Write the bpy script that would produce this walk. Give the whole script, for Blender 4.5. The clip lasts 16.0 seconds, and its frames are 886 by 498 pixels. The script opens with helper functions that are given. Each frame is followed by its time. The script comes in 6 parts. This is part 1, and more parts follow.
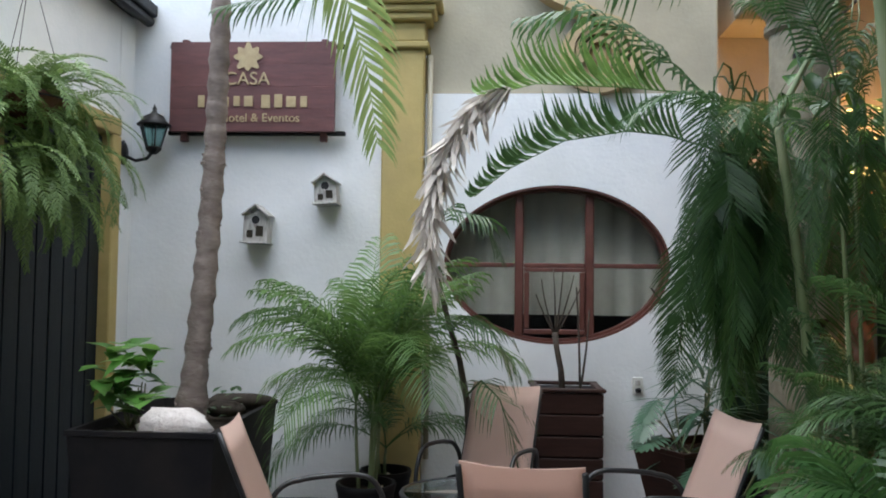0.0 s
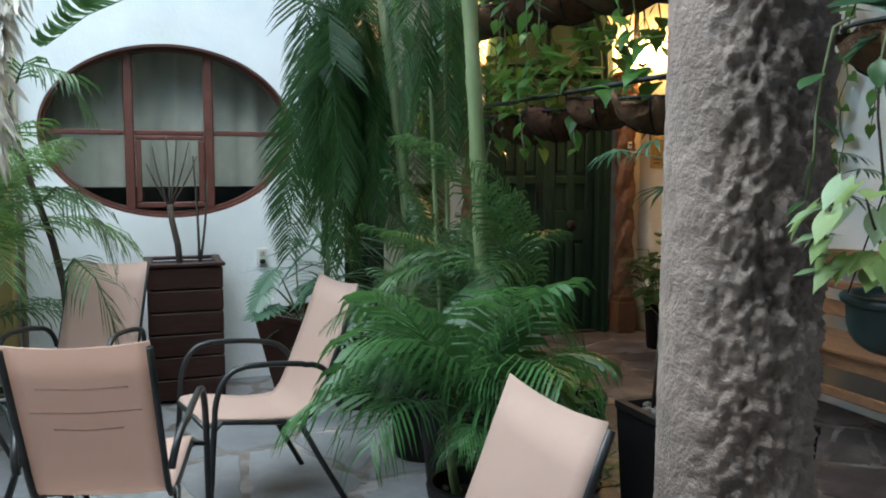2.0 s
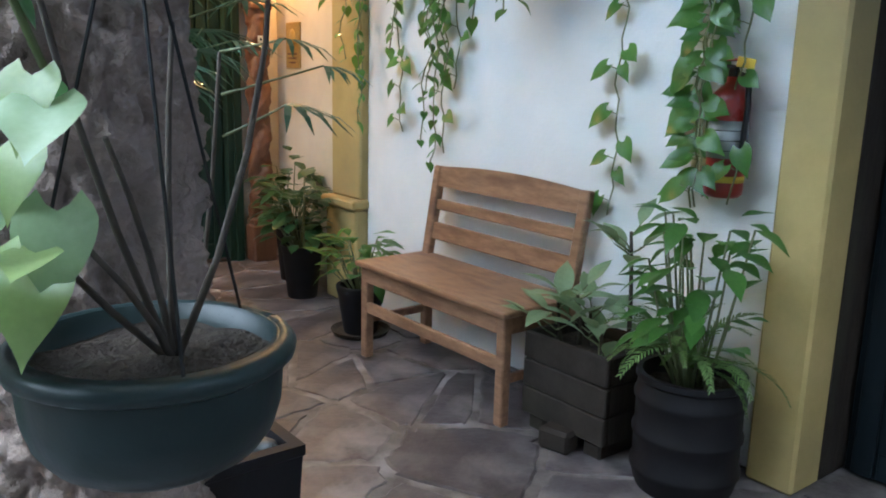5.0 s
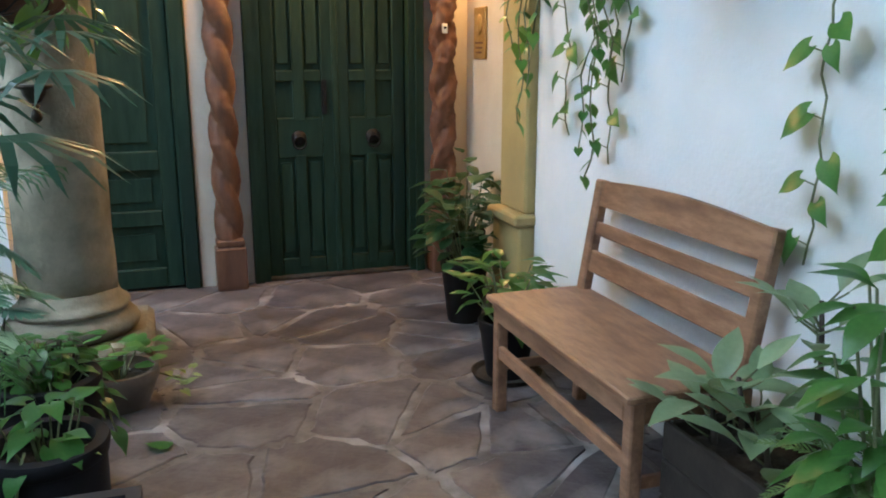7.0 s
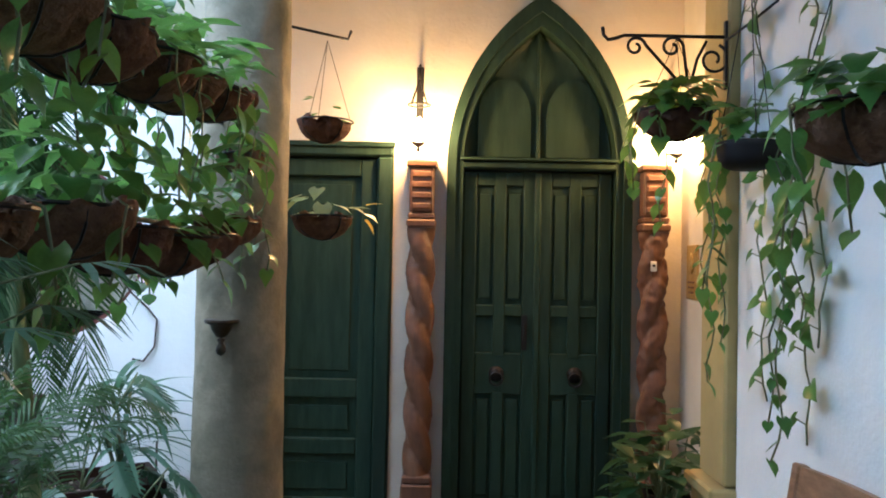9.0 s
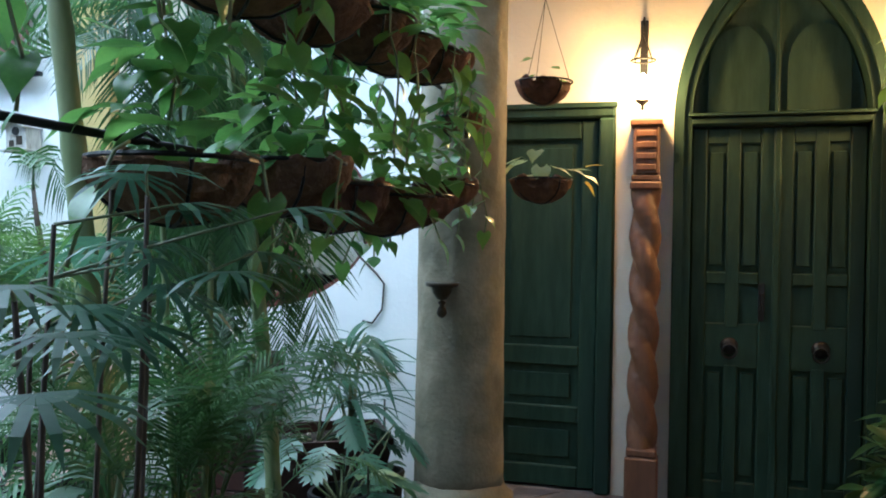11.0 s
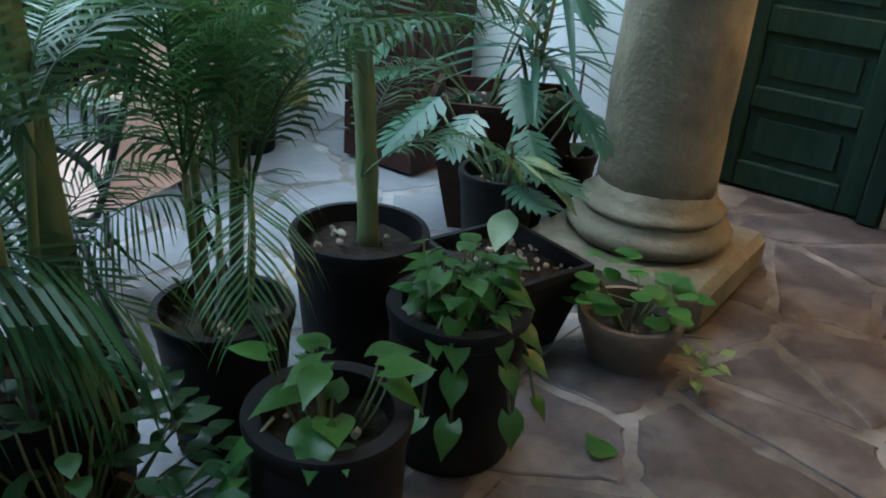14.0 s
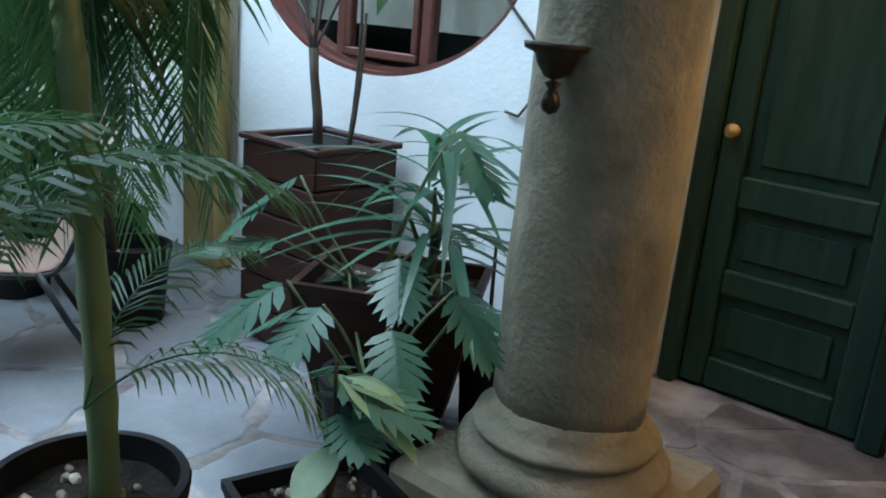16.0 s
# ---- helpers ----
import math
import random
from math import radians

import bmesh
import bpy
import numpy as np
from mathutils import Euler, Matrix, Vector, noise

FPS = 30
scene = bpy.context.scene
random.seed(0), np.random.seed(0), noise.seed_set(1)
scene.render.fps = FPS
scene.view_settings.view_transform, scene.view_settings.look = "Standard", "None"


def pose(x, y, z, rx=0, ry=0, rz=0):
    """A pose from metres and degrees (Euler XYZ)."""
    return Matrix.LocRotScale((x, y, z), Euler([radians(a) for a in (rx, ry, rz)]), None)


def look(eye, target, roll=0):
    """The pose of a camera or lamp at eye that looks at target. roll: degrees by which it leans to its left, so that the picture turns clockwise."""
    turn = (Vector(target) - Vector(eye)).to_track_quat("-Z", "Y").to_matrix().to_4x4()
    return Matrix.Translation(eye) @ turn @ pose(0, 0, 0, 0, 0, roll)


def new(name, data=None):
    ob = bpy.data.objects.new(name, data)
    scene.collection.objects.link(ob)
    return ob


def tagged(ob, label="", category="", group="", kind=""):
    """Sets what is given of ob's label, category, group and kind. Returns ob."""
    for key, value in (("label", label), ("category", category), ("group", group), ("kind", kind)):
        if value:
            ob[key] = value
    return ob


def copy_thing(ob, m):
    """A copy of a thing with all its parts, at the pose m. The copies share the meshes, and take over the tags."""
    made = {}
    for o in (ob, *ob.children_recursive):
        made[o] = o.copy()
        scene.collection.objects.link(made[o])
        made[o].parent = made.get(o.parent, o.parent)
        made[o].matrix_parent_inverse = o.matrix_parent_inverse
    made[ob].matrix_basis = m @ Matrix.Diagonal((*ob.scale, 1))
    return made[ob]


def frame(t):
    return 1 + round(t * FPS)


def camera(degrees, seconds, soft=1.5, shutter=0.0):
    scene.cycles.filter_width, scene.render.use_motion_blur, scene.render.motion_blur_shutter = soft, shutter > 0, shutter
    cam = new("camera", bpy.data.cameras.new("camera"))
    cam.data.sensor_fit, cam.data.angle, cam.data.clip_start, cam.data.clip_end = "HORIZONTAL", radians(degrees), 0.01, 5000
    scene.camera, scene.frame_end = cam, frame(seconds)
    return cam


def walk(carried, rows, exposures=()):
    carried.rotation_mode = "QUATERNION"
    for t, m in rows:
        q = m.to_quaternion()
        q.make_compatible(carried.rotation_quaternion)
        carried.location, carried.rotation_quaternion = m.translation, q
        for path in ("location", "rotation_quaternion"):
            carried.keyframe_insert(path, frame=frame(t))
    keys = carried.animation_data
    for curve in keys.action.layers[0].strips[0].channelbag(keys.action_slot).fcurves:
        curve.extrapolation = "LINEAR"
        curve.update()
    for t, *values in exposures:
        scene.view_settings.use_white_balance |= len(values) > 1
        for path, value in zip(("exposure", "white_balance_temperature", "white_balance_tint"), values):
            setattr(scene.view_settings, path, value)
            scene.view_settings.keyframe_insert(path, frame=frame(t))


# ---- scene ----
EXPOSURES = [(0.0, 1.5, 6200, 8), (1.5, 1.7, 5700, 0), (3.0, 2.5, 5850, -8), (5.5, 2.85, 5200, 2), (7.0, 2.9, 5100, -1), (8.5, 2.55, 5060, 2), (9.5, 2.52, 4980, 3), (12.0, 2.25, 4950, -8), (13.5, 2.4, 4950, -7), (16.0, 2.3, 4980, -5)]
cam = camera(56.97, 16.0, soft=1.9)
# seconds, eye x y z, yaw, pitch, roll
ROWS = [
    (0.0, 0.001, -0.026, 1.500, 3.01, 2.56, -0.69),
    (0.5, 0.012, 0.005, 1.491, -0.78, 2.23, -0.24),
    (1.0, 0.073, 0.061, 1.462, -8.75, -0.97, 0.13),
    (1.5, 0.162, 0.089, 1.447, -15.52, -4.55, -0.21),
    (2.0, 0.319, 0.109, 1.440, -20.01, -5.80, -0.15),
    (2.5, 0.475, 0.110, 1.434, -29.40, -7.13, 0.10),
    (3.0, 0.679, 0.204, 1.410, -39.56, -9.14, 0.23),
    (5.5, 1.793, 0.658, 1.432, -36.10, -12.91, -2.20),
    (6.0, 2.050, 0.735, 1.424, -27.51, -12.95, -0.88),
    (6.5, 2.206, 0.828, 1.435, -19.47, -13.01, 0.12),
    (7.0, 2.458, 0.985, 1.451, -18.54, -13.33, 0.02),
    (7.5, 2.590, 1.089, 1.476, -18.43, -11.70, -1.75),
    (8.0, 2.776, 1.108, 1.514, -11.37, -5.95, -0.81),
    (8.5, 2.908, 1.146, 1.565, -3.64, -1.66, -1.54),
    (9.0, 2.945, 1.184, 1.586, 0.29, 1.33, -1.13),
    (9.5, 2.942, 1.204, 1.592, 5.11, 2.70, 0.04),
    (12.0, 2.986, 1.487, 1.479, 18.64, -9.86, -0.91),
    (12.5, 3.013, 1.679, 1.449, 18.56, -16.05, -1.98),
    (13.0, 3.067, 1.925, 1.420, 27.17, -19.79, -1.93),
    (13.5, 3.036, 2.124, 1.385, 34.58, -25.83, -3.52),
    (14.0, 2.970, 2.347, 1.398, 36.96, -25.90, -3.79),
    (14.5, 2.959, 2.575, 1.397, 37.64, -23.08, -4.68),
    (15.0, 2.997, 2.812, 1.431, 39.91, -19.54, -5.41),
    (15.5, 2.999, 3.000, 1.434, 40.53, -18.10, -5.07),
    (16.0, 2.976, 3.218, 1.381, 40.29, -16.22, -4.99),
]
walk(cam, [(t, pose(x, y, z, 90 + pitch, roll, yaw)) for t, x, y, z, yaw, pitch, roll in ROWS], EXPOSURES)
# ---- world, sun, lamps ----
world = bpy.data.worlds.new("sky")
scene.world = world
world.use_nodes = True
wt = world.node_tree
sky = wt.nodes.new("ShaderNodeTexSky")
sky.sky_type, sky.sun_disc = "NISHITA", False
sky.sun_elevation, sky.sun_rotation = radians(82), radians(302)
sky.air_density, sky.dust_density = 1.0, 1.5
wt.nodes["Background"].inputs["Strength"].default_value = 0.15
wt.links.new(sky.outputs["Color"], wt.nodes["Background"].inputs["Color"])
sun = new("sun", bpy.data.lights.new("sun", "SUN"))
sun.data.energy, sun.data.angle, sun.data.color = 4.0, radians(115), (1.0, 0.98, 0.96)
sun.matrix_world = look((-0.4, 0.25, 3.2), (0, 0, 0))


# ---- materials ----
def links(nt, *pairs):
    for a, b in pairs:
        nt.links.new(a, b)


def surface(name, c1, c2, scale=6.0, rough=0.7, bump=0.3, fine=60.0, c3=None, stain=1.2, metal=0.0, stretch=(1, 1, 1), spread=0.0,
            dist=0.01, coat=0.0, shine=0.5):
    """Two colours mixed by grain at one size, a third by patches at a larger one, with a fine relief."""
    m = bpy.data.materials.new(name)
    m.use_nodes = True
    nt = m.node_tree
    b = nt.nodes["Principled BSDF"]
    co = nt.nodes.new("ShaderNodeTexCoord")
    mp = nt.nodes.new("ShaderNodeMapping")
    mp.inputs["Scale"].default_value = stretch
    links(nt, (co.outputs["Object"], mp.inputs["Vector"]))
    n1 = nt.nodes.new("ShaderNodeTexNoise")
    n1.inputs["Scale"].default_value, n1.inputs["Detail"].default_value, n1.inputs["Roughness"].default_value = scale, 6, 0.65
    n2 = nt.nodes.new("ShaderNodeTexNoise")
    n2.inputs["Scale"].default_value, n2.inputs["Detail"].default_value = fine, 4
    n3 = nt.nodes.new("ShaderNodeTexNoise")
    n3.inputs["Scale"].default_value, n3.inputs["Detail"].default_value = stain, 5
    links(nt, (mp.outputs[0], n1.inputs["Vector"]), (mp.outputs[0], n2.inputs["Vector"]), (mp.outputs[0], n3.inputs["Vector"]))
    r1 = nt.nodes.new("ShaderNodeValToRGB")
    r1.color_ramp.elements[0].position, r1.color_ramp.elements[1].position = 0.35, 0.65
    r1.color_ramp.elements[0].color, r1.color_ramp.elements[1].color = (*c1, 1), (*c2, 1)
    links(nt, (n1.outputs["Fac"], r1.inputs["Fac"]))
    mix = nt.nodes.new("ShaderNodeMix")
    mix.data_type = "RGBA"
    r3 = nt.nodes.new("ShaderNodeValToRGB")
    r3.color_ramp.elements[0].position, r3.color_ramp.elements[1].position = 0.5, 0.72
    links(nt, (n3.outputs["Fac"], r3.inputs["Fac"]), (r3.outputs["Color"], mix.inputs[0]), (r1.outputs["Color"], mix.inputs[6]))
    mix.inputs[7].default_value = (*(c3 or c1), 1)
    out = mix.outputs[2]
    if spread:
        info = nt.nodes.new("ShaderNodeObjectInfo")
        hsv = nt.nodes.new("ShaderNodeHueSaturation")
        mr = nt.nodes.new("ShaderNodeMapRange")
        mr.inputs[3].default_value, mr.inputs[4].default_value = 1 - spread, 1 + spread
        mh = nt.nodes.new("ShaderNodeMapRange")
        mh.inputs[3].default_value, mh.inputs[4].default_value = 0.5 - spread * 0.05, 0.5 + spread * 0.05
        links(nt, (info.outputs["Random"], mr.inputs[0]), (info.outputs["Random"], mh.inputs[0]), (mr.outputs[0], hsv.inputs["Value"]),
              (mh.outputs[0], hsv.inputs["Hue"]), (out, hsv.inputs["Color"]))
        out = hsv.outputs["Color"]
    links(nt, (out, b.inputs["Base Color"]))
    b.inputs["Specular IOR Level"].default_value = shine
    rr = nt.nodes.new("ShaderNodeMapRange")
    rr.inputs[3].default_value, rr.inputs[4].default_value = max(0.02, rough - 0.12), min(1, rough + 0.12)
    links(nt, (n1.outputs["Fac"], rr.inputs[0]), (rr.outputs[0], b.inputs["Roughness"]))
    b.inputs["Metallic"].default_value = metal
    b.inputs["Coat Weight"].default_value = coat
    add = nt.nodes.new("ShaderNodeMath")
    add.operation = "MULTIPLY_ADD"
    add.inputs[1].default_value = 0.35
    links(nt, (n2.outputs["Fac"], add.inputs[0]), (n1.outputs["Fac"], add.inputs[2]))
    bp = nt.nodes.new("ShaderNodeBump")
    bp.inputs["Strength"].default_value, bp.inputs["Distance"].default_value = bump, dist
    links(nt, (add.outputs[0], bp.inputs["Height"]), (bp.outputs[0], b.inputs["Normal"]))
    return m


def leafy(name, c1, c2, gloss=0.35, spread=0.35, through_=0.35):
    """A leaf: two greens by the piece and along it, some light passing through."""
    m = bpy.data.materials.new(name)
    m.use_nodes = True
    nt = m.node_tree
    b = nt.nodes["Principled BSDF"]
    info = nt.nodes.new("ShaderNodeObjectInfo")
    geo = nt.nodes.new("ShaderNodeNewGeometry")
    co = nt.nodes.new("ShaderNodeTexCoord")
    n = nt.nodes.new("ShaderNodeTexNoise")
    n.inputs["Scale"].default_value, n.inputs["Detail"].default_value = 9, 4
    links(nt, (co.outputs["Object"], n.inputs["Vector"]))
    a = nt.nodes.new("ShaderNodeMath")
    a.operation = "ADD"
    links(nt, (info.outputs["Random"], a.inputs[0]), (geo.outputs["Random Per Island"], a.inputs[1]))
    a2 = nt.nodes.new("ShaderNodeMath")
    a2.operation = "MULTIPLY_ADD"
    a2.inputs[1].default_value = 0.33
    n_ = nt.nodes.new("ShaderNodeMath")
    n_.operation = "MULTIPLY"
    n_.inputs[1].default_value = 0.33
    links(nt, (n.outputs["Fac"], n_.inputs[0]), (a.outputs[0], a2.inputs[0]), (n_.outputs[0], a2.inputs[2]))
    r = nt.nodes.new("ShaderNodeValToRGB")
    r.color_ramp.elements[0].position, r.color_ramp.elements[1].position = 0.5 - spread, 0.5 + spread
    r.color_ramp.elements[0].color, r.color_ramp.elements[1].color = (*c1, 1), (*c2, 1)
    links(nt, (a2.outputs[0], r.inputs["Fac"]), (r.outputs["Color"], b.inputs["Base Color"]))
    b.inputs["Roughness"].default_value = gloss
    b.inputs["Specular IOR Level"].default_value = 0.5
    tr = nt.nodes.new("ShaderNodeBsdfTranslucent")
    hs = nt.nodes.new("ShaderNodeHueSaturation")
    hs.inputs["Value"].default_value, hs.inputs["Hue"].default_value = 1.5, 0.48
    mx = nt.nodes.new("ShaderNodeMixShader")
    mx.inputs[0].default_value = through_
    links(nt, (r.outputs["Color"], hs.inputs["Color"]), (hs.outputs[0], tr.inputs["Color"]), (b.outputs[0], mx.inputs[1]),
          (tr.outputs[0], mx.inputs[2]), (mx.outputs[0], nt.nodes["Material Output"].inputs["Surface"]))
    return m


def glow(name, colour, power):
    m = bpy.data.materials.new(name)
    m.use_nodes = True
    b = m.node_tree.nodes["Principled BSDF"]
    b.inputs["Base Color"].default_value = (*colour, 1)
    b.inputs["Emission Color"].default_value, b.inputs["Emission Strength"].default_value = (*colour, 1), power
    return m


def clear(name, tint=(0.9, 0.95, 0.93), rough=0.02):
    m = bpy.data.materials.new(name)
    m.use_nodes = True
    b = m.node_tree.nodes["Principled BSDF"]
    b.inputs["Base Color"].default_value = (*tint, 1)
    b.inputs["Transmission Weight"].default_value, b.inputs["Roughness"].default_value, b.inputs["IOR"].default_value = 1, rough, 1.2
    return m


WHITE = surface("white_plaster", (0.74, 0.75, 0.75), (0.8, 0.8, 0.79), 3.0, 0.85, 0.35, 45, c3=(0.69, 0.69, 0.66), stain=0.9, dist=0.02)
CREAM = surface("cream_plaster", (0.55, 0.5, 0.4), (0.62, 0.57, 0.46), 3.0, 0.85, 0.3, 45, c3=(0.5, 0.44, 0.34), stain=0.8, dist=0.02)
BEIGE = surface("beige_plaster", (0.38, 0.34, 0.25), (0.44, 0.395, 0.295), 2.5, 0.85, 0.3, 45, c3=(0.32, 0.28, 0.2), stain=0.9, dist=0.02)
OCHRE = surface("ochre_paint", (0.40, 0.31, 0.11), (0.47, 0.36, 0.14), 4.0, 0.75, 0.3, 50, c3=(0.32, 0.25, 0.11), stain=1.3, dist=0.015)
TAN = surface("tan_moulding", (0.42, 0.31, 0.17), (0.5, 0.38, 0.22), 5.0, 0.8, 0.25, 50, c3=(0.35, 0.26, 0.15))
GREEN = surface("green_door_paint", (0.011, 0.028, 0.017), (0.022, 0.046, 0.029), 5.0, 0.58, 0.25, 70, c3=(0.013, 0.027, 0.02), stretch=(4, 4, 0.6), stain=1.0, shine=0.2)
DARKDOOR = surface("dark_blue_door_paint", (0.006, 0.01, 0.013), (0.01, 0.016, 0.02), 4.0, 0.45, 0.2, 60, stretch=(4, 4, 0.6), shine=0.2)
CARVED = surface("carved_brown_wood", (0.095, 0.042, 0.022), (0.16, 0.075, 0.036), 9.0, 0.55, 0.35, 90, c3=(0.1, 0.045, 0.025), stretch=(2, 2, 0.5))
REDWOOD = surface("dark_red_window_wood", (0.085, 0.028, 0.02), (0.13, 0.045, 0.032), 9.0, 0.5, 0.2, 90, stretch=(1, 1, 1))
BENCH = surface("worn_brown_bench_wood", (0.2, 0.105, 0.055), (0.34, 0.195, 0.11), 6.0, 0.5, 0.3, 80, c3=(0.13, 0.065, 0.038), stretch=(5, 1.2, 5), stain=2.2)
OLDWOOD = surface("weathered_dark_wood", (0.024, 0.019, 0.015), (0.045, 0.036, 0.028), 7.0, 0.8, 0.5, 60, c3=(0.05, 0.045, 0.03), stretch=(5, 1, 1), shine=0.2)
SLATWOOD = surface("dark_slat_wood", (0.024, 0.011, 0.0085), (0.04, 0.018, 0.013), 8.0, 0.5, 0.2, 70, stretch=(1, 1, 5), shine=0.2)
SIGNWOOD = surface("red_brown_sign_wood", (0.095, 0.032, 0.03), (0.14, 0.05, 0.045), 6.0, 0.55, 0.3, 70, c3=(0.075, 0.028, 0.028), stretch=(1, 3, 5))
GREYWOOD = surface("grey_birdhouse_wood", (0.42, 0.4, 0.37), (0.55, 0.53, 0.5), 12.0, 0.85, 0.5, 90, c3=(0.25, 0.23, 0.2), stain=8.0, stretch=(4, 4, 1))
STONE = surface("quarry_column_stone", (0.17, 0.148, 0.1), (0.27, 0.238, 0.168), 6.0, 0.85, 0.6, 55, c3=(0.09, 0.086, 0.055), stain=3.2, dist=0.02)
ROUGHSTONE = surface("rough_column_stone", (0.19, 0.146, 0.12), (0.285, 0.225, 0.19), 10.0, 0.92, 0.7, 95, c3=(0.16, 0.13, 0.11), stain=3.0, dist=0.03)
FLAG = surface("flagstone", (0.055, 0.046, 0.048), (0.125, 0.107, 0.107), 6.0, 0.46, 0.5, 40, c3=(0.19, 0.17, 0.165), stain=3.0, spread=0.25, dist=0.012, shine=0.3)
PAVER = surface("grey_courtyard_stone", (0.14, 0.145, 0.155), (0.2, 0.205, 0.215), 5.0, 0.55, 0.35, 50, c3=(0.12, 0.12, 0.13), stain=2.0, spread=0.15, dist=0.012)
MORTAR = surface("floor_mortar", (0.075, 0.062, 0.056), (0.17, 0.15, 0.138), 7.0, 0.7, 0.5, 60, c3=(0.36, 0.34, 0.33), stain=3.0, dist=0.015)
COIR = surface("coir_basket_fibre", (0.075, 0.038, 0.024), (0.15, 0.08, 0.045), 22.0, 0.95, 0.9, 120, c3=(0.055, 0.03, 0.022), stain=6.0, spread=0.3, dist=0.02, shine=0.2)
BLACKPOT = surface("black_plastic_pot", (0.008, 0.0075, 0.009), (0.014, 0.013, 0.014), 6.0, 0.65, 0.12, 80, c3=(0.022, 0.019, 0.017), stain=2.5, shine=0.2)
BOWL = surface("dark_green_plastic", (0.008, 0.017, 0.017), (0.013, 0.025, 0.025), 6.0, 0.4, 0.1, 80, stain=2.5, shine=0.3)
CLAY = surface("old_clay_pot", (0.14, 0.1, 0.07), (0.22, 0.16, 0.11), 8.0, 0.9, 0.4, 60, c3=(0.1, 0.085, 0.06), stain=3.0)
IRON = surface("black_iron", (0.012, 0.012, 0.013), (0.022, 0.021, 0.02), 15.0, 0.5, 0.2, 90, metal=0.6)
CHAIRMETAL = surface("dark_chair_frame", (0.018, 0.019, 0.02), (0.03, 0.031, 0.032), 15.0, 0.38, 0.1, 90, metal=0.4)
SLING = surface("tan_sling_fabric", (0.54, 0.4, 0.335), (0.6, 0.45, 0.38), 4.0, 0.8, 0.25, 260, c3=(0.48, 0.35, 0.29), stain=2.0)
sling_tree = SLING.node_tree      # the woven fabric lets some light through
sling_glow = sling_tree.nodes.new("ShaderNodeBsdfTranslucent")
sling_glow.inputs["Color"].default_value = (0.7, 0.55, 0.48, 1)
sling_mix = sling_tree.nodes.new("ShaderNodeMixShader")
sling_mix.inputs[0].default_value = 0.5
links(sling_tree, (sling_tree.nodes["Principled BSDF"].outputs[0], sling_mix.inputs[1]), (sling_glow.outputs[0], sling_mix.inputs[2]), (sling_mix.outputs[0], sling_tree.nodes["Material Output"].inputs["Surface"]))
SOIL = surface("potting_soil", (0.03, 0.022, 0.017), (0.07, 0.055, 0.042), 30.0, 0.95, 1.0, 120, c3=(0.02, 0.016, 0.012), stain=9.0, dist=0.03, shine=0.2)
CHIP = surface("bark_and_pumice", (0.3, 0.25, 0.2), (0.48, 0.42, 0.36), 20.0, 0.9, 0.4, 90, spread=0.4)
PEBBLE = surface("grey_river_pebble", (0.03, 0.033, 0.034), (0.062, 0.067, 0.066), 12.0, 0.5, 0.2, 70, spread=0.35)
ROCK = surface("white_rock", (0.5, 0.46, 0.43), (0.68, 0.64, 0.61), 9.0, 0.9, 0.8, 40, c3=(0.4, 0.36, 0.33), stain=4.0, dist=0.03)
TRUNK = surface("palm_trunk_bark", (0.13, 0.1, 0.085), (0.23, 0.19, 0.165), 9.0, 0.9, 0.7, 50, c3=(0.09, 0.07, 0.06), stain=2.5, stretch=(1, 1, 2.5), dist=0.02)
CANE = surface("green_palm_cane", (0.11, 0.15, 0.06), (0.2, 0.25, 0.12), 4.0, 0.5, 0.15, 60, c3=(0.22, 0.2, 0.12), stain=2.0, stretch=(1, 1, 0.5))
TWIG = surface("brown_twig", (0.035, 0.027, 0.02), (0.075, 0.058, 0.042), 14.0, 0.85, 0.4, 80)
VINE = surface("green_vine_stem", (0.1, 0.12, 0.05), (0.17, 0.19, 0.09), 14.0, 0.6, 0.2, 80)
RED = surface("red_enamel", (0.17, 0.014, 0.011), (0.23, 0.02, 0.015), 5.0, 0.3, 0.05, 80)
PAPER = surface("printed_label", (0.2, 0.21, 0.21), (0.28, 0.29, 0.28), 9.0, 0.6, 0.1, 80)
YELLOW = surface("yellow_tag", (0.55, 0.4, 0.04), (0.6, 0.45, 0.06), 9.0, 0.6, 0.1, 80)
BRASS = surface("aged_brass_plaque", (0.33, 0.22, 0.07), (0.42, 0.3, 0.1), 20.0, 0.5, 0.5, 40, metal=0.5)
BRONZE = surface("dark_bronze", (0.03, 0.024, 0.018), (0.06, 0.045, 0.03), 15.0, 0.45, 0.3, 60, metal=0.7)
GOLD = surface("gold_leaf_lettering", (0.36, 0.27, 0.14), (0.46, 0.36, 0.2), 20.0, 0.55, 0.2, 60)
CURTAIN = surface("grey_beige_curtain", (0.34, 0.33, 0.28), (0.42, 0.41, 0.35), 3.0, 0.9, 0.1, 200)
# near-black colour stands in for unlit depth behind windows, doors and holes
SHADE_BLACK = surface("shade_black", (0.02, 0.02, 0.022), (0.03, 0.03, 0.032), 3.0, 0.9, 0.1, 60)
# for ceilings out of view; kept dull to cut the light they bounce
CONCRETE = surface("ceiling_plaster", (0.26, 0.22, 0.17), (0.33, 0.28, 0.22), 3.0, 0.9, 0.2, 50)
PLASTIC = surface("white_plastic", (0.62, 0.61, 0.56), (0.66, 0.65, 0.6), 9.0, 0.4, 0.05, 80)
GLASS = clear("window_glass")
TABLEGLASS = clear("green_table_glass", (0.7, 0.85, 0.82), 0.05)
LAMPGLASS = clear("lamp_glass", (0.55, 0.72, 0.72), 0.25)
BULB = glow("warm_bulb", (1.0, 0.62, 0.25), 60.0)
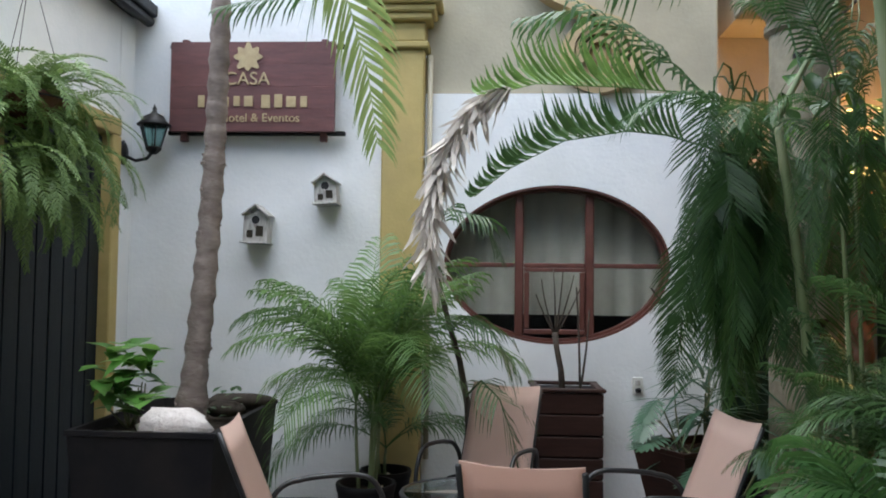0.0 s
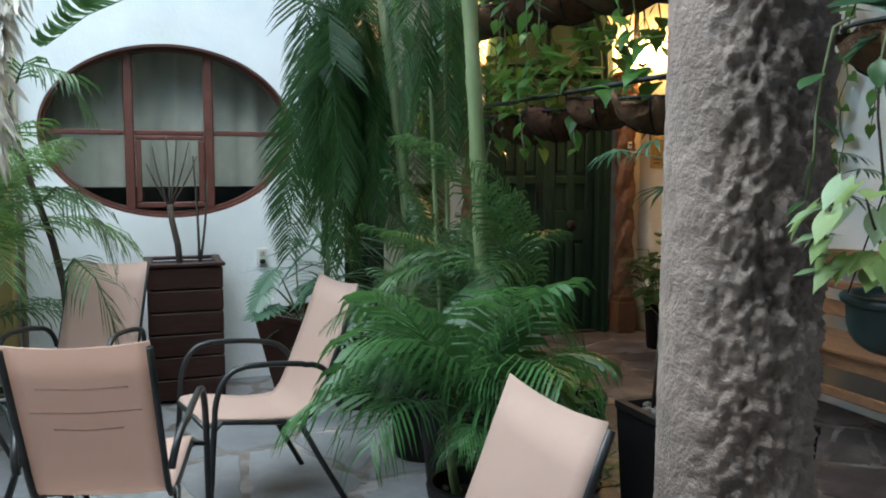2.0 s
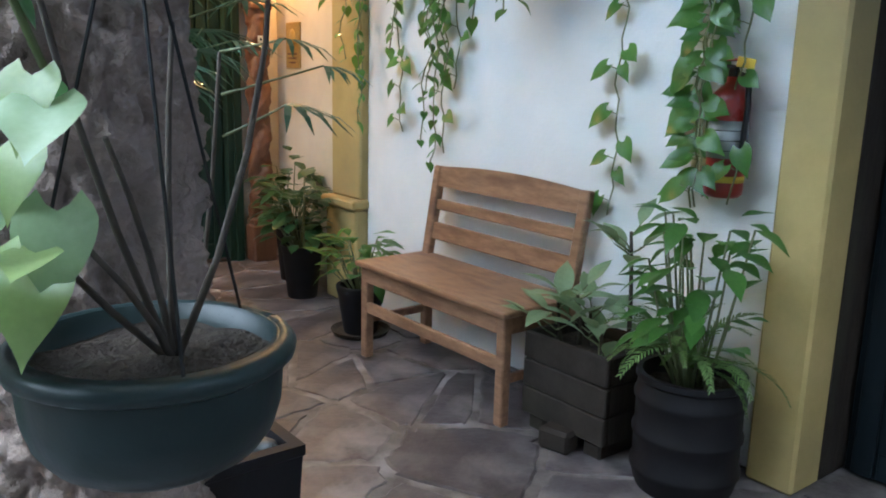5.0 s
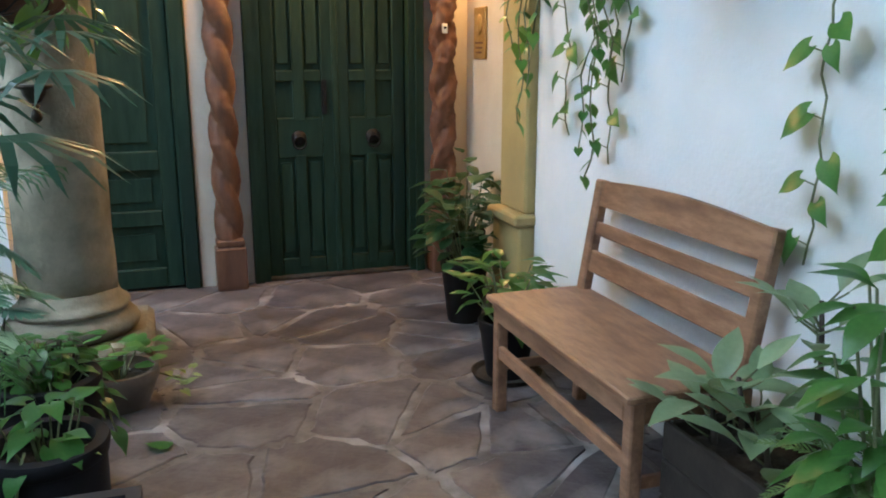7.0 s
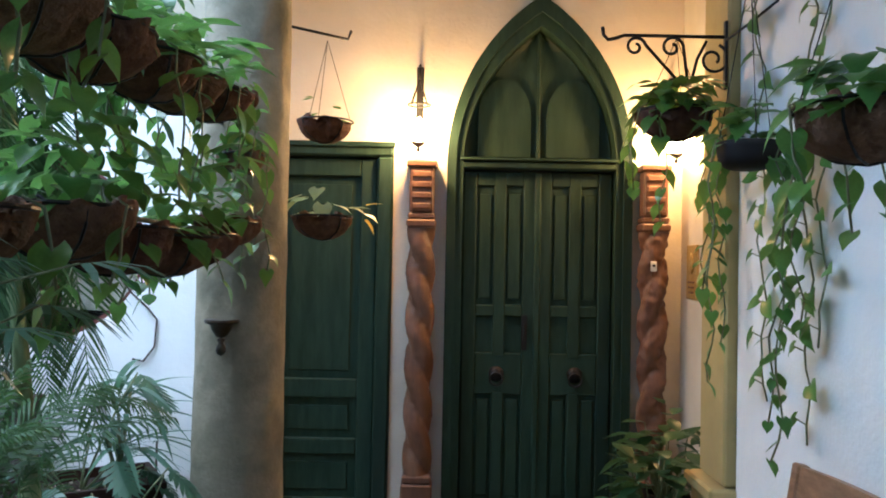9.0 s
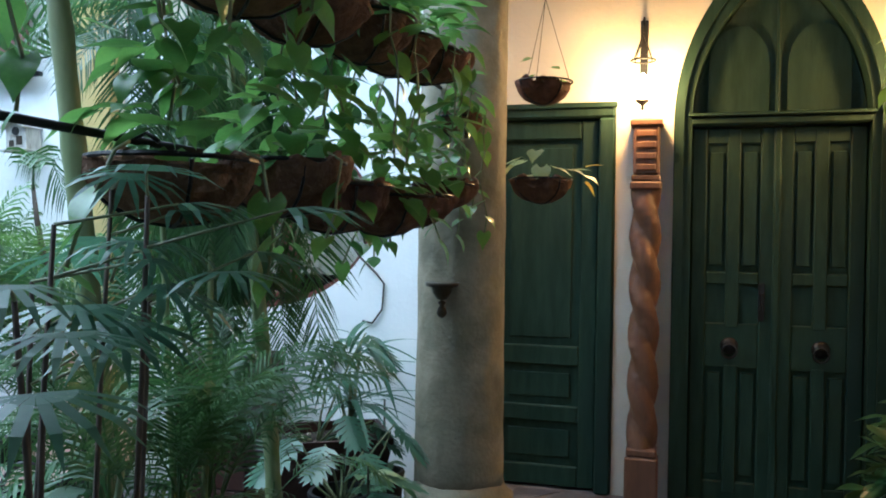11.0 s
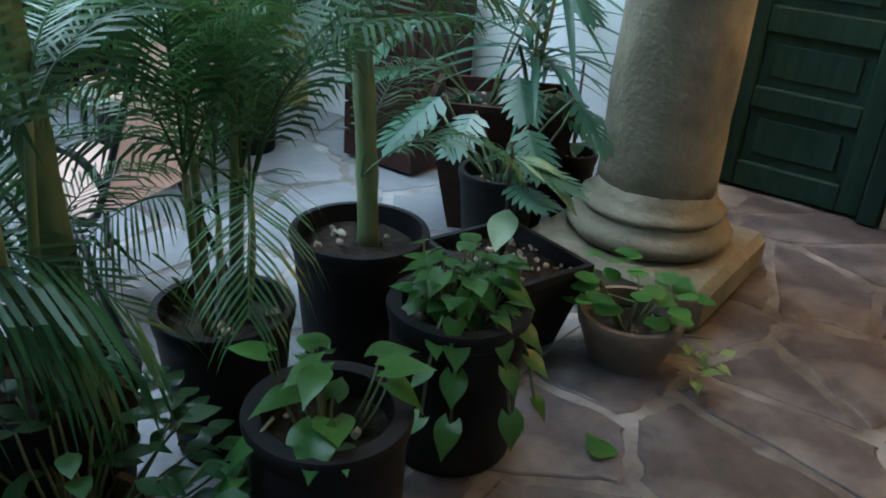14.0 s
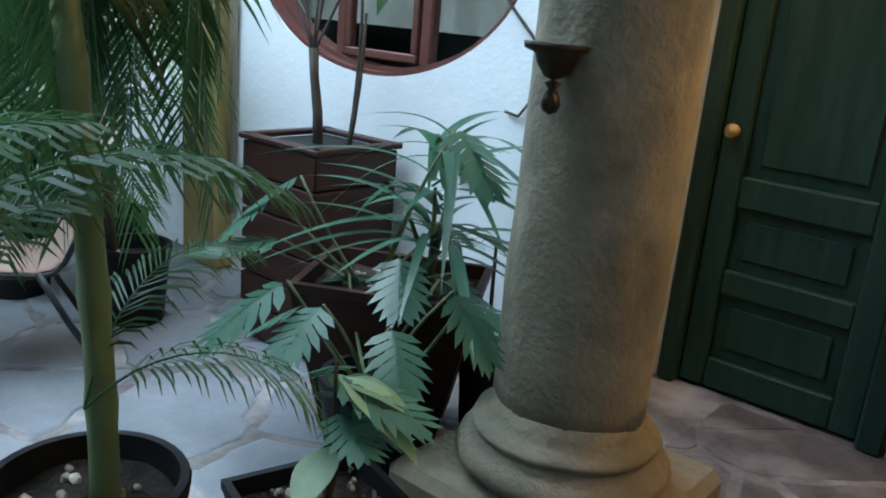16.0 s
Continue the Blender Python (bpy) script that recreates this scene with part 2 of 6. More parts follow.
LEAF_PALM = leafy("palm_leaf_green", (0.018, 0.055, 0.016), (0.065, 0.14, 0.04), 0.42)
LEAF_BRIGHT = leafy("bright_palm_leaf", (0.035, 0.09, 0.022), (0.13, 0.24, 0.06), 0.42)
LEAF_LIME = leafy("yellow_green_leaf", (0.12, 0.2, 0.055), (0.28, 0.37, 0.13), 0.4)
LEAF_DRY = leafy("dry_frond", (0.4, 0.36, 0.31), (0.64, 0.6, 0.54), 0.8, 0.35, 0.15)
LEAF_POTHOS = leafy("pothos_leaf", (0.03, 0.1, 0.022), (0.12, 0.26, 0.055), 0.3, 0.35, 0.45)
LEAF_PALE = leafy("pale_variegated_leaf", (0.12, 0.2, 0.09), (0.32, 0.42, 0.24), 0.4)
LEAF_DARK = leafy("dark_broad_leaf", (0.02, 0.06, 0.02), (0.06, 0.13, 0.045), 0.3)
LEAF_GREY = leafy("blue_green_split_leaf", (0.03, 0.08, 0.045), (0.085, 0.165, 0.105), 0.35)
LEAF_FERN = leafy("fern_green", (0.06, 0.12, 0.028), (0.17, 0.27, 0.08), 0.6)
LEAF_LUSH = leafy("lush_palm_leaf", (0.017, 0.062, 0.017), (0.06, 0.15, 0.042), 0.42)
LEAF_LIVELY = leafy("lively_green_leaf", (0.07, 0.2, 0.04), (0.2, 0.42, 0.1), 0.3)
LEAF_YELLOW = leafy("yellow_leaf", (0.4, 0.33, 0.03), (0.5, 0.42, 0.06), 0.4)


# ---- builders ----
class Shape:
    """Gathers vertices and faces of one mesh."""

    def __init__(self):
        self.v, self.f = [], []

    def add(self, verts, faces):
        o = len(self.v)
        self.v += [tuple(p) for p in verts]
        self.f += [tuple(o + i for i in fc) for fc in faces]
        return self

    def box(self, c, s, m=None, bevel=0.006):
        hx, hy, hz = s[0] / 2, s[1] / 2, s[2] / 2
        b = min(bevel, hx * 0.45, hy * 0.45, hz * 0.45)
        vs, ids = [], {}
        for sx in (-1, 1):
            for sy in (-1, 1):
                for sz in (-1, 1):
                    for k, d in enumerate(((0, b, b), (b, 0, b), (b, b, 0))):
                        ids[(sx, sy, sz, k)] = len(vs)
                        vs.append(Vector((sx * (hx - d[0]), sy * (hy - d[1]), sz * (hz - d[2]))))
        fs = []
        for s_ in (-1, 1):
            fs.append([ids[(s_, a, c_, 0)] for a, c_ in ((-1, -1), (1, -1), (1, 1), (-1, 1))][::s_])
            fs.append([ids[(a, s_, c_, 1)] for a, c_ in ((-1, -1), (1, -1), (1, 1), (-1, 1))][::-s_])
            fs.append([ids[(a, c_, s_, 2)] for a, c_ in ((-1, -1), (1, -1), (1, 1), (-1, 1))][::s_])
        for p in (-1, 1):
            for q in (-1, 1):
                fs.append([ids[(p, q, -1, 0)], ids[(p, q, 1, 0)], ids[(p, q, 1, 1)], ids[(p, q, -1, 1)]][::-p * q])
                fs.append([ids[(p, -1, q, 0)], ids[(p, 1, q, 0)], ids[(p, 1, q, 2)], ids[(p, -1, q, 2)]][::p * q])
                fs.append([ids[(-1, p, q, 1)], ids[(1, p, q, 1)], ids[(1, p, q, 2)], ids[(-1, p, q, 2)]][::-p * q])
                for w in (-1, 1):
                    fs.append([ids[(p, q, w, 0)], ids[(p, q, w, 1)], ids[(p, q, w, 2)]][::p * q * w])
        m = m or Matrix()
        return self.add([m @ (v + Vector(c)) for v in vs], fs)

    def span(self, a, b, bevel=0.006):
        """A box between two opposite corners."""
        return self.box([(p + q) / 2 for p, q in zip(a, b)], [abs(p - q) for p, q in zip(a, b)], None, bevel)

    def lathe(self, prof, seg=24, m=None, wob=0.0, seed=0.0):
        m = m or Matrix()
        vs, fs, n = [], [], len(prof)
        for r, z in prof:
            for k in range(seg):
                a = 2 * math.pi * k / seg
                rr = r
                if wob:
                    rr += wob * noise.noise(Vector((math.cos(a) * 3 + seed, math.sin(a) * 3, z * 4)))
                vs.append(m @ Vector((rr * math.cos(a), rr * math.sin(a), z)))
        for i in range(n - 1):
            for k in range(seg):
                k2 = (k + 1) % seg
                fs.append((i * seg + k, i * seg + k2, (i + 1) * seg + k2, (i + 1) * seg + k))
        if prof[0][0] > 1e-4:
            fs.append(tuple(reversed(range(seg))))
        if prof[-1][0] > 1e-4:
            fs.append(tuple((n - 1) * seg + k for k in range(seg)))
        return self.add(vs, fs)

    def tube(self, pts, r, seg=8):
        """A round bar along points; r one number or one a point."""
        pts = [Vector(p) for p in pts]
        rs = r if isinstance(r, (list, tuple)) else [r] * len(pts)
        vs, fs = [], []
        side = None
        for i, p in enumerate(pts):
            d = (pts[min(i + 1, len(pts) - 1)] - pts[max(i - 1, 0)]).normalized()
            if side is None:
                side = d.orthogonal().normalized()
            side = (side - d * side.dot(d)).normalized()
            up = d.cross(side)
            for k in range(seg):
                a = 2 * math.pi * k / seg
                vs.append(p + (side * math.cos(a) + up * math.sin(a)) * rs[i])
        for i in range(len(pts) - 1):
            for k in range(seg):
                k2 = (k + 1) % seg
                fs.append((i * seg + k, i * seg + k2, (i + 1) * seg + k2, (i + 1) * seg + k))
        fs.append(tuple(reversed(range(seg))))
        fs.append(tuple((len(pts) - 1) * seg + k for k in range(seg)))
        return self.add(vs, fs)

    def prism(self, poly, m, depth):
        """A flat outline (x, y) in the plane of m, pushed out by depth along its z."""
        n = len(poly)
        vs = [m @ Vector((x, y, 0)) for x, y in poly] + [m @ Vector((x, y, depth)) for x, y in poly]
        fs = [tuple(reversed(range(n))), tuple(range(n, 2 * n))]
        fs += [(i, (i + 1) % n, n + (i + 1) % n, n + i) for i in range(n)]
        return self.add(vs, fs)

    def ribbon(self, a, b):
        """A strip between two rows of points."""
        n = len(a)
        return self.add(list(a) + list(b), [(i, i + 1, n + i + 1, n + i) for i in range(n - 1)])

    def mesh(self, name, mats, smooth=False):
        me = bpy.data.meshes.new(name)
        me.from_pydata(self.v, [], self.f)
        for mt in mats if isinstance(mats, (list, tuple)) else [mats]:
            me.materials.append(mt)
        if smooth:
            me.shade_smooth()
            if smooth == "auto":
                me.set_sharp_from_angle(angle=radians(40))
        me.update()
        return me


def thing(name, label, category, m=None, group="", kind=""):
    ob = new(name)
    ob.empty_display_size = 0.05
    ob.matrix_basis = m or Matrix()
    return tagged(ob, label, category, group, kind)


def part(name, shape, material, parent, label="", smooth=False, m=None):
    ob = new(name, shape if isinstance(shape, bpy.types.Mesh) else shape.mesh(name, material, smooth))
    ob.parent = parent
    if m:
        ob.matrix_basis = m
    return tagged(ob, label)


def solid(name, shape, material, label, category, smooth=False, m=None, group="", kind=""):
    """A thing of one mesh."""
    ob = new(name, shape if isinstance(shape, bpy.types.Mesh) else shape.mesh(name, material, smooth))
    if m:
        ob.matrix_basis = m
    return tagged(ob, label, category, group, kind)


def structure(name, shape, material, label, smooth=False):
    return solid(name, shape, material, label, name.split("_")[0], smooth, kind="structure")


R = random.Random(7)


def arc(n, f):
    return [f(i / (n - 1)) for i in range(n)]


# ---- setting ----
YW, YD, XR, XL = 5.70, 6.28, 4.20, -2.55      # window wall, door wall, bench wall, left wall
OX, OZ, OA, OB = 0.49, 1.655, 0.785, 0.555    # oval window: middle and half axes


def oval_wall(x0, x1, z0, z1, y, thick):
    """A wall facing -y with an oval hole that goes through it."""
    s = Shape()
    angs = sorted({2 * math.pi * k / 96 for k in range(96)} |
                  {math.atan2(z - OZ, x - OX) % (2 * math.pi) for x in (x0, x1) for z in (z0, z1)})
    inner, outer = [], []
    for a in angs:
        c, d = math.cos(a), math.sin(a)
        k = 1 / math.hypot(c / OA, d / OB)
        inner.append((OX + k * c, OZ + k * d))
        t = min(((x1 if c > 0 else x0) - OX) / c if abs(c) > 1e-9 else 1e9, ((z1 if d > 0 else z0) - OZ) / d if abs(d) > 1e-9 else 1e9)
        outer.append((OX + t * c, OZ + t * d))
    n = len(angs)
    vs = [(x, y, z) for x, z in outer] + [(x, y, z) for x, z in inner] + [(x, y + thick, z) for x, z in inner] + [(x, y + thick, z) for x, z in outer]
    fs = []
    for k in range(n):
        j = (k + 1) % n
        for a in range(4):
            b = (a + 1) % 4
            fs.append((a * n + k, b * n + k, b * n + j, a * n + j))
    return s.add(vs, fs)


structure("wall_window", oval_wall(-0.44, 1.62, 0, 2.86, YW, 0.22), WHITE, "white plastered wall with an oval window opening")
structure("wall_sign", Shape().span((XL - 0.2, YW, 0), (-0.74, YW + 0.22, 4.4), 0.01), WHITE, "white plastered courtyard wall behind the hanging sign")
structure("wall_upper", Shape().span((-0.44, YW + 0.05, 2.864), (1.62, YW + 0.22, 4.4), 0.01), BEIGE, "beige plastered upper wall above the oval window")
structure("wall_return", Shape().span((1.44, YW + 0.224, 0), (1.62, YD, 4.4), 0.01), CREAM, "cream plastered return beside the side door")
structure("wall_left", Shape().span((XL - 0.2, 5.46, 0), (XL, YW - 0.003, 3.4), 0.01).span((XL - 0.2, -2.2, 0), (XL, 3.96, 3.4), 0.01)
          .span((XL - 0.2, 3.963, 2.62), (XL, 5.457, 3.4), 0.01), WHITE, "white plastered side wall of the courtyard")
structure("wall_back", Shape().span((XL - 0.2, -2.4, 0), (5.0, -2.203, 3.6), 0.01), WHITE, "white plastered wall closing the courtyard")
structure("wall_bench", Shape().span((XR, 2.06, 0), (XR + 0.35, 4.72, 4.8), 0.01), WHITE, "white plastered gallery wall behind the bench")
structure("wall_corner", Shape().span((4.40, 5.06, 0), (4.55, YD, 4.8), 0.01), CREAM, "cream plastered wall beside the arched door")
structure("wall_gallery", Shape().span((XR, -2.2, 0), (XR + 0.35, 0.72, 4.8), 0.01).span((XR, 0.723, 2.3), (XR + 0.35, 1.868, 4.8), 0.01), WHITE,
          "white plastered gallery wall round a dark doorway")
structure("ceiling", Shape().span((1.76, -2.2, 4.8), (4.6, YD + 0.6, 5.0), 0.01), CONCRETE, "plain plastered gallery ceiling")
def arcade():
    """Round arches that spring from the capitals, cut out of one plastered wall."""
    s = Shape()
    for y0, y1 in ((-0.6, 1.6), (2.19, 4.81)):
        n, mid, half = 25, (y0 + y1) / 2, (y1 - y0) / 2
        low = [(mid - half * math.cos(math.pi * i / (n - 1)), 3.42 + 0.45 * math.sin(math.pi * i / (n - 1))) for i in range(n)]
        vs = [(x, y, z) for x in (1.76, 2.16) for y, z in low] + [(x, y, 4.798) for x in (1.76, 2.16) for y, z in low]
        for i in range(n - 1):
            s.add([vs[i], vs[i + 1], vs[2 * n + i + 1], vs[2 * n + i]], [(0, 1, 2, 3)])
            s.add([vs[n + i], vs[n + i + 1], vs[3 * n + i + 1], vs[3 * n + i]], [(3, 2, 1, 0)])
            s.add([vs[i], vs[i + 1], vs[n + i + 1], vs[n + i]], [(3, 2, 1, 0)])
    for y0, y1 in ((-2.2, -0.6), (1.6, 2.19), (4.81, YD - 0.02)):
        s.span((1.76, y0, 3.421), (2.16, y1, 4.798), 0.002)
    return s


# unseen wall, added to keep sky light off the window wall
structure("wall_storey", Shape().span((1.76, -2.2, 5.003), (2.1, YD + 0.6, 7.4), 0.01), BEIGE, "unseen beige wall added above the arcade to block sky light")
structure("beam", arcade(), BEIGE, "beige plastered arcade above the stone columns")


# door wall with openings for the side door and the pointed arch
def door_wall():
    s = Shape()
    t = 0.25
    s.span((1.623, YD, 2.36), (2.60, YD + t, 4.8), 0.0002)
    s.span((1.623, YD, 0), (1.72, YD + t, 2.36), 0.0002)
    s.span((2.60, YD, 0), (2.932, YD + t, 4.8), 0.0002)
    s.span((4.088, YD, 0), (4.55, YD + t, 4.8), 0.0002)
    # above the pointed arch
    pts = gothic(0.58, 2.24, 3.30, 14)
    top = [(2.932 + (x + 0.58) / 1.16 * 1.156, 4.8) for x, z in pts]
    low = [(3.51 + x * 0.578 / 0.58, max(z, 2.24)) for x, z in pts]
    n = len(pts)
    vs = [(x, YD, z) for x, z in low] + [(x, YD, z) for x, z in top] + [(x, YD + t, z) for x, z in low] + [(x, YD + t, z) for x, z in top]
    fs = [(i, i + 1, n + i + 1, n + i) for i in range(n - 1)] + [(2 * n + i, 3 * n + i, 3 * n + i + 1, 2 * n + i + 1) for i in range(n - 1)]
    fs += [(i, 2 * n + i, 2 * n + i + 1, i + 1) for i in range(n - 1)]
    return s.add(vs, fs)


def gothic(half, z0, z1, n):
    """Points of a pointed arch from its left spring over the apex to its right."""
    h = z1 - z0
    r = (half * half + h * h) / (2 * half)
    left = []
    a1 = math.asin(min(1, h / r))
    for i in range(n):
        a = a1 * i / (n - 1)
        left.append((-half + r - r * math.cos(a), z0 + r * math.sin(a)))
    return left + [(-x, z) for x, z in reversed(left[:-1])]


# unseen slab, added to shade the near column, pilaster and doorway
structure("ceiling_front", Shape().span((XL - 0.2, -2.4, 3.6), (1.757, 1.2, 3.78), 0.01), CONCRETE, "unseen plastered slab added over the front to cut the sky light")
structure("wall_door", door_wall(), CREAM, "cream plastered wall round the arched green door")
# near-black slab added behind the doors so no bright gap shows
structure("wall_beyond", Shape().span((1.45, YD + 0.255, 0), (4.55, YD + 0.35, 4.8), 0.01), SHADE_BLACK, "near-black backing slab added behind the closed doors")
# room boxes: their darkness is put into the colour
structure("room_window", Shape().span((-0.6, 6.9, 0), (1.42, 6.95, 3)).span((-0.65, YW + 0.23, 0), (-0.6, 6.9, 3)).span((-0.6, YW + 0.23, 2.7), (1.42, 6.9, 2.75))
          .span((-0.6, YW + 0.23, 0.02), (1.42, 6.9, 0.06)), SHADE_BLACK, "near-black box painted as the unlit room behind the oval window")
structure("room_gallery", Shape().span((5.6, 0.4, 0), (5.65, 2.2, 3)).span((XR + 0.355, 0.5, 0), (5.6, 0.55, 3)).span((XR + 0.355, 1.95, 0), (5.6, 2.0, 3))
          .span((XR + 0.355, 0.55, 2.6), (5.6, 1.95, 2.65)), SHADE_BLACK, "near-black box painted as the unlit room beyond the gallery doorway")


# ---- doors and windows ----
def column(x, y, r, name, label, rough):
    t = thing(name, label, "column", pose(x, y, 0))
    mt = ROUGHSTONE if rough else STONE
    if not rough:
        s = Shape().box((0, 0, 0.08), (0.72, 0.72, 0.16), None, 0.03)
        part("plinth", s, mt, t, "squared worn stone plinth")
        prof = [(r + 0.05, 0.16)] + [(r + 0.05 + 0.04 * math.sin(math.pi * k / 8), 0.16 + 0.1 * k / 8) for k in range(1, 8)] + [(r + 0.05, 0.262), (r + 0.045, 0.272)]
        prof += [(r + 0.035 + 0.018 * math.sin(math.pi * k / 6), 0.275 + 0.04 * k / 6) for k in range(7)] + [(r + 0.022, 0.325), (r + 0.008, 0.345), (r, 0.38)]
        part("base_moulding", Shape().lathe(prof, 48, None, 0.012, x), mt, t, "", True)
    s = Shape()
    if rough:
        # one side smooth, the rest eaten away by weather
        vs, fs, nk, nz = [], [], 160, 380
        for i in range(nz + 1):
            z = 3.1 * i / nz
            for k in range(nk):
                a = 2 * math.pi * k / nk
                p = Vector((math.cos(a) * 1.2, math.sin(a) * 1.2, z * 4.2))
                worn = 0.5 + 0.5 * math.cos(a - radians(292))
                worn = max(0.1, min(1, worn * 2.6 - 1.1))
                q = Vector((p.x + z * 0.5, p.y, p.z * 0.8))
                d = noise.fractal(q * 5.5, 0.7, 2.2, 6) * 0.02 - abs(noise.noise(q * 6.4)) * 0.03 - abs(noise.noise(q * 14.0)) * 0.018 + max(0, noise.noise(q * 3.1 + Vector((5, 1, 2)))) * -0.035 + 0.02
                rr = r + 0.012 + d * worn * 1.05 - 0.012 * worn
                vs.append((rr * math.cos(a), rr * math.sin(a), z))
        for i in range(nz):
            for k in range(nk):
                j = (k + 1) % nk
                fs.append((i * nk + k, i * nk + j, (i + 1) * nk + j, (i + 1) * nk + k))
        s.add(vs, fs)
    else:
        s.lathe([(r * (1.0 - 0.06 * k / 40) - 0.002 * (k % 9 == 4), 0.36 + 2.74 * k / 40) for k in range(41)], 64, None, 0.008, 3)
    part("shaft", s, mt, t, "weathered pitted stone shaft" if rough else "", True)
    q = 0.94 * r if not rough else r
    prof = [(q, 3.08), (q + 0.03, 3.10), (q + 0.03, 3.14), (q + 0.01, 3.16), (q + 0.02, 3.2), (q + 0.08, 3.27), (q + 0.09, 3.29)]
    part("capital", Shape().lathe(prof, 48).box((0, 0, 3.355), (0.66, 0.66, 0.13), None, 0.015), mt, t, "", "auto")
    return t


column(1.961, 5.103, 0.215, "stone_column", "grey quarry stone column on a square plinth", False)
column(1.825, 1.895, 0.195, "stone_column", "weathered grey stone column with a deeply pitted face", True)


def arched_door():
    t = thing("door_1", "dark green double door under a pointed arch, closed", "door", pose(3.51, YD, 0), kind="structure")
    # moulded frame: jambs and pointed head in two steps
    for w0, w1, y0, y1 in ((0.575, 0.52, -0.05, 0.2), (0.52, 0.475, -0.025, 0.2)):
        a = [(-w0, 0.0)] + gothic(w0, 2.24, 3.30 - (0.575 - w0) * 1.9, 22) + [(w0, 0.0)]
        b = [(-w1, 0.0)] + gothic(w1, 2.24, 3.30 - (0.575 - w1) * 1.9, 22) + [(w1, 0.0)]
        s = Shape()
        n = len(a)
        vs = [(x, y0, z) for x, z in a] + [(x, y0, z) for x, z in b] + [(x, y1, z) for x, z in b] + [(x, y1, z) for x, z in a]
        fs = []
        for i in range(n - 1):
            for k in range(4):
                j = (k + 1) % 4
                fs.append((k * n + i, k * n + i + 1, j * n + i + 1, j * n + i))
        part("door_frame", s.add(vs, fs), GREEN, t, "", "auto")
    # hollow head, curved inwards in two halves
    for sg in (-1, 1):
        s = Shape()
        rows = []
        for i in range(13):
            z = 2.27 + 0.86 * i / 12
            half = next((-x for x, zz in gothic(0.47, 2.24, 3.12, 40) if zz >= z), 0.0)
            rows.append([(sg * half * k / 10, 0.10 + 0.03 * math.sin(math.pi * k / 10) * (1 - 0.4 * i / 12), z) for k in range(11)])
        for a, b in zip(rows, rows[1:]):
            s.ribbon(a, b)
        part("arch_panel", s, GREEN, t, "faded green curved panel", True)
        lobe = [(sg * 0.05, 2.3), (sg * 0.385, 2.3)] + [(sg * (0.2175 + 0.1675 * math.cos(math.pi * k / 12)), 2.56 + 0.24 * math.sin(math.pi * k / 12)) for k in range(13)]
        part("arch_lobe", Shape().prism(lobe, pose(0, 0.098, 0, 90), 0.012), GREEN, t, "faded green round-headed panel")
    part("arch_rib", Shape().tube([(0, 0.1, 2.27), (0, 0.105, 2.8), (0, 0.1, 3.1)], 0.012, 6), GREEN, t)
    part("transom", Shape().box((0, 0.035, 2.235), (0.96, 0.13, 0.05), None, 0.012).box((0, 0.0, 2.268), (0.99, 0.11, 0.018), None, 0.006), GREEN, t)
    for sg in (-1, 1):
        x = sg * 0.236
        leaf = part("door_leaf", Shape().box((x, 0.085, 1.105), (0.472, 0.03, 2.20), None, 0.004), GREEN, t)
        for cx, w, z0, z1 in ((x - 0.19 , 0.085, 0.0, 2.2), (x + 0.19, 0.085, 0.0, 2.2), (x, 0.075, 1.03, 2.2), (x, 0.075, 0.06, 0.82)):
            part("stile", Shape().span((cx - w / 2, 0.045, z0 + 0.005), (cx + w / 2, 0.075, z1), 0.009), GREEN, leaf)
        for z0, z1 in ((0.005, 0.13), (0.8, 1.06), (1.29, 1.36), (2.11, 2.2)):
            part("rail", Shape().span((x - 0.146, 0.049, z0), (x + 0.146, 0.074, z1), 0.008), GREEN, leaf)
        for dx in (-0.093, 0.093):
            for z0, z1 in ((1.40, 2.06), (0.17, 0.77)):
                part("panel", Shape().span((x + dx - 0.038, 0.055, z0), (x + dx + 0.038, 0.074, z1), 0.014), GREEN, leaf)
        kn = part("knocker", Shape().lathe([(0.0, 0.03), (0.025, 0.026), (0.045, 0.012), (0.05, 0.0)], 16, pose(x + sg * 0.01, 0.045, 0.93, 90)), IRON, leaf, "dark iron ring knocker", True)
        part("ring", Shape().tube([(x + sg * 0.01 + 0.04 * math.sin(a * 0.4), 0.015, 0.9 - 0.04 * math.cos(a * 0.4)) for a in range(17)], 0.007, 6), IRON, kn, "", True)
    part("astragal", Shape().span((-0.02, 0.03, 0.005), (0.02, 0.07, 2.2), 0.01), GREEN, t)
    part("key_plate", Shape().box((-0.075, 0.04, 1.19), (0.035, 0.012, 0.22), None, 0.005).box((-0.075, 0.02, 1.19), (0.018, 0.03, 0.1), None, 0.006), IRON, t, "dark iron handle plate")
    part("threshold", Shape().span((-0.56, -0.02, 0), (0.56, 0.25, 0.02), 0.006), OLDWOOD, t)


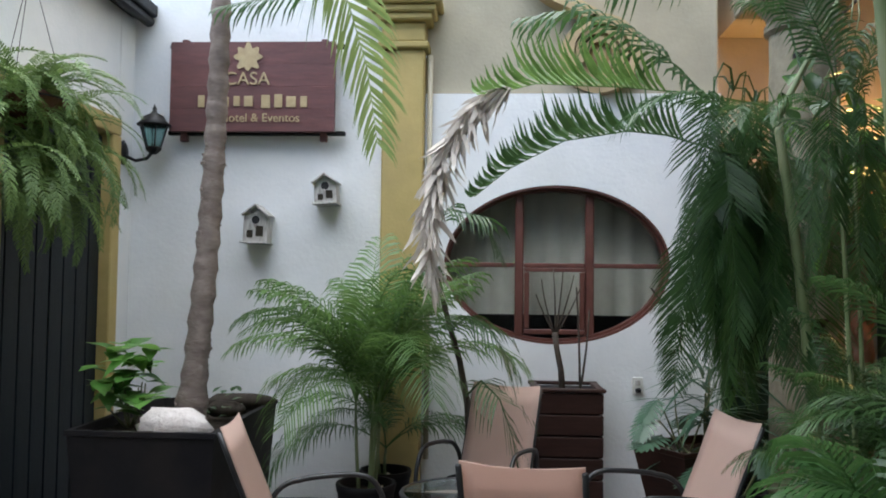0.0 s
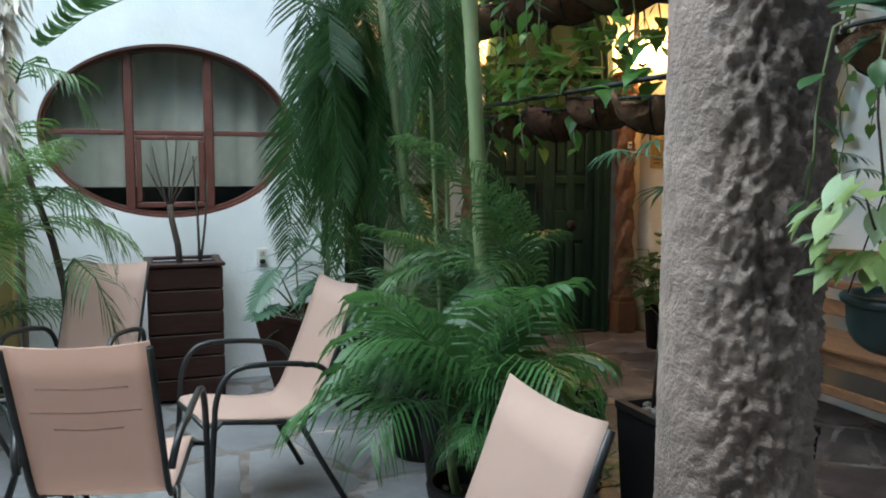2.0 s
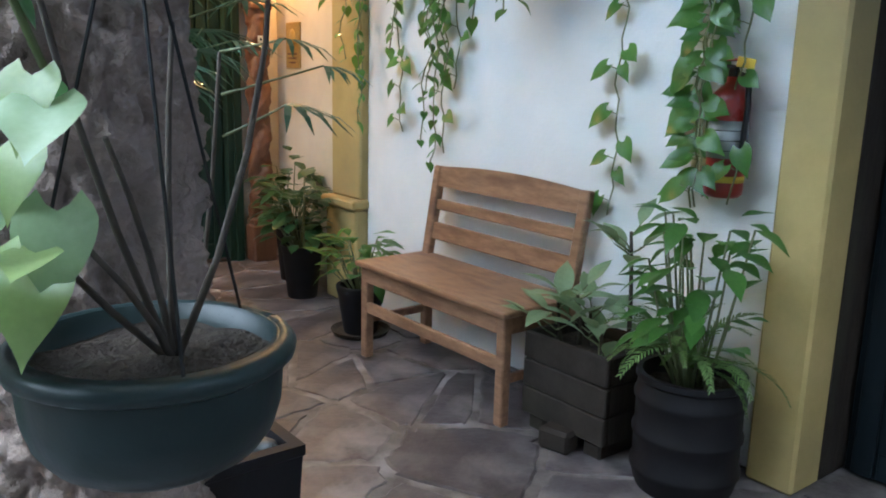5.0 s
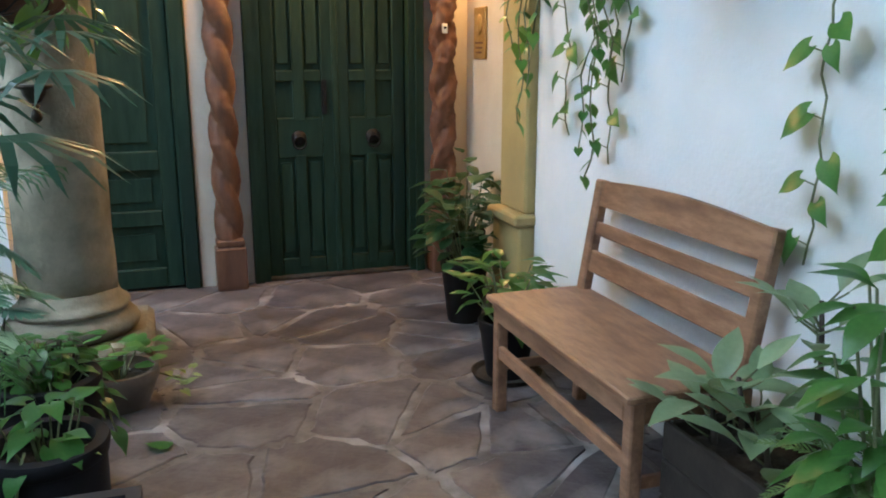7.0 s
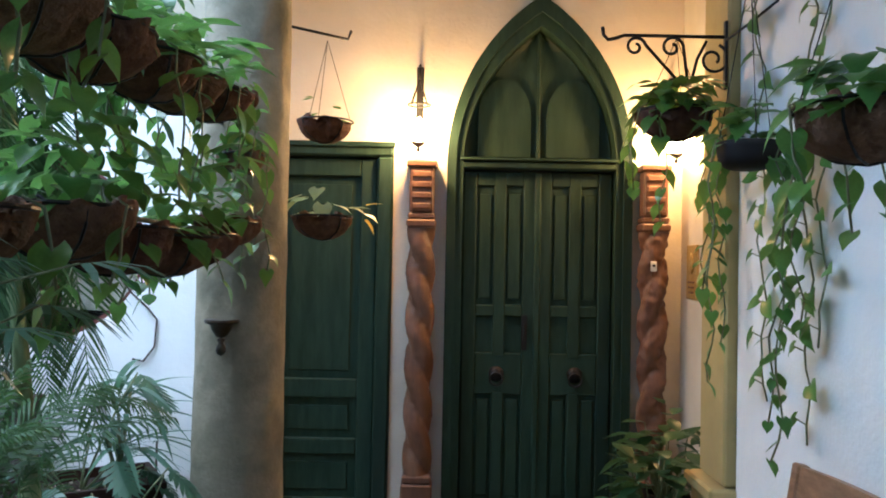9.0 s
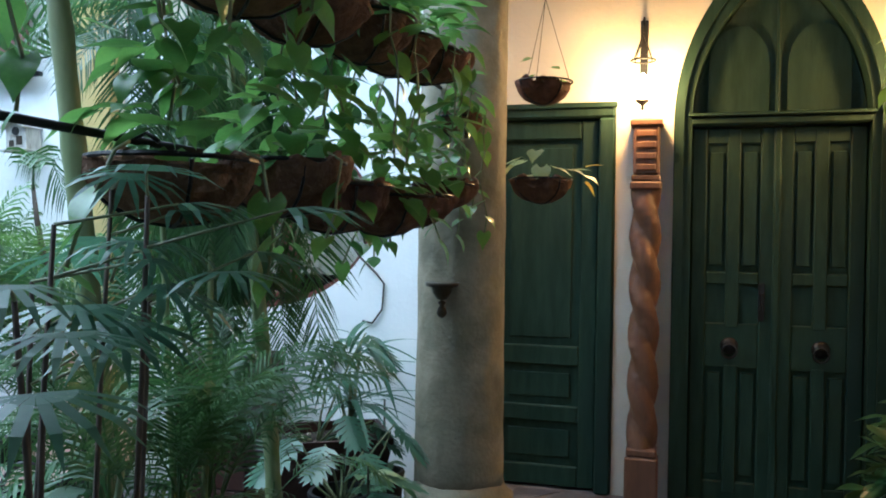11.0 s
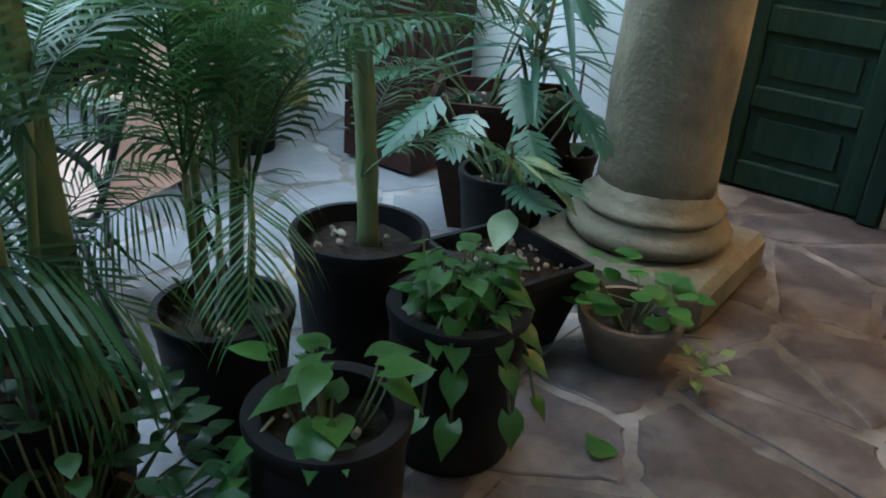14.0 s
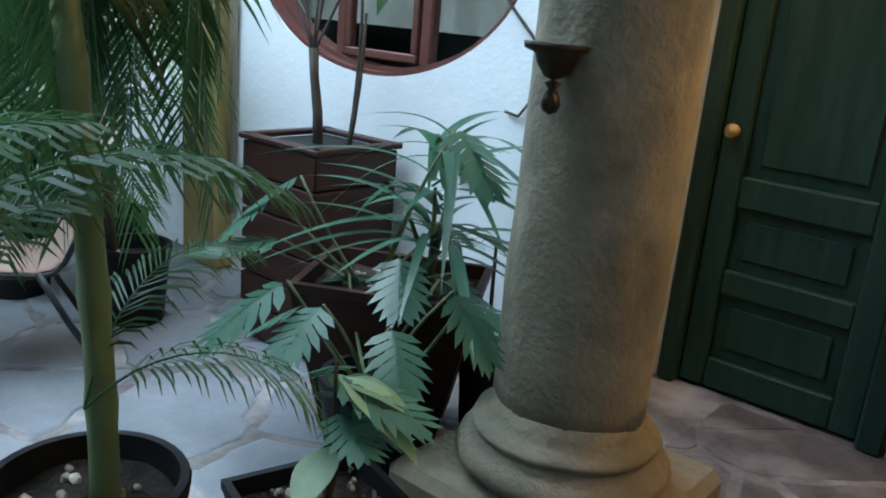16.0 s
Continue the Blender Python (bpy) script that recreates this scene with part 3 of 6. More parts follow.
def side_door():
    t = thing("door_2", "narrow dark green panelled side door, closed", "door", pose(2.16, YD, 0), kind="structure")
    for a, b in (((-0.435, -0.03, 0.0), (-0.36, 0.1, 2.27)), ((0.34, -0.03, 0.0), (0.435, 0.1, 2.27)), ((-0.435, -0.03, 2.273), (0.435, 0.1, 2.355))):
        part("door_frame", Shape().span(a, b, 0.012), GREEN, t)
    part("frame_lip", Shape().span((-0.45, -0.05, 2.33), (0.45, -0.033, 2.362), 0.006), GREEN, t)
    leaf = part("door_leaf", Shape().span((-0.357, 0.055, 0.012), (0.337, 0.08, 2.268), 0.004), GREEN, t)
    for x0, x1 in ((-0.357, -0.255), (0.235, 0.337)):
        part("stile", Shape().span((x0, 0.02, 0.015), (x1, 0.055, 2.265), 0.008), GREEN, leaf)
    for z0, z1 in ((0.015, 0.14), (0.41, 0.51), (0.76, 0.88), (2.15, 2.265)):
        part("rail", Shape().span((-0.253, 0.022, z0), (0.233, 0.054, z1), 0.012), GREEN, leaf)
    for z0, z1 in ((0.19, 0.36), (0.56, 0.71), (0.93, 2.1)):
        part("panel", Shape().span((-0.2, 0.04, z0), (0.18, 0.0545, z1), 0.012), GREEN, leaf)
    part("door_knob", Shape().lathe([(0.012, 0), (0.012, 0.03), (0.026, 0.04), (0.03, 0.055), (0.02, 0.07), (0.0, 0.074)], 16, pose(-0.3, 0.018, 1.05, 90)), BRASS, leaf, "round brass knob", True)


arched_door()
side_door()


def gallery_doorway():
    t = thing("door_3", "dark blue-black wooden door beside the ochre pilaster", "door", pose(XR + 0.29, 1.295, 0), kind="structure")
    part("door_leaf", Shape().span((0, -0.57, 0.01), (0.05, 0.57, 2.29), 0.005), DARKDOOR, t)
    for y in (-0.52, -0.02, 0.46):
        part("stile", Shape().span((-0.018, y, 0.015), (-0.001, y + 0.08, 2.28), 0.006), DARKDOOR, t)
    for z in (0.02, 0.5, 1.0, 1.6, 2.18):
        part("rail", Shape().span((-0.015, -0.43, z), (-0.002, 0.45, z + 0.1), 0.006), DARKDOOR, t)


gallery_doorway()


def courtyard_door():
    t = thing("door_4", "tall dark blue-green double gate in an ochre frame", "door", pose(XL, 4.71, 0), kind="structure")
    for a, b in (((-0.12, 0.62, 0), (0.03, 0.74, 2.5)), ((-0.12, -0.74, 0), (0.03, -0.62, 2.5)), ((-0.12, -0.74, 2.503), (0.03, 0.74, 2.62))):
        part("door_frame", Shape().span(a, b, 0.008), OCHRE, t, "ochre painted frame")
    for y0, y1 in ((-0.617, -0.003), (0.003, 0.617)):
        leaf = part("door_leaf", Shape().span((-0.1, y0, 0.015), (-0.06, y1, 2.498), 0.005), DARKDOOR, t)
        for k in range(4):
            w = (y1 - y0) / 4
            part("board", Shape().span((-0.058, y0 + k * w + 0.006, 0.03), (-0.045, y0 + (k + 1) * w - 0.006, 2.48), 0.004), DARKDOOR, leaf)


courtyard_door()


def oval_window():
    t = thing("window_1", "oval window with dark red wooden frame and drawn curtain", "window", pose(OX, YW, OZ), kind="structure")

    def ring(a0, b0, a1, b1, y0, y1):
        n, vs, fs = 72, [], []
        for k in range(n):
            c, d = math.cos(2 * math.pi * k / n), math.sin(2 * math.pi * k / n)
            vs += [(a0 * c, y0, b0 * d), (a1 * c, y0, b1 * d), (a1 * c, y1, b1 * d), (a0 * c, y1, b0 * d)]
        for k in range(n):
            j = (k + 1) % n
            for e in range(4):
                f2 = (e + 1) % 4
                fs.append((k * 4 + e, k * 4 + f2, j * 4 + f2, j * 4 + e))
        return Shape().add(vs, fs)

    part("window_frame", ring(OA, OB, OA - 0.035, OB - 0.035, 0.06, 0.15), REDWOOD, t, "", "auto")
    part("window_lip", ring(OA + 0.001, OB + 0.001, OA - 0.016, OB - 0.016, 0.004, 0.058), REDWOOD, t, "thin worn red-brown lip", "auto")

    def edge(x):
        return (OB - 0.03) * math.sqrt(max(0, 1 - (x / (OA - 0.03)) ** 2))

    for x in (-0.255, 0.24):
        h = edge(x)
        part("mullion", Shape().span((x - 0.03, 0.07, -h), (x + 0.03, 0.13, h), 0.008), REDWOOD, t)
    for x0, x1 in ((-OA + 0.04, -0.287), (-0.223, 0.208), (0.272, OA - 0.04)):
        part("glazing_bar", Shape().span((x0, 0.08, -0.02), (x1, 0.12, 0.012), 0.006), REDWOOD, t)
    for a, b in (((-0.22, 0.06, -0.05), (0.205, 0.1, -0.022)), ((-0.22, 0.06, -0.49), (0.205, 0.1, -0.455)), ((-0.22, 0.06, -0.452), (-0.185, 0.1, -0.053)), ((0.17, 0.06, -0.452), (0.205, 0.1, -0.053))):
        part("sash", Shape().span(a, b, 0.005), REDWOOD, t)
    n = 64
    g = Shape().add([((OA - 0.034) * math.cos(2 * math.pi * k / n), 0.105, (OB - 0.034) * math.sin(2 * math.pi * k / n)) for k in range(n)], [tuple(range(n))])
    pane = part("pane", g, GLASS, t, "clear glass")
    pane.visible_shadow = False
    rows = [[(x / 60 * 1.9 - 0.95, 0.36 + 0.022 * math.sin(x * 1.15) + 0.01 * math.sin(x * 2.7 + 1), z) for x in range(61)] for z in (-0.36, 0.15, 0.75)]
    s = Shape()
    for a, b in zip(rows, rows[1:]):
        s.ribbon(a, b)
    part("curtain", s, CURTAIN, t, "grey-beige drawn curtain", True)


oval_window()


# ---- pilasters, capitals, scroll ----
def pilaster(name, label, boxes, mat_):
    t = thing(name, label, "pilaster", kind="structure")
    for n, a, b in boxes:
        part(n, Shape().span(a, b, 0.012), mat_, t)
    return t


pilaster("pilaster_courtyard", "ochre pilaster with a stepped moulded capital", [
    ("shaft", (-0.737, YW - 0.1, 0), (-0.443, YW + 0.2, 3.15)), ("necking", (-0.77, YW - 0.14, 3.152), (-0.41, YW + 0.1, 3.2)),
    ("block", (-0.745, YW - 0.11, 3.202), (-0.435, YW + 0.1, 3.34)), ("moulding", (-0.79, YW - 0.17, 3.342), (-0.39, YW + 0.1, 3.39)),
    ("moulding", (-0.82, YW - 0.2, 3.392), (-0.36, YW + 0.1, 3.44)), ("cap", (-0.86, YW - 0.24, 3.442), (-0.32, YW + 0.1, 3.5)),
    ("upper_shaft", (-0.737, YW - 0.08, 3.502), (-0.443, YW + 0.2, 5.2))], OCHRE)
structure("trim_pipe", Shape().tube([(-0.405, YW - 0.03, 0.3), (-0.405, YW - 0.03, 3.12)], 0.018, 10), BEIGE, "thin painted drain pipe beside the pilaster", True)
pilaster("pilaster_bench", "ochre pilaster beside the white bench wall", [
    ("shaft", (XR - 0.05, 4.723, 0.662), (XR + 0.3, 5.057, 4.1)), ("plinth", (XR - 0.085, 4.715, 0), (XR + 0.3, 5.07, 0.6)),
    ("plinth_cap", (XR - 0.115, 4.70, 0.602), (XR + 0.3, 5.09, 0.66)), ("capital", (XR - 0.1, 4.69, 3.0), (XR - 0.052, 5.09, 3.12))], OCHRE)
pilaster("pilaster_doorway", "ochre pilaster at the edge of the dark doorway", [("shaft", (XR - 0.07, 1.872, 0), (XR + 0.12, 2.057, 4.79))], OCHRE)
# inner side of the jamb: its shade is put into a dark brown colour
structure("trim_jamb", Shape().span((XR + 0.122, 1.876, 0), (XR + 0.34, 2.055, 4.79), 0.008), OLDWOOD, "dark brown strip painted as shade on the gallery doorway jamb")


def scroll():
    t = thing("scroll_ornament", "tan baroque plaster volute on the upper wall", "ornament", pose(0.78, YW - 0.02, 3.13))
    n = 60
    for k, (r0, w, d) in enumerate(((0.285, 0.07, 0.09), (0.195, 0.045, 0.07), (0.125, 0.035, 0.055))):
        a_, b_ = [], []
        for i in range(n):
            a = radians(-90) + i / (n - 1) * radians(300)
            r = r0 * (1 - 0.12 * i / n)
            a_.append((r * math.cos(a), r * math.sin(a)))
            b_.append(((r - w) * math.cos(a), (r - w) * math.sin(a)))
        s = Shape().ribbon([(x, -d, z) for x, z in a_], [(x, -d, z) for x, z in b_]).ribbon([(x, 0.06, z) for x, z in a_], [(x, -d, z) for x, z in a_])
        s.ribbon([(x, -d, z) for x, z in b_], [(x, 0.06, z) for x, z in b_])
        part("volute_band", s, TAN, t, "", "auto")
    tail_a = arc(20, lambda u: (-0.02 - 0.5 * u, 0.29 + 0.05 * math.sin(u * 5) + 0.42 * u * u))
    tail_b = arc(20, lambda u: (-0.02 - 0.5 * u - 0.02, 0.20 + 0.05 * math.sin(u * 5) + 0.42 * u * u))
    s = Shape().ribbon([(x, -0.09, z) for x, z in tail_a], [(x, -0.09, z) for x, z in tail_b]).ribbon([(x, -0.09, z) for x, z in tail_b], [(x, 0.06, z) for x, z in tail_b])
    s.ribbon([(x, 0.06, z) for x, z in tail_a], [(x, -0.09, z) for x, z in tail_a])
    part("tail", s, TAN, t, "", "auto")
    part("boss", Shape().lathe([(0.075, 0), (0.07, 0.03), (0.04, 0.05), (0, 0.055)], 24, pose(0, 0.04, 0, 90)), TAN, t, "", True)
    part("backing", Shape().lathe([(0.27, 0), (0.27, 0.05)], 40, pose(0, 0.066, 0, 90)), TAN, t, "", "auto")


scroll()
structure("trim_roof", Shape().span((XL - 0.2, 1.0, 3.41), (XL + 0.16, YW - 0.01, 3.5), 0.01).tube([(XL + 0.1, 1.0, 3.38), (XL + 0.1, YW - 0.02, 3.38)], 0.04, 10), IRON, "dark roof edge with a gutter")


# ---- carved posts and lamps of the arched door ----
def carved_post(x, sg):
    t = thing("carved_post", "dark brown carved wooden post with spiral twist", "post", pose(x, YD - 0.085, 0), "posts of the arched door")
    part("foot", Shape().box((0, 0, 0.14), (0.19, 0.16, 0.28), None, 0.012).box((0, 0, 0.305), (0.175, 0.15, 0.05), None, 0.012), CARVED, t)
    vs, fs, nk, nz = [], [], 36, 150
    for i in range(nz + 1):
        z = 0.33 + 1.5 * i / nz
        for k in range(nk):
            a = 2 * math.pi * k / nk
            r = 0.06 + 0.03 * abs(math.sin(a + sg * z * 11)) + 0.006 * noise.noise(Vector((a * 2, z * 30, x))) + (0.016 * noise.noise(Vector((math.cos(a) * 3, math.sin(a) * 3, z * 26))) if sg < 0 else 0)
            vs.append((r * math.cos(a), r * math.sin(a) * 0.85, z))
    for i in range(nz):
        for k in range(nk):
            j = (k + 1) % nk
            fs.append((i * nk + k, i * nk + j, (i + 1) * nk + j, (i + 1) * nk + k))
    part("twisted_shaft", Shape().add(vs, fs), CARVED, t, "", True)
    part("collar", Shape().box((0, 0, 1.855), (0.18, 0.155, 0.05), None, 0.014).box((0, 0, 1.9), (0.165, 0.14, 0.035), None, 0.01), CARVED, t)
    s = Shape().box((0, 0, 2.06), (0.15, 0.13, 0.28), None, 0.012)
    for k in range(4):
        s.box((0, -0.068, 1.96 + 0.065 * k), (0.11, 0.02, 0.035), None, 0.009)
    part("carved_block", s, CARVED, t)
    part("cap", Shape().box((0, 0, 2.218), (0.185, 0.16, 0.036), None, 0.012), CARVED, t)


carved_post(2.782, 1)
carved_post(4.205, -1)


def wall_lantern(x, z):
    t = thing("wall_lantern", "lit wrought iron lantern with warm bulb on the door wall", "lamp", pose(x, YD, z), "lanterns of the arched door")
    part("back_plate", Shape().box((0, -0.008, 0.2), (0.045, 0.014, 0.4), None, 0.006), IRON, t)
    part("arm", Shape().tube([(0, -0.02, 0.38), (0, -0.06, 0.40), (0, -0.11, 0.36), (0, -0.12, 0.30)], 0.008, 6), IRON, t, "", True)
    for sx, sy in ((-1, -1), (1, -1), (-1, 1), (1, 1)):
        part("chain", Shape().tube([(0, -0.12, 0.30), (sx * 0.05, -0.12 + sy * 0.05, 0.14)], 0.004, 5), IRON, t)
    part("gallery", Shape().tube([(0.07 * math.cos(a * math.pi / 8), -0.12 + 0.07 * math.sin(a * math.pi / 8), 0.14) for a in range(17)], 0.006, 6), IRON, t)
    part("drip_cup", Shape().lathe([(0.0, -0.15), (0.012, -0.14), (0.008, -0.12), (0.03, -0.105), (0.045, -0.09), (0.0, -0.088)], 16, pose(0, -0.12, 0)), IRON, t, "", True)
    part("bulb", Shape().lathe([(0.0, -0.085), (0.02, -0.08), (0.034, -0.03), (0.036, 0.01), (0.022, 0.05), (0.0, 0.065)], 16, pose(0, -0.12, 0)), BULB, t, "glowing warm bulb", True)
    lamp = new("lantern_light", bpy.data.lights.new("lantern_light", "POINT"))
    lamp.data.energy, lamp.data.color, lamp.data.shadow_soft_size = 9.5, (1.0, 0.46, 0.14), 0.05
    lamp.location = (x, YD - 0.26, z)
    return t


wall_lantern(2.755, 2.44)
wall_lantern(4.33, 2.40)


# ---- bench ----
def bench():
    t = thing("wooden_bench", "worn brown wooden bench with slatted back against the wall", "bench", pose(3.66, 2.88, 0))
    W, D, H = 1.08, 0.42, 0.50
    part("seat", Shape().box((D / 2 + 0.0, W / 2, H - 0.012), (D + 0.03, W + 0.03, 0.026), None, 0.008), BENCH, t)
    for y in (0.03, W - 0.03):
        part("leg", Shape().box((0.035, y, (H - 0.026) / 2), (0.048, 0.05, H - 0.026), None, 0.006), BENCH, t)
        s = Shape().box((D - 0.01, y, (H - 0.026) / 2), (0.05, 0.05, H - 0.026), None, 0.006)
        part("leg", s, BENCH, t)
        m = pose(D - 0.01, y, H, 0, 9, 0)
        part("back_post", Shape().box((0, 0, 0.225), (0.045, 0.055, 0.47), m, 0.007), BENCH, t)
        part("side_rail", Shape().box((D / 2, y, H - 0.07), (D - 0.08, 0.025, 0.075), None, 0.004), BENCH, t)
        part("side_stretcher", Shape().box((D / 2, y, 0.2), (D - 0.08, 0.022, 0.04), None, 0.004), BENCH, t)
    part("apron", Shape().box((0.02, W / 2, H - 0.065), (0.022, W - 0.1, 0.075), None, 0.004), BENCH, t)
    part("stretcher", Shape().box((0.03, W / 2, 0.265), (0.025, W - 0.1, 0.055), None, 0.005), BENCH, t)
    m = pose(D - 0.01, 0, H, 0, 9, 0)
    for z0, z1 in ((0.08, 0.17), (0.235, 0.29)):
        part("back_slat", Shape().box((0, W / 2, (z0 + z1) / 2), (0.022, W - 0.1, z1 - z0), m, 0.005), BENCH, t)
    top = [(0.03, 0.355), (W - 0.03, 0.355)] + arc(14, lambda u: (W - 0.03 - (W - 0.06) * u, 0.455 + 0.026 * math.sin(math.pi * u)))
    part("crest_rail", Shape().prism(top, m @ Matrix(((0, 0, 1, -0.016), (1, 0, 0, 0), (0, 1, 0, 0), (0, 0, 0, 1))), 0.032), BENCH, t)


bench()


# ---- plants: leaves, fronds, vines ----
def leaf_mesh(name, outline, mat_, fold=0.18, droop=0.25, lobe=0.0):
    """A leaf of length 1 along +y, folded along its midrib and bent down to the tip. outline: half widths along it."""
    n, m = 11, len(outline)
    vs, fs = [], []
    for i in range(n):
        u = i / (n - 1)
        k = min(int(u * (m - 1)), m - 2)
        f = u * (m - 1) - k
        f0, f3 = outline[max(k - 1, 0)], outline[min(k + 2, m - 1)]
        f1, f2 = outline[k], outline[k + 1]
        w = max(0, f1 + 0.5 * f * (f2 - f0 + f * (2 * f0 - 5 * f1 + 4 * f2 - f3 + f * (3 * (f1 - f2) + f3 - f0))))
        for j in (-2, -1, 0, 1, 2):
            side = abs(j) / 2
            y = u - lobe * side * side * (1 - u) ** 4 - 0.05 * w * side
            wave = 0.05 * w * math.sin(u * 9 + j) * side
            vs.append((w * j / 2, y, -droop * u * u + fold * w * (side * 1.4 - 0.4 * side * side) - 0.06 * side * side * w + wave))
    for i in range(n - 1):
        for j in range(4):
            a = 5 * i + j
            fs.append((a, a + 5, a + 6, a + 1))
    return Shape().add(vs, fs).mesh(name, mat_, True)


HEART = (0.2, 0.36, 0.39, 0.36, 0.28, 0.17, 0.07, 0.0)
LANCE = (0.02, 0.12, 0.2, 0.22, 0.19, 0.11, 0.0)
ROUND = (0.1, 0.4, 0.52, 0.5, 0.38, 0.15)
STRAP = (0.02, 0.034, 0.038, 0.034, 0.022, 0.0)
M_POTHOS = [leaf_mesh("leaf", HEART, LEAF_POTHOS, 0.2, d, 0.22) for d in (0.1, 0.3, 0.5)]
M_IVY = [leaf_mesh("leaf", HEART, LEAF_PALE, 0.2, d, 0.22) for d in (0.1, 0.3)]
M_LIME = [leaf_mesh("leaf", HEART, LEAF_LIME, 0.2, d, 0.22) for d in (0.1, 0.3)]
M_DARK = [leaf_mesh("leaf", (0.03, 0.2, 0.3, 0.28, 0.18, 0.0), LEAF_DARK, 0.2, d) for d in (0.15, 0.35)]
M_BROAD = [leaf_mesh("leaf", (0.03, 0.16, 0.25, 0.26, 0.2, 0.1, 0.0), LEAF_POTHOS, 0.25, d) for d in (0.15, 0.4)]
M_BRIGHT = [leaf_mesh("leaf", HEART, LEAF_LIVELY, 0.25, d, 0.22) for d in (0.15, 0.4)]
M_PALE = [leaf_mesh("leaf", LANCE, LEAF_PALE, 0.3, d) for d in (0.15, 0.4)]
M_ROUND = [leaf_mesh("leaf", ROUND, LEAF_POTHOS, 0.05, 0.1)]
M_STRAP = [leaf_mesh("leaf", STRAP, LEAF_GREY, 0.3, d) for d in (0.45, 0.9)]
M_YELLOW = [leaf_mesh("leaf", HEART, LEAF_YELLOW, 0.15, 0.2)]


def split_leaf():
    """A deeply cut leaf of length 1: a midrib with paired, narrow lobes."""
    s = Shape()
    for i in range(7):
        u = 0.1 + 0.8 * i / 7
        for sg in (-1, 1):
            ln = 0.44 * math.sin(math.pi * (0.24 + 0.66 * i / 7)) + 0.08
            a = radians(72 - 7 * i)
            d = Vector((sg * math.sin(a), math.cos(a), -0.18))
            sd = Vector((math.cos(a) * sg, -math.sin(a), 0)) * 0.045
            p = Vector((0, u, -0.2 * u * u))
            s.add([p - sd, p + sd * 1.0, p + d * ln * 0.6 + sd * 1.5, p + d * ln, p + d * ln * 0.6 - sd * 1.2], [(0, 1, 2, 3, 4)])
    s.add([(-0.02, 0.05, 0), (0.02, 0.05, 0), (0.1, 0.45, -0.05), (0.025, 1.0, -0.2), (-0.025, 1.0, -0.2), (-0.1, 0.45, -0.05)], [(0, 1, 2, 5), (5, 2, 3, 4)])
    return s.mesh("leaf", LEAF_GREY)


M_SPLIT = [split_leaf()]


def aim(p, d, up=(0, 0, 1), s=1.0):
    """The pose of a leaf at p that points along d."""
    y = Vector(d).normalized()
    x = y.cross(Vector(up))
    x = x.normalized() if x.length > 1e-4 else Vector((1, 0, 0))
    z = x.cross(y)
    m = Matrix((x, y, z)).transposed().to_4x4() @ Matrix.Diagonal((s, s, s, 1))
    m.translation = p
    return m


def leaf(t, meshes, p, d, s, up=(0, 0, 1)):
    return part("leaf", R.choice(meshes), None, t, m=aim(p, d, up, s))


def frond_shape(pts, length, pairs, width, start=0.2, droop=0.5, rib=0.007, forward=0.75, gaps=0.0, rr=None, sides=(-1, 1)):
    """A feather frond: a rib along points and two rows of narrow leaflets that bend down."""
    rr = rr or R
    s = Shape()
    pts = [Vector(p) for p in pts]
    cum = [0.0]
    for a, b in zip(pts, pts[1:]):
        cum.append(cum[-1] + (b - a).length)

    def at(u):
        x = u * cum[-1]
        for i in range(len(pts) - 1):
            if x <= cum[i + 1] or i == len(pts) - 2:
                k = (x - cum[i]) / max(1e-9, cum[i + 1] - cum[i])
                return pts[i].lerp(pts[i + 1], k), (pts[i + 1] - pts[i]).normalized()
    n = len(pts)
    s.tube(pts, [rib * (1 - 0.8 * i / (n - 1)) for i in range(n)], 5)
    for k in range(pairs):
        u = start + (1 - start) * (k + 0.5) / pairs
        for sg in sides:
            if rr.random() < gaps:
                continue
            p, d = at(min(0.995, u + rr.uniform(-0.006, 0.006)))
            side = d.cross(Vector((0, 0, 1)))
            side = side.normalized() if side.length > 0.05 else Vector((1, 0, 0))
            nrm = side.cross(d).normalized()
            v = (u - start) / (1 - start)
            ln = length * (0.45 + 0.62 * math.sin(math.pi * min(1, 0.12 + 0.8 * v))) * (1 - 0.35 * v * v) * rr.uniform(0.88, 1.1)
            way = (side * sg + d * (forward + 0.6 * v) + nrm * rr.uniform(0.1, 0.35)).normalized()
            wd = d * width * 0.5
            down = Vector((0, 0, -1))
            p1 = p + way * ln * 0.45 + down * ln * droop * 0.12
            p2 = p + way * ln * 0.8 + down * ln * droop * 0.42
            p3 = p + way * ln * 0.98 + down * ln * droop * rr.uniform(0.7, 1.0)
            s.add([p - wd * 0.5, p + wd * 0.5, p1 + wd, p1 - wd, p2 + wd * 0.7, p2 - wd * 0.7, p3], [(0, 1, 2, 3), (3, 2, 4, 5), (5, 4, 6)])
    return s


def curve(L, up0, up1, n=12, sway=0.0):
    """An arching rib from the origin: it leaves at up0 degrees over the horizon, towards +x, and ends at up1."""
    pts, p = [Vector((0, 0, 0))], Vector((0, 0, 0))
    for i in range(n):
        u = (i + 0.5) / n
        a = radians(up0 + (up1 - up0) * u ** 1.3)
        p = p + Vector((math.cos(a), sway * u / n * 3, math.sin(a))) * (L / n)
        pts.append(p.copy())
    return pts


def frond_set(L, ups, length, pairs, width, mat_, droop=0.5, **k):
    rr = random.Random(len(ups) * 31 + pairs)
    return [frond_shape(curve(L * rr.uniform(0.9, 1.1), a, b, 12, rr.uniform(-0.12, 0.12)), length, pairs, width, droop=droop, rr=rr, **k).mesh("frond", mat_) for a, b in ups]


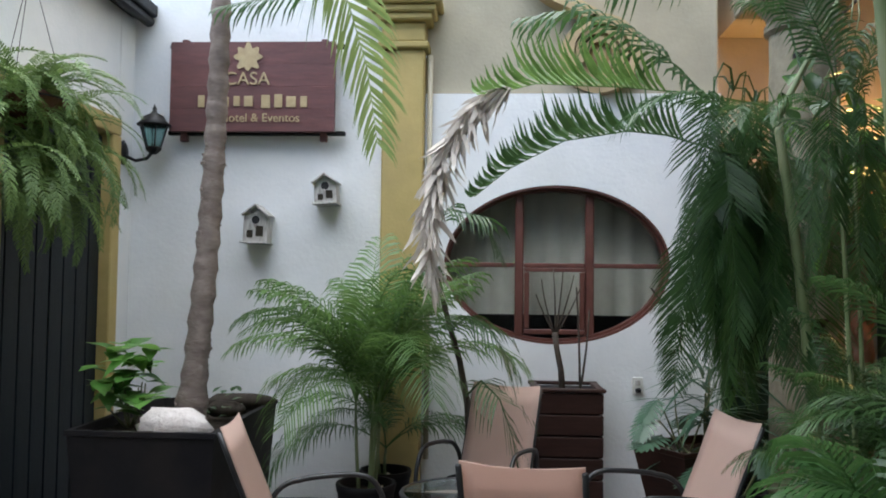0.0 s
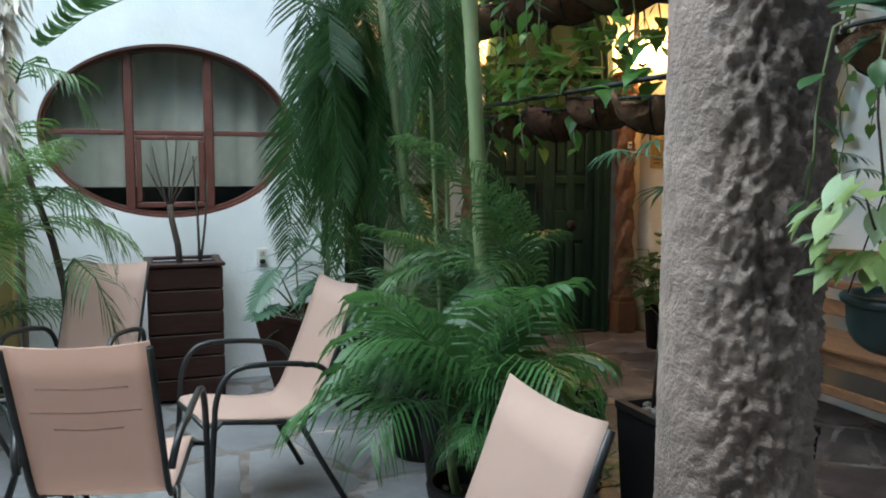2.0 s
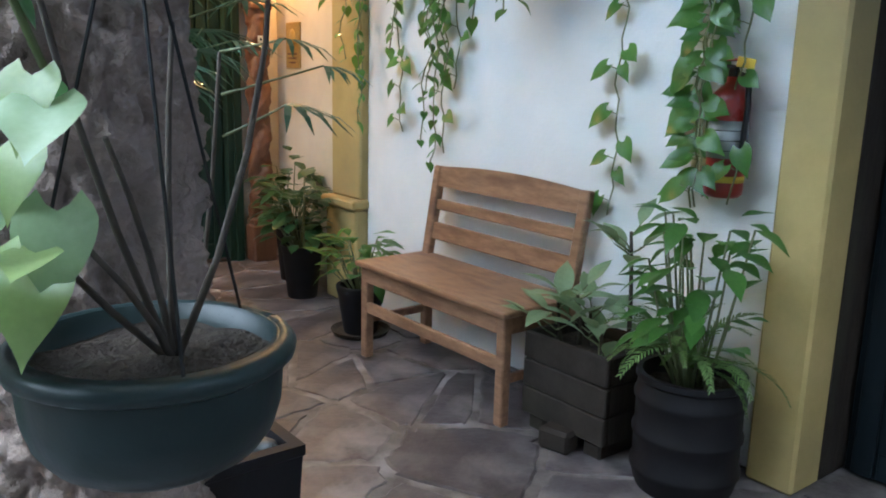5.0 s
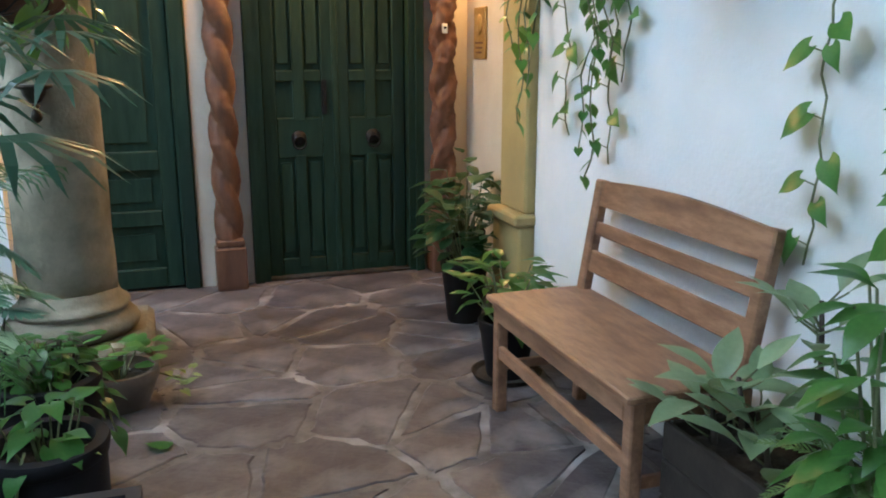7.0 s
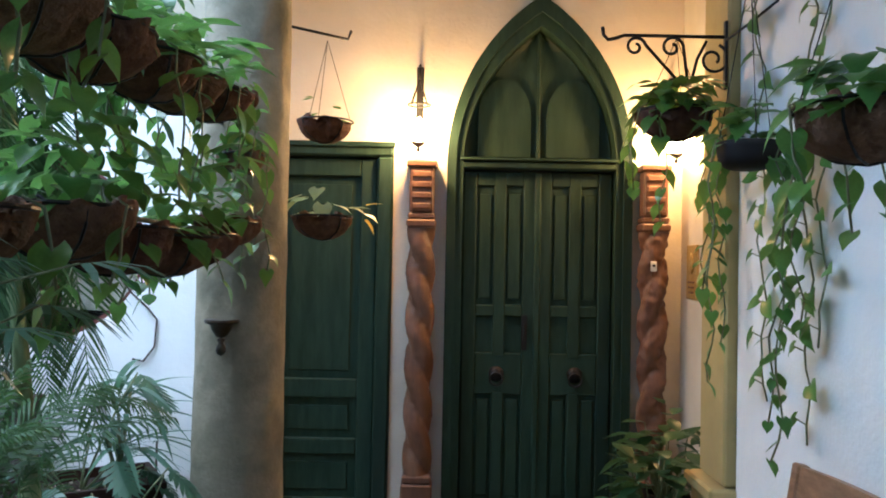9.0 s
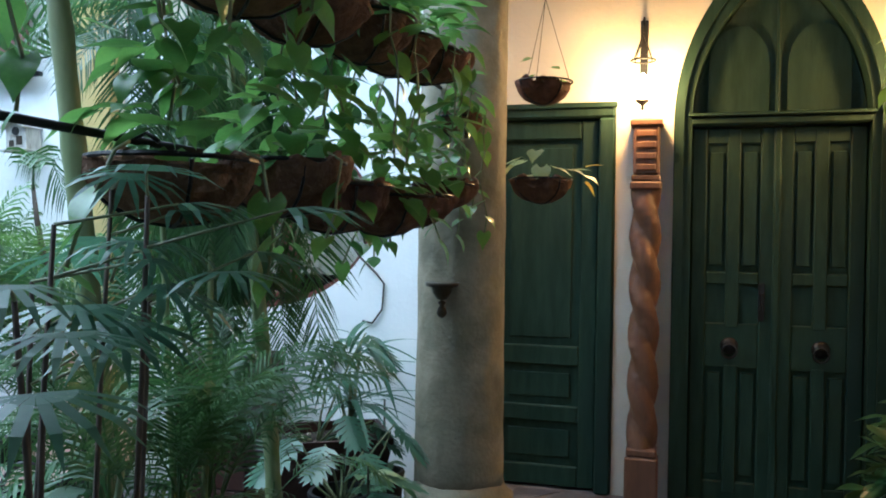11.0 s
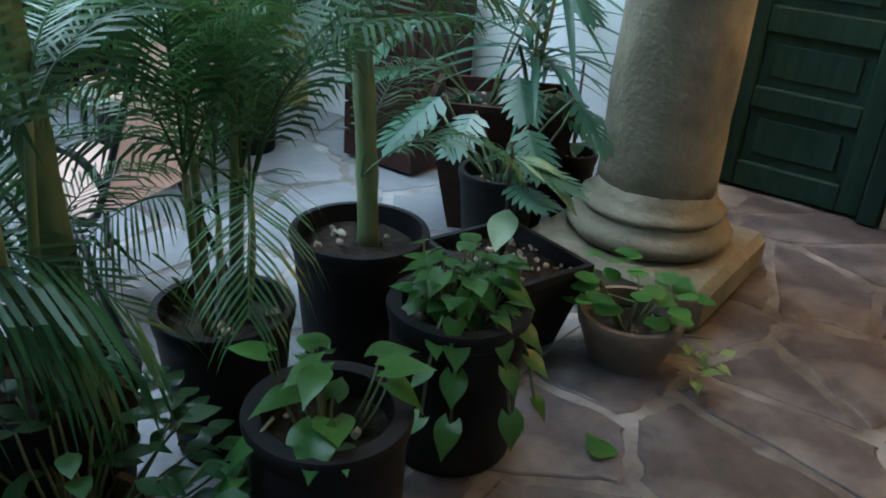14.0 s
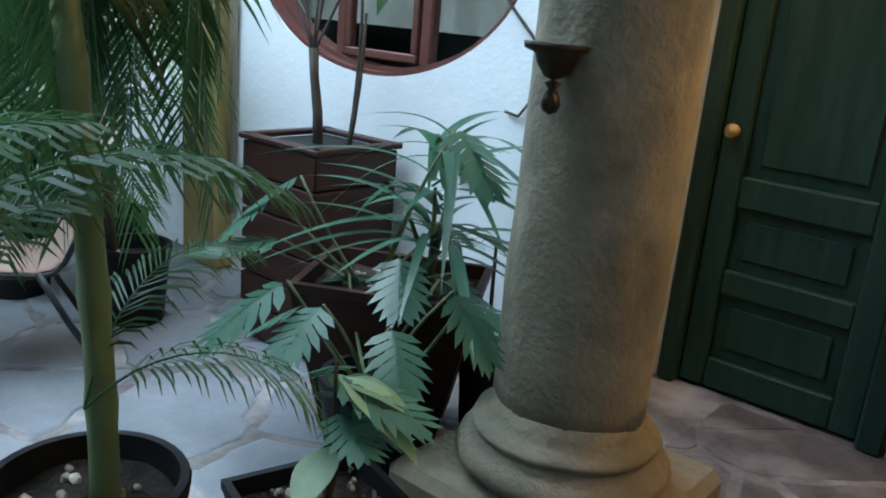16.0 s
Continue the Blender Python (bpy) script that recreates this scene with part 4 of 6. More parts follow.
F_MID = frond_set(1.15, ((86, 35), (78, 5), (68, -30), (50, -55)), 0.34, 30, 0.0165, LEAF_PALM, 0.65)
F_BRIGHT = frond_set(1.0, ((86, 40), (80, 12), (70, -22), (55, -50)), 0.32, 30, 0.0145, LEAF_BRIGHT, 0.65)
F_LUSH = frond_set(0.85, ((80, 15), (68, -25), (55, -50), (40, -60)), 0.38, 22, 0.023, LEAF_LUSH, 0.75)
F_BIG = frond_set(1.7, ((70, 5), (55, -30), (40, -60), (20, -70)), 0.42, 40, 0.024, LEAF_PALM, 0.7)
F_HANG = [frond_shape([(0, 0, 0), (0.05, 0, 0.1), (0.11, 0, 0.11), (0.15 + k, 0, 0.02), (0.17 + k, 0.02, -0.3), (0.16 + k, 0.03, -0.75), (0.15, k, -1.25)], 0.27, 48, 0.017, 0.2, 0.3, rr=random.Random(int(k * 999)), sides=s).mesh("frond", LEAF_PALM)
          for k, s in ((0.0, (-1, 1)), (0.03, (-1, 1, 1)), (-0.04, (-1, -1, 1)))]
F_FERN = frond_set(0.5, ((60, -40), (40, -60), (20, -75), (70, -10)), 0.06, 26, 0.014, LEAF_FERN, 0.2, start=0.05, rib=0.003)


def fronds(t, meshes, p, count, scale=(0.8, 1.1), tilt=10.0, turn=0.0, sweep=360.0):
    """Fronds round a crown at p."""
    for k in range(count):
        a = turn + sweep * (k + R.uniform(-0.3, 0.3)) / count
        s = R.uniform(*scale)
        m = Matrix.Translation(p) @ pose(0, 0, 0, R.uniform(-tilt, tilt), R.uniform(-tilt, tilt), a) @ Matrix.Diagonal((s, s, s, 1))
        part("frond", R.choice(meshes), None, t, m=m)


# ---- pots ----
def soil_disc(t, r, z, mat_=None, bits=0, m=None):
    s = Shape()
    n, rings = 20, 4
    vs = [(0, 0, z + 0.006)]
    for j in range(1, rings + 1):
        for k in range(n):
            a = 2 * math.pi * k / n
            vs.append((r * j / rings * math.cos(a), r * j / rings * math.sin(a), z + R.uniform(-0.006, 0.008)))
    fs = [(0, 1 + k, 1 + (k + 1) % n) for k in range(n)]
    for j in range(rings - 1):
        for k in range(n):
            a, b = 1 + j * n, 1 + (j + 1) * n
            fs.append((a + k, b + k, b + (k + 1) % n, a + (k + 1) % n))
    part("soil", s.add(vs, fs), SOIL, t, "", True)
    for _ in range(bits):
        a, q = R.uniform(0, 6.28), r * math.sqrt(R.random()) * 0.9
        part("chip", M_CHIP, None, t, m=pose(q * math.cos(a), q * math.sin(a), z + 0.01, R.uniform(0, 90), R.uniform(0, 90), R.uniform(0, 360)) @ Matrix.Diagonal((R.uniform(0.6, 1.6),) * 3 + (1,)))


def lump(r, seed, flat=(1, 1, 0.6), seg=10):
    s = Shape()
    vs, fs = [(0, 0, -r * flat[2])], []
    for i in range(1, 6):
        a = math.pi * i / 6 - math.pi / 2
        for k in range(seg):
            b = 2 * math.pi * k / seg
            v = Vector((math.cos(a) * math.cos(b), math.cos(a) * math.sin(b), math.sin(a)))
            q = 1 + 0.35 * noise.noise(v * 1.7 + Vector((seed, 0, 0)))
            vs.append((v.x * r * q * flat[0], v.y * r * q * flat[1], v.z * r * q * flat[2]))
    vs.append((0, 0, r * flat[2]))
    for k in range(seg):
        j = (k + 1) % seg
        fs.append((0, 1 + j, 1 + k))
        for i in range(4):
            fs.append((1 + i * seg + k, 1 + i * seg + j, 1 + (i + 1) * seg + j, 1 + (i + 1) * seg + k))
        fs.append((1 + 4 * seg + k, 1 + 4 * seg + j, len(vs) - 1))
    return s.add(vs, fs)


M_CHIP = lump(0.012, 3, (1, 0.7, 0.5), 6).mesh("chip", CHIP)
M_STUB = lump(0.012, 5, (1, 0.7, 0.5), 6).mesh("bark_stub", TRUNK)
M_PEBBLE = [lump(0.035, k, (1, 0.75, 0.55)).mesh("pebble", PEBBLE, True) for k in range(3)]


def round_pot(t, r, h, mat_=None, taper=0.78, bits=8, thick=0.014, label="black plastic pot"):
    b = r * taper
    prof = [(b * 0.96, 0.0), (b, 0.01), (r * 0.97, h - 0.05), (r, h - 0.045), (r + 0.006, h - 0.01), (r + 0.002, h), (r - thick, h), (r - thick - 0.004, h - 0.07)]
    part("pot", Shape().lathe(prof, 36), mat_ or BLACKPOT, t, label, "auto")
    soil_disc(t, r - thick - 0.004, h - 0.06, bits=bits)


def square_pot(t, w, d, h, mat_, taper=0.75, label="dark square planter", lip=0.02):
    """A flared, four-sided planter with thick walls."""
    s = Shape()

    def ring(k, z, inset=0.0):
        return [(sx * (w / 2 * k - inset), sy * (d / 2 * k - inset), z) for sx, sy in ((-1, -1), (1, -1), (1, 1), (-1, 1))]
    rows = [ring(taper, 0), ring(1 - 0.02, h - 0.03), ring(1, h - 0.025), ring(1, h), ring(1, h, lip), ring(0.97, h - 0.08, lip)]
    vs = [v for r_ in rows for v in r_]
    fs = [(3, 2, 1, 0)]
    for i in range(len(rows) - 1):
        for k in range(4):
            fs.append((i * 4 + k, i * 4 + (k + 1) % 4, (i + 1) * 4 + (k + 1) % 4, (i + 1) * 4 + k))
    part("planter_body", s.add(vs, fs), mat_, t, label)
    n = 8
    g = [((i / n - 0.5) * (w - 2 * lip) * 0.99, (j / n - 0.5) * (d - 2 * lip) * 0.99, h - 0.05 + R.uniform(-0.008, 0.01)) for j in range(n + 1) for i in range(n + 1)]
    part("soil", Shape().add(g, [(j * (n + 1) + i, j * (n + 1) + i + 1, (j + 1) * (n + 1) + i + 1, (j + 1) * (n + 1) + i) for j in range(n) for i in range(n)]), SOIL, t, "", True)


def stems(t, p, tops, r=0.008, mat_=None, name="stem", bend=0.05):
    for q in tops:
        mid = (Vector(p) + Vector(q)) / 2 + Vector((R.uniform(-bend, bend), R.uniform(-bend, bend), 0))
        a, c = Vector(p), Vector(q)
        pts = [a * (1 - u) ** 2 + mid * 2 * u * (1 - u) + c * u * u for u in (0, 0.25, 0.5, 0.75, 1)]
        part(name, Shape().tube(pts, [r, r * 0.9, r * 0.8, r * 0.7, r * 0.6], 6), mat_ or VINE, t, "", True)


def cane(t, a, b, r, label="green ringed palm cane"):
    """A ringed cane between two points."""
    a, b = Vector(a), Vector(b)
    pts, rs = [], []
    n = 36
    for i in range(n + 1):
        u = i / n
        pts.append(a.lerp(b, u) + Vector((0.02 * math.sin(u * 3), 0.02 * math.sin(u * 4 + 1), 0)))
        rs.append(r * (1 - 0.3 * u) * (1.14 if i % 4 == 0 else 1.0))
    part("cane", Shape().tube(pts, rs, 12), CANE, t, label, True)


# ---- courtyard furniture ----
def sling_chair():
    t = thing("patio_chair", "tan sling fabric patio chair with black tubular arms", "chair", group="chairs round the glass table")
    prof = [(-0.26, 0.405), (-0.245, 0.425), (-0.2, 0.43), (-0.1, 0.415), (0.02, 0.395), (0.12, 0.385), (0.175, 0.395), (0.21, 0.43), (0.245, 0.5), (0.285, 0.6), (0.33, 0.71), (0.375, 0.82), (0.42, 0.93)]
    hw = 0.205
    xs = (-hw, -hw * 0.75, -hw * 0.4, 0, hw * 0.4, hw * 0.75, hw)
    nx, np_ = len(xs), len(prof)
    loop = [(x, 0) for x in xs] + [(x, 1) for x in reversed(xs)]
    vs = [(x, y, z + 0.004 - 0.012 * (1 - (x / hw) ** 2) - 0.006 * lower + 0.004 * math.sin(y * 40 + x * 9)) for y, z in prof for x, lower in loop]
    nl = len(loop)
    fs = [(i * nl + k, i * nl + (k + 1) % nl, (i + 1) * nl + (k + 1) % nl, (i + 1) * nl + k) for i in range(np_ - 1) for k in range(nl)]
    fs += [tuple(reversed(range(nl))), tuple((np_ - 1) * nl + k for k in range(nl))]
    s = Shape().add(vs, fs)
    part("sling", s, SLING, t, "tan woven sling seat and back", True)
    for x in (-hw - 0.008, hw + 0.008):
        part("side_rail", Shape().tube([(x - 0.008 * (1 if x > 0 else -1), y + 0.006, z - 0.014) for y, z in prof], 0.011, 8), CHAIRMETAL, t, "", True)
        sg = 1 if x > 0 else -1
        ax = x + sg * 0.045
        pts = [(ax, -0.27, 0.0), (ax, -0.25, 0.2), (ax, -0.235, 0.42)] + arc(9, lambda u: (ax, -0.232 + 0.11 * (1 - math.cos(u * math.pi / 2)), 0.45 + 0.19 * math.sin(u * math.pi / 2)))
        pts += arc(9, lambda u: (ax, -0.10 + 0.24 * u, 0.645 - 0.02 * u * u)) + arc(8, lambda u: (ax - sg * 0.03 * u, 0.15 + 0.13 * math.sin(u * math.pi / 2), 0.62 - 0.12 * (1 - math.cos(u * math.pi / 2))))
        part("arm", Shape().tube(pts, 0.0125, 8), CHAIRMETAL, t, "curved black tubular arm and front leg", True)
        part("leg", Shape().tube([(x, 0.13, 0.385), (x + sg * 0.02, 0.22, 0.2), (x + sg * 0.03, 0.33, 0.0)], 0.0125, 8), CHAIRMETAL, t, "", True)
        part("bracket", Shape().tube([(x, -0.19, 0.42), (ax, -0.235, 0.4)], 0.009, 6), CHAIRMETAL, t)
    for z, w in ((0.8, 0.13), (0.72, 0.16), (0.66, 0.1)):
        y = 0.33 + (z - 0.71) * 0.409 + 0.012
        part("seam", Shape().tube([(-w, y, z - 0.01), (0, y + 0.002, z - 0.016), (w, y, z - 0.01)], 0.0028, 5), SLING, t, "stitched fabric seam", True)
    part("crossbar", Shape().tube([(-hw, -0.255, 0.405), (hw, -0.255, 0.405)], 0.011, 8), CHAIRMETAL, t, "", True)
    part("crossbar", Shape().tube([(-hw, 0.08, 0.36), (hw, 0.08, 0.36)], 0.011, 8), CHAIRMETAL, t, "", True)
    return t


chair = sling_chair()
chair.matrix_basis = pose(0.205, 3.035, 0, 0, 0, 168)
for m in (pose(-0.03, 4.38, 0, 0, 0, -22), pose(0.72, 3.64, 0, 0, 0, -78), pose(-0.64, 3.40, 0, 0, 0, 97), pose(0.74, 1.66, 0, 0, 0, -86)):
    copy_thing(chair, m)


def glass_table():
    t = thing("glass_table", "small round glass patio table with dark metal legs", "table", pose(-0.1, 3.55, 0))
    part("tabletop", Shape().lathe([(0.0, 0.6), (0.245, 0.6), (0.25, 0.604), (0.25, 0.608), (0.0, 0.61)], 40), TABLEGLASS, t, "greenish glass top", "auto")
    part("rim", Shape().tube([(0.255 * math.cos(a * math.pi / 16), 0.255 * math.sin(a * math.pi / 16), 0.602) for a in range(33)], 0.011, 8), CHAIRMETAL, t, "", True)
    for k in range(4):
        a = radians(45 + 90 * k)
        part("leg", Shape().tube([(0.24 * math.cos(a), 0.24 * math.sin(a), 0.59), (0.1 * math.cos(a), 0.1 * math.sin(a), 0.3), (0.24 * math.cos(a), 0.24 * math.sin(a), 0.0)], 0.011, 8), CHAIRMETAL, t, "", True)


glass_table()


# ---- courtyard wall things ----
def words(text, size, m, mat_, parent, name="letter"):
    c = bpy.data.curves.new(name, "FONT")
    c.body, c.size, c.extrude, c.align_x, c.align_y = text, size, 0.004, "CENTER", "CENTER"
    c.materials.append(mat_)
    tmp = new(name + "_curve", c)
    dg = bpy.context.evaluated_depsgraph_get()
    me = bpy.data.meshes.new_from_object(tmp.evaluated_get(dg))
    bpy.data.objects.remove(tmp)
    bm = bmesh.new()
    bm.from_mesh(me)
    bmesh.ops.remove_doubles(bm, verts=bm.verts, dist=0.00005)
    left = set(bm.verts)
    while left:
        todo, piece = [left.pop()], []
        while todo:
            v = todo.pop()
            piece.append(v)
            for e in v.link_edges:
                w = e.other_vert(v)
                if w in left:
                    left.discard(w)
                    todo.append(w)
        index = {v: i for i, v in enumerate(piece)}
        faces = {f for v in piece for f in v.link_faces}
        one = Shape().add([tuple(v.co) for v in piece], [tuple(index[v] for v in f.verts) for f in sorted(faces, key=lambda f: f.index)])
        part(name, one, mat_, parent, "gold raised letter", m=m)
    bm.free()


def house_sign():
    t = thing("hanging_sign", "dark red-brown wooden house sign with gold lettering", "sign", pose(-1.652, YW - 0.11, 2.88))
    for k in range(4):
        part("board", Shape().box((0, 0, -0.239 + 0.159 * k), (1.17, 0.045, 0.1588), None, 0.0012), SIGNWOOD, t)
    for x in (-0.5, 0.5):
        part("batten", Shape().box((x, 0.05, -0.015), (0.05, 0.05, 0.73), None, 0.006), SIGNWOOD, t)
    for z in (-0.32, 0.3):
        part("rail", Shape().box((0.02, 0.05, z), (1.27, 0.04, 0.03), None, 0.005), IRON, t)
    face = pose(0, -0.024, 0, 90)
    petals = []
    for k in range(64):
        a = 2 * math.pi * k / 64
        r = 0.088 + 0.016 * math.cos(8 * a) + 0.006 * math.sin(5 * a)
        petals.append((-0.03 + r * math.cos(a), 0.205 + r * math.sin(a)))
    part("emblem", Shape().prism(petals, pose(0, -0.024, 0, 90), 0.008), GOLD, t, "gold flower-like emblem")
    words("CASA", 0.13, pose(-0.035, -0.027, 0.05, 90), GOLD, t)
    for x, z, w, h in ((-0.19, -0.105, 0.42, 0.1), (0.235, -0.105, 0.36, 0.1)):
        n = max(3, int(w / 0.075))
        for k in range(n):
            cx = x - w / 2 + (k + 0.5) * w / n
            s = Shape().box((cx, -0.026, z + R.uniform(-0.006, 0.006)), (w / n * R.uniform(0.5, 0.8), 0.01, h * R.uniform(0.7, 0.95)), None, 0.004)
            part("letter_bar", s, GOLD, t, "gold raised letter shape")
    words("Hotel & Eventos", 0.085, pose(0.06, -0.027, -0.225, 90), GOLD, t)


house_sign()


def birdhouse(x, z, w, h, tilt):
    t = thing("birdhouse", "weathered grey wooden birdhouse with a round hole", "birdhouse", pose(x, YW - 0.075, z, 0, tilt, 0), "birdhouses on the white wall")
    d = 0.13
    front = [(-w / 2, -h / 2), (w / 2, -h / 2), (w / 2, h * 0.18), (0, h * 0.45), (-w / 2, h * 0.18)]
    part("body", Shape().prism(front, pose(0, d / 2, 0, 90), d), GREYWOOD, t)
    for sg in (-1, 1):
        a = math.atan2(h * 0.27, w / 2)
        part("roof", Shape().box((0, 0, 0), (w * 0.72, d + 0.06, 0.014), pose(sg * w * 0.27, -0.012, h * 0.335, 0, math.degrees(a) * sg, 0), 0.003), GREYWOOD, t)
    # no hole is cut: a near-black disc paints the shade inside it
    part("hole_shade", Shape().lathe([(0.028, 0), (0.028, 0.004)], 16, pose(0, -d / 2 - 0.0005, h * 0.08, 90)), SHADE_BLACK, t, "near-black disc painted as the shade in the round hole")
    part("perch", Shape().tube([(0, -d / 2, -h * 0.08), (0, -d / 2 - 0.05, -h * 0.08)], 0.006, 6), GREYWOOD, t)
    part("ledge", Shape().box((0, -0.02, -h / 2 - 0.008), (w * 1.1, d + 0.07, 0.014), None, 0.003), GREYWOOD, t)
    for dx, dz, sw, sh in ((w * 0.18, -h * 0.22, w * 0.3, h * 0.28), (-w * 0.22, -h * 0.3, w * 0.25, h * 0.2)):
        part("stain", Shape().box((dx, -d / 2 - 0.003, dz), (sw, 0.004, sh), None, 0.002), OLDWOOD, t, "dark painted mark")


birdhouse(-1.603, 1.92, 0.17, 0.26, 2)
birdhouse(-1.12, 2.165, 0.155, 0.2, -3)


def courtyard_lantern():
    t = thing("wall_lantern", "unlit black iron wall lantern with bluish glass", "lamp", pose(XL, 5.52, 2.42))
    part("back_plate", Shape().lathe([(0.055, 0.0), (0.06, 0.012), (0.04, 0.03), (0, 0.034)], 20, pose(0, 0, -0.02, 0, 90, 0) @ Matrix.Diagonal((1.5, 1, 1, 1))), IRON, t, "", True)
    part("arm", Shape().tube([(0.02, 0, -0.04), (0.1, 0, -0.075), (0.18, 0, -0.06), (0.22, 0, -0.01)], 0.012, 8), IRON, t, "", True)
    part("cup", Shape().lathe([(0.02, -0.03), (0.055, 0.0), (0.06, 0.015), (0.05, 0.02)], 8, pose(0.225, 0, 0)), IRON, t)
    part("glass", Shape().lathe([(0.05, 0.02), (0.095, 0.17), (0.088, 0.172), (0.045, 0.025)], 6, pose(0.225, 0, 0)), LAMPGLASS, t, "bluish glass panes")
    for k in range(6):
        a = radians(60 * k)
        part("rib", Shape().tube([(0.225 + 0.052 * math.cos(a), 0.052 * math.sin(a), 0.02), (0.225 + 0.098 * math.cos(a), 0.098 * math.sin(a), 0.172)], 0.006, 5), IRON, t)
    part("roof", Shape().lathe([(0.115, 0.168), (0.118, 0.178), (0.085, 0.205), (0.07, 0.235), (0.03, 0.255), (0.012, 0.275), (0.016, 0.29), (0.005, 0.31), (0.0, 0.33)], 12, pose(0.225, 0, 0)), IRON, t, "", True)


courtyard_lantern()


def outlet(x, z):
    t = thing("wall_socket", "small white plastic wall socket with hanging cable", "socket", pose(x, YW, z))
    part("plate", Shape().box((0, -0.008, 0), (0.07, 0.014, 0.115), None, 0.004), PLASTIC, t)
    part("socket_face", Shape().box((0, -0.017, 0.02), (0.035, 0.006, 0.035), None, 0.002), GREYWOOD, t)
    part("plug", Shape().box((0, -0.03, -0.03), (0.035, 0.035, 0.03), None, 0.005), IRON, t, "black plug")


outlet(1.05, 0.827)
solid("cable", Shape().tube([(1.14, YW - 0.01, 1.5), (1.2, YW - 0.012, 1.42), (1.30, YW - 0.012, 1.33), (1.35, YW - 0.012, 1.27), (1.34, YW - 0.012, 1.12), (1.28, YW - 0.012, 1.04), (1.22, YW - 0.012, 1.05)], 0.006, 6),
      TWIG, "thin dark cable looped on the white wall", "cable", True)


# ---- potted plants of the courtyard ----
def palm_planter():
    t = thing("planter_palm", "ringed palm trunk in a black rectangular planter with a white rock", "plant", pose(-1.70, 4.56, 0))
    square_pot(t, 0.76, 1.22, 0.76, BLACKPOT, 0.86, "black rectangular planter", 0.03)
    pts, rs = [], []
    n = 80
    for i in range(n + 1):
        u = i / n
        pts.append((0.085 + 0.165 * u + 0.03 * math.sin(u * 5), -0.16 + 0.1 * u, 0.7 + 3.9 * u))
        rs.append((0.066 - 0.026 * u) * (1.16 if i % 3 == 0 else (1.05 if i % 3 == 1 else 0.95)) + (0.03 * (1 - u * 12) if u < 0.08 else 0))
    part("trunk", Shape().tube(pts, rs, 16), TRUNK, t, "grey-brown ringed trunk", True)
    rr = random.Random(4)
    for k in range(46):       # stubs and bits of old sheath on the lower trunk
        u = rr.uniform(0.03, 0.42)
        i = int(u * n)
        a = rr.uniform(0, 6.28)
        p = Vector(pts[i]) + Vector((math.cos(a), math.sin(a), 0)) * rs[i]
        part("bark_stub", M_STUB, None, t, m=pose(*p, rr.uniform(0, 90), rr.uniform(0, 90), 0))
    part("rock", lump(0.2, 8, (1.0, 0.55, 0.5), 18), ROCK, t, "white rough rock", True, pose(0.12, -0.47, 0.76))
    part("bark_piece", lump(0.17, 2, (1.3, 0.5, 0.3), 14), OLDWOOD, t, "brown bark piece", True, pose(0.2, 0.35, 0.78, 0, 0, 20))
    part("bark_piece", lump(0.09, 5, (1.3, 0.6, 0.5), 12), OLDWOOD, t, "brown bark piece", True, pose(0.22, 0.05, 0.78))
    for k in range(55):
        a = R.uniform(0, 6.28)
        p = Vector((-0.22 + R.uniform(-0.14, 0.12), -0.22 + R.uniform(-0.16, 0.14), 0.76 + R.uniform(0.05, 0.4)))
        leaf(t, M_BRIGHT if k % 3 else M_BROAD, p, (math.cos(a), math.sin(a), R.uniform(-0.3, 0.5)), R.uniform(0.13, 0.2))
    stems(t, (-0.22, -0.22, 0.7), [(-0.22 + R.uniform(-0.13, 0.13), -0.22 + R.uniform(-0.12, 0.12), R.uniform(0.85, 1.0)) for _ in range(9)], 0.006)
    for k in range(22):
        a = R.uniform(0, 6.28)
        leaf(t, M_DARK, Vector((0.1 + R.uniform(-0.12, 0.2), R.uniform(-0.1, 0.2), 0.74 + R.uniform(0, 0.15))), (math.cos(a), math.sin(a), R.uniform(0, 0.8)), R.uniform(0.05, 0.09))
    top = Vector(pts[-1])
    fronds(t, F_BIG, top, 6, (0.7, 0.9), 8)
    part("frond", frond_shape([(0.22, -0.75, 4.4), (0.55, -0.65, 4.0), (0.82, -0.5, 3.4), (0.97, -0.34, 2.95), (1.05, -0.24, 2.66), (1.10, -0.16, 2.27)], 0.34, 54, 0.034, 0.3, 0.5, forward=0.3), LEAF_LIME, t, "yellow-green hanging frond")
    part("frond", frond_shape([(0.24, -0.1, 4.3), (0.95, -0.25, 3.5), (0.77, -0.26, 3.12), (0.52, -0.26, 3.06), (0.25, -0.26, 3.0)], 0.26, 34, 0.02, 0.35, 0.9), LEAF_PALM, t)


palm_planter()


def potted(name, label, x, y, r, h, mat_=None, taper=0.78, bits=8, category="plant", group="", pot_label="black plastic pot", thick=0.016):
    t = thing(name, label, category, pose(x, y, 0), group)
    round_pot(t, r, h, mat_, taper, bits, thick, pot_label)
    return t


def areca(x, y, r, h, heads, count, meshes, canes=3, height=0.25, scale=(0.8, 1.1), label="areca palm with feathery fronds in a black pot", spread=0.08, pot=True):
    t = potted("areca_palm", label, x, y, r, h, group="potted palms of the courtyard")
    for k in range(heads):
        a = R.uniform(0, 6.28)
        q = Vector((spread * math.cos(a), spread * math.sin(a), h + height * R.uniform(0.5, 1.1)))
        stems(t, (q.x * 0.6, q.y * 0.6, h - 0.07), [tuple(q)], 0.013, CANE, "cane", 0.02)
        fronds(t, meshes, q, count, scale, 9, R.uniform(0, 360))
    return t


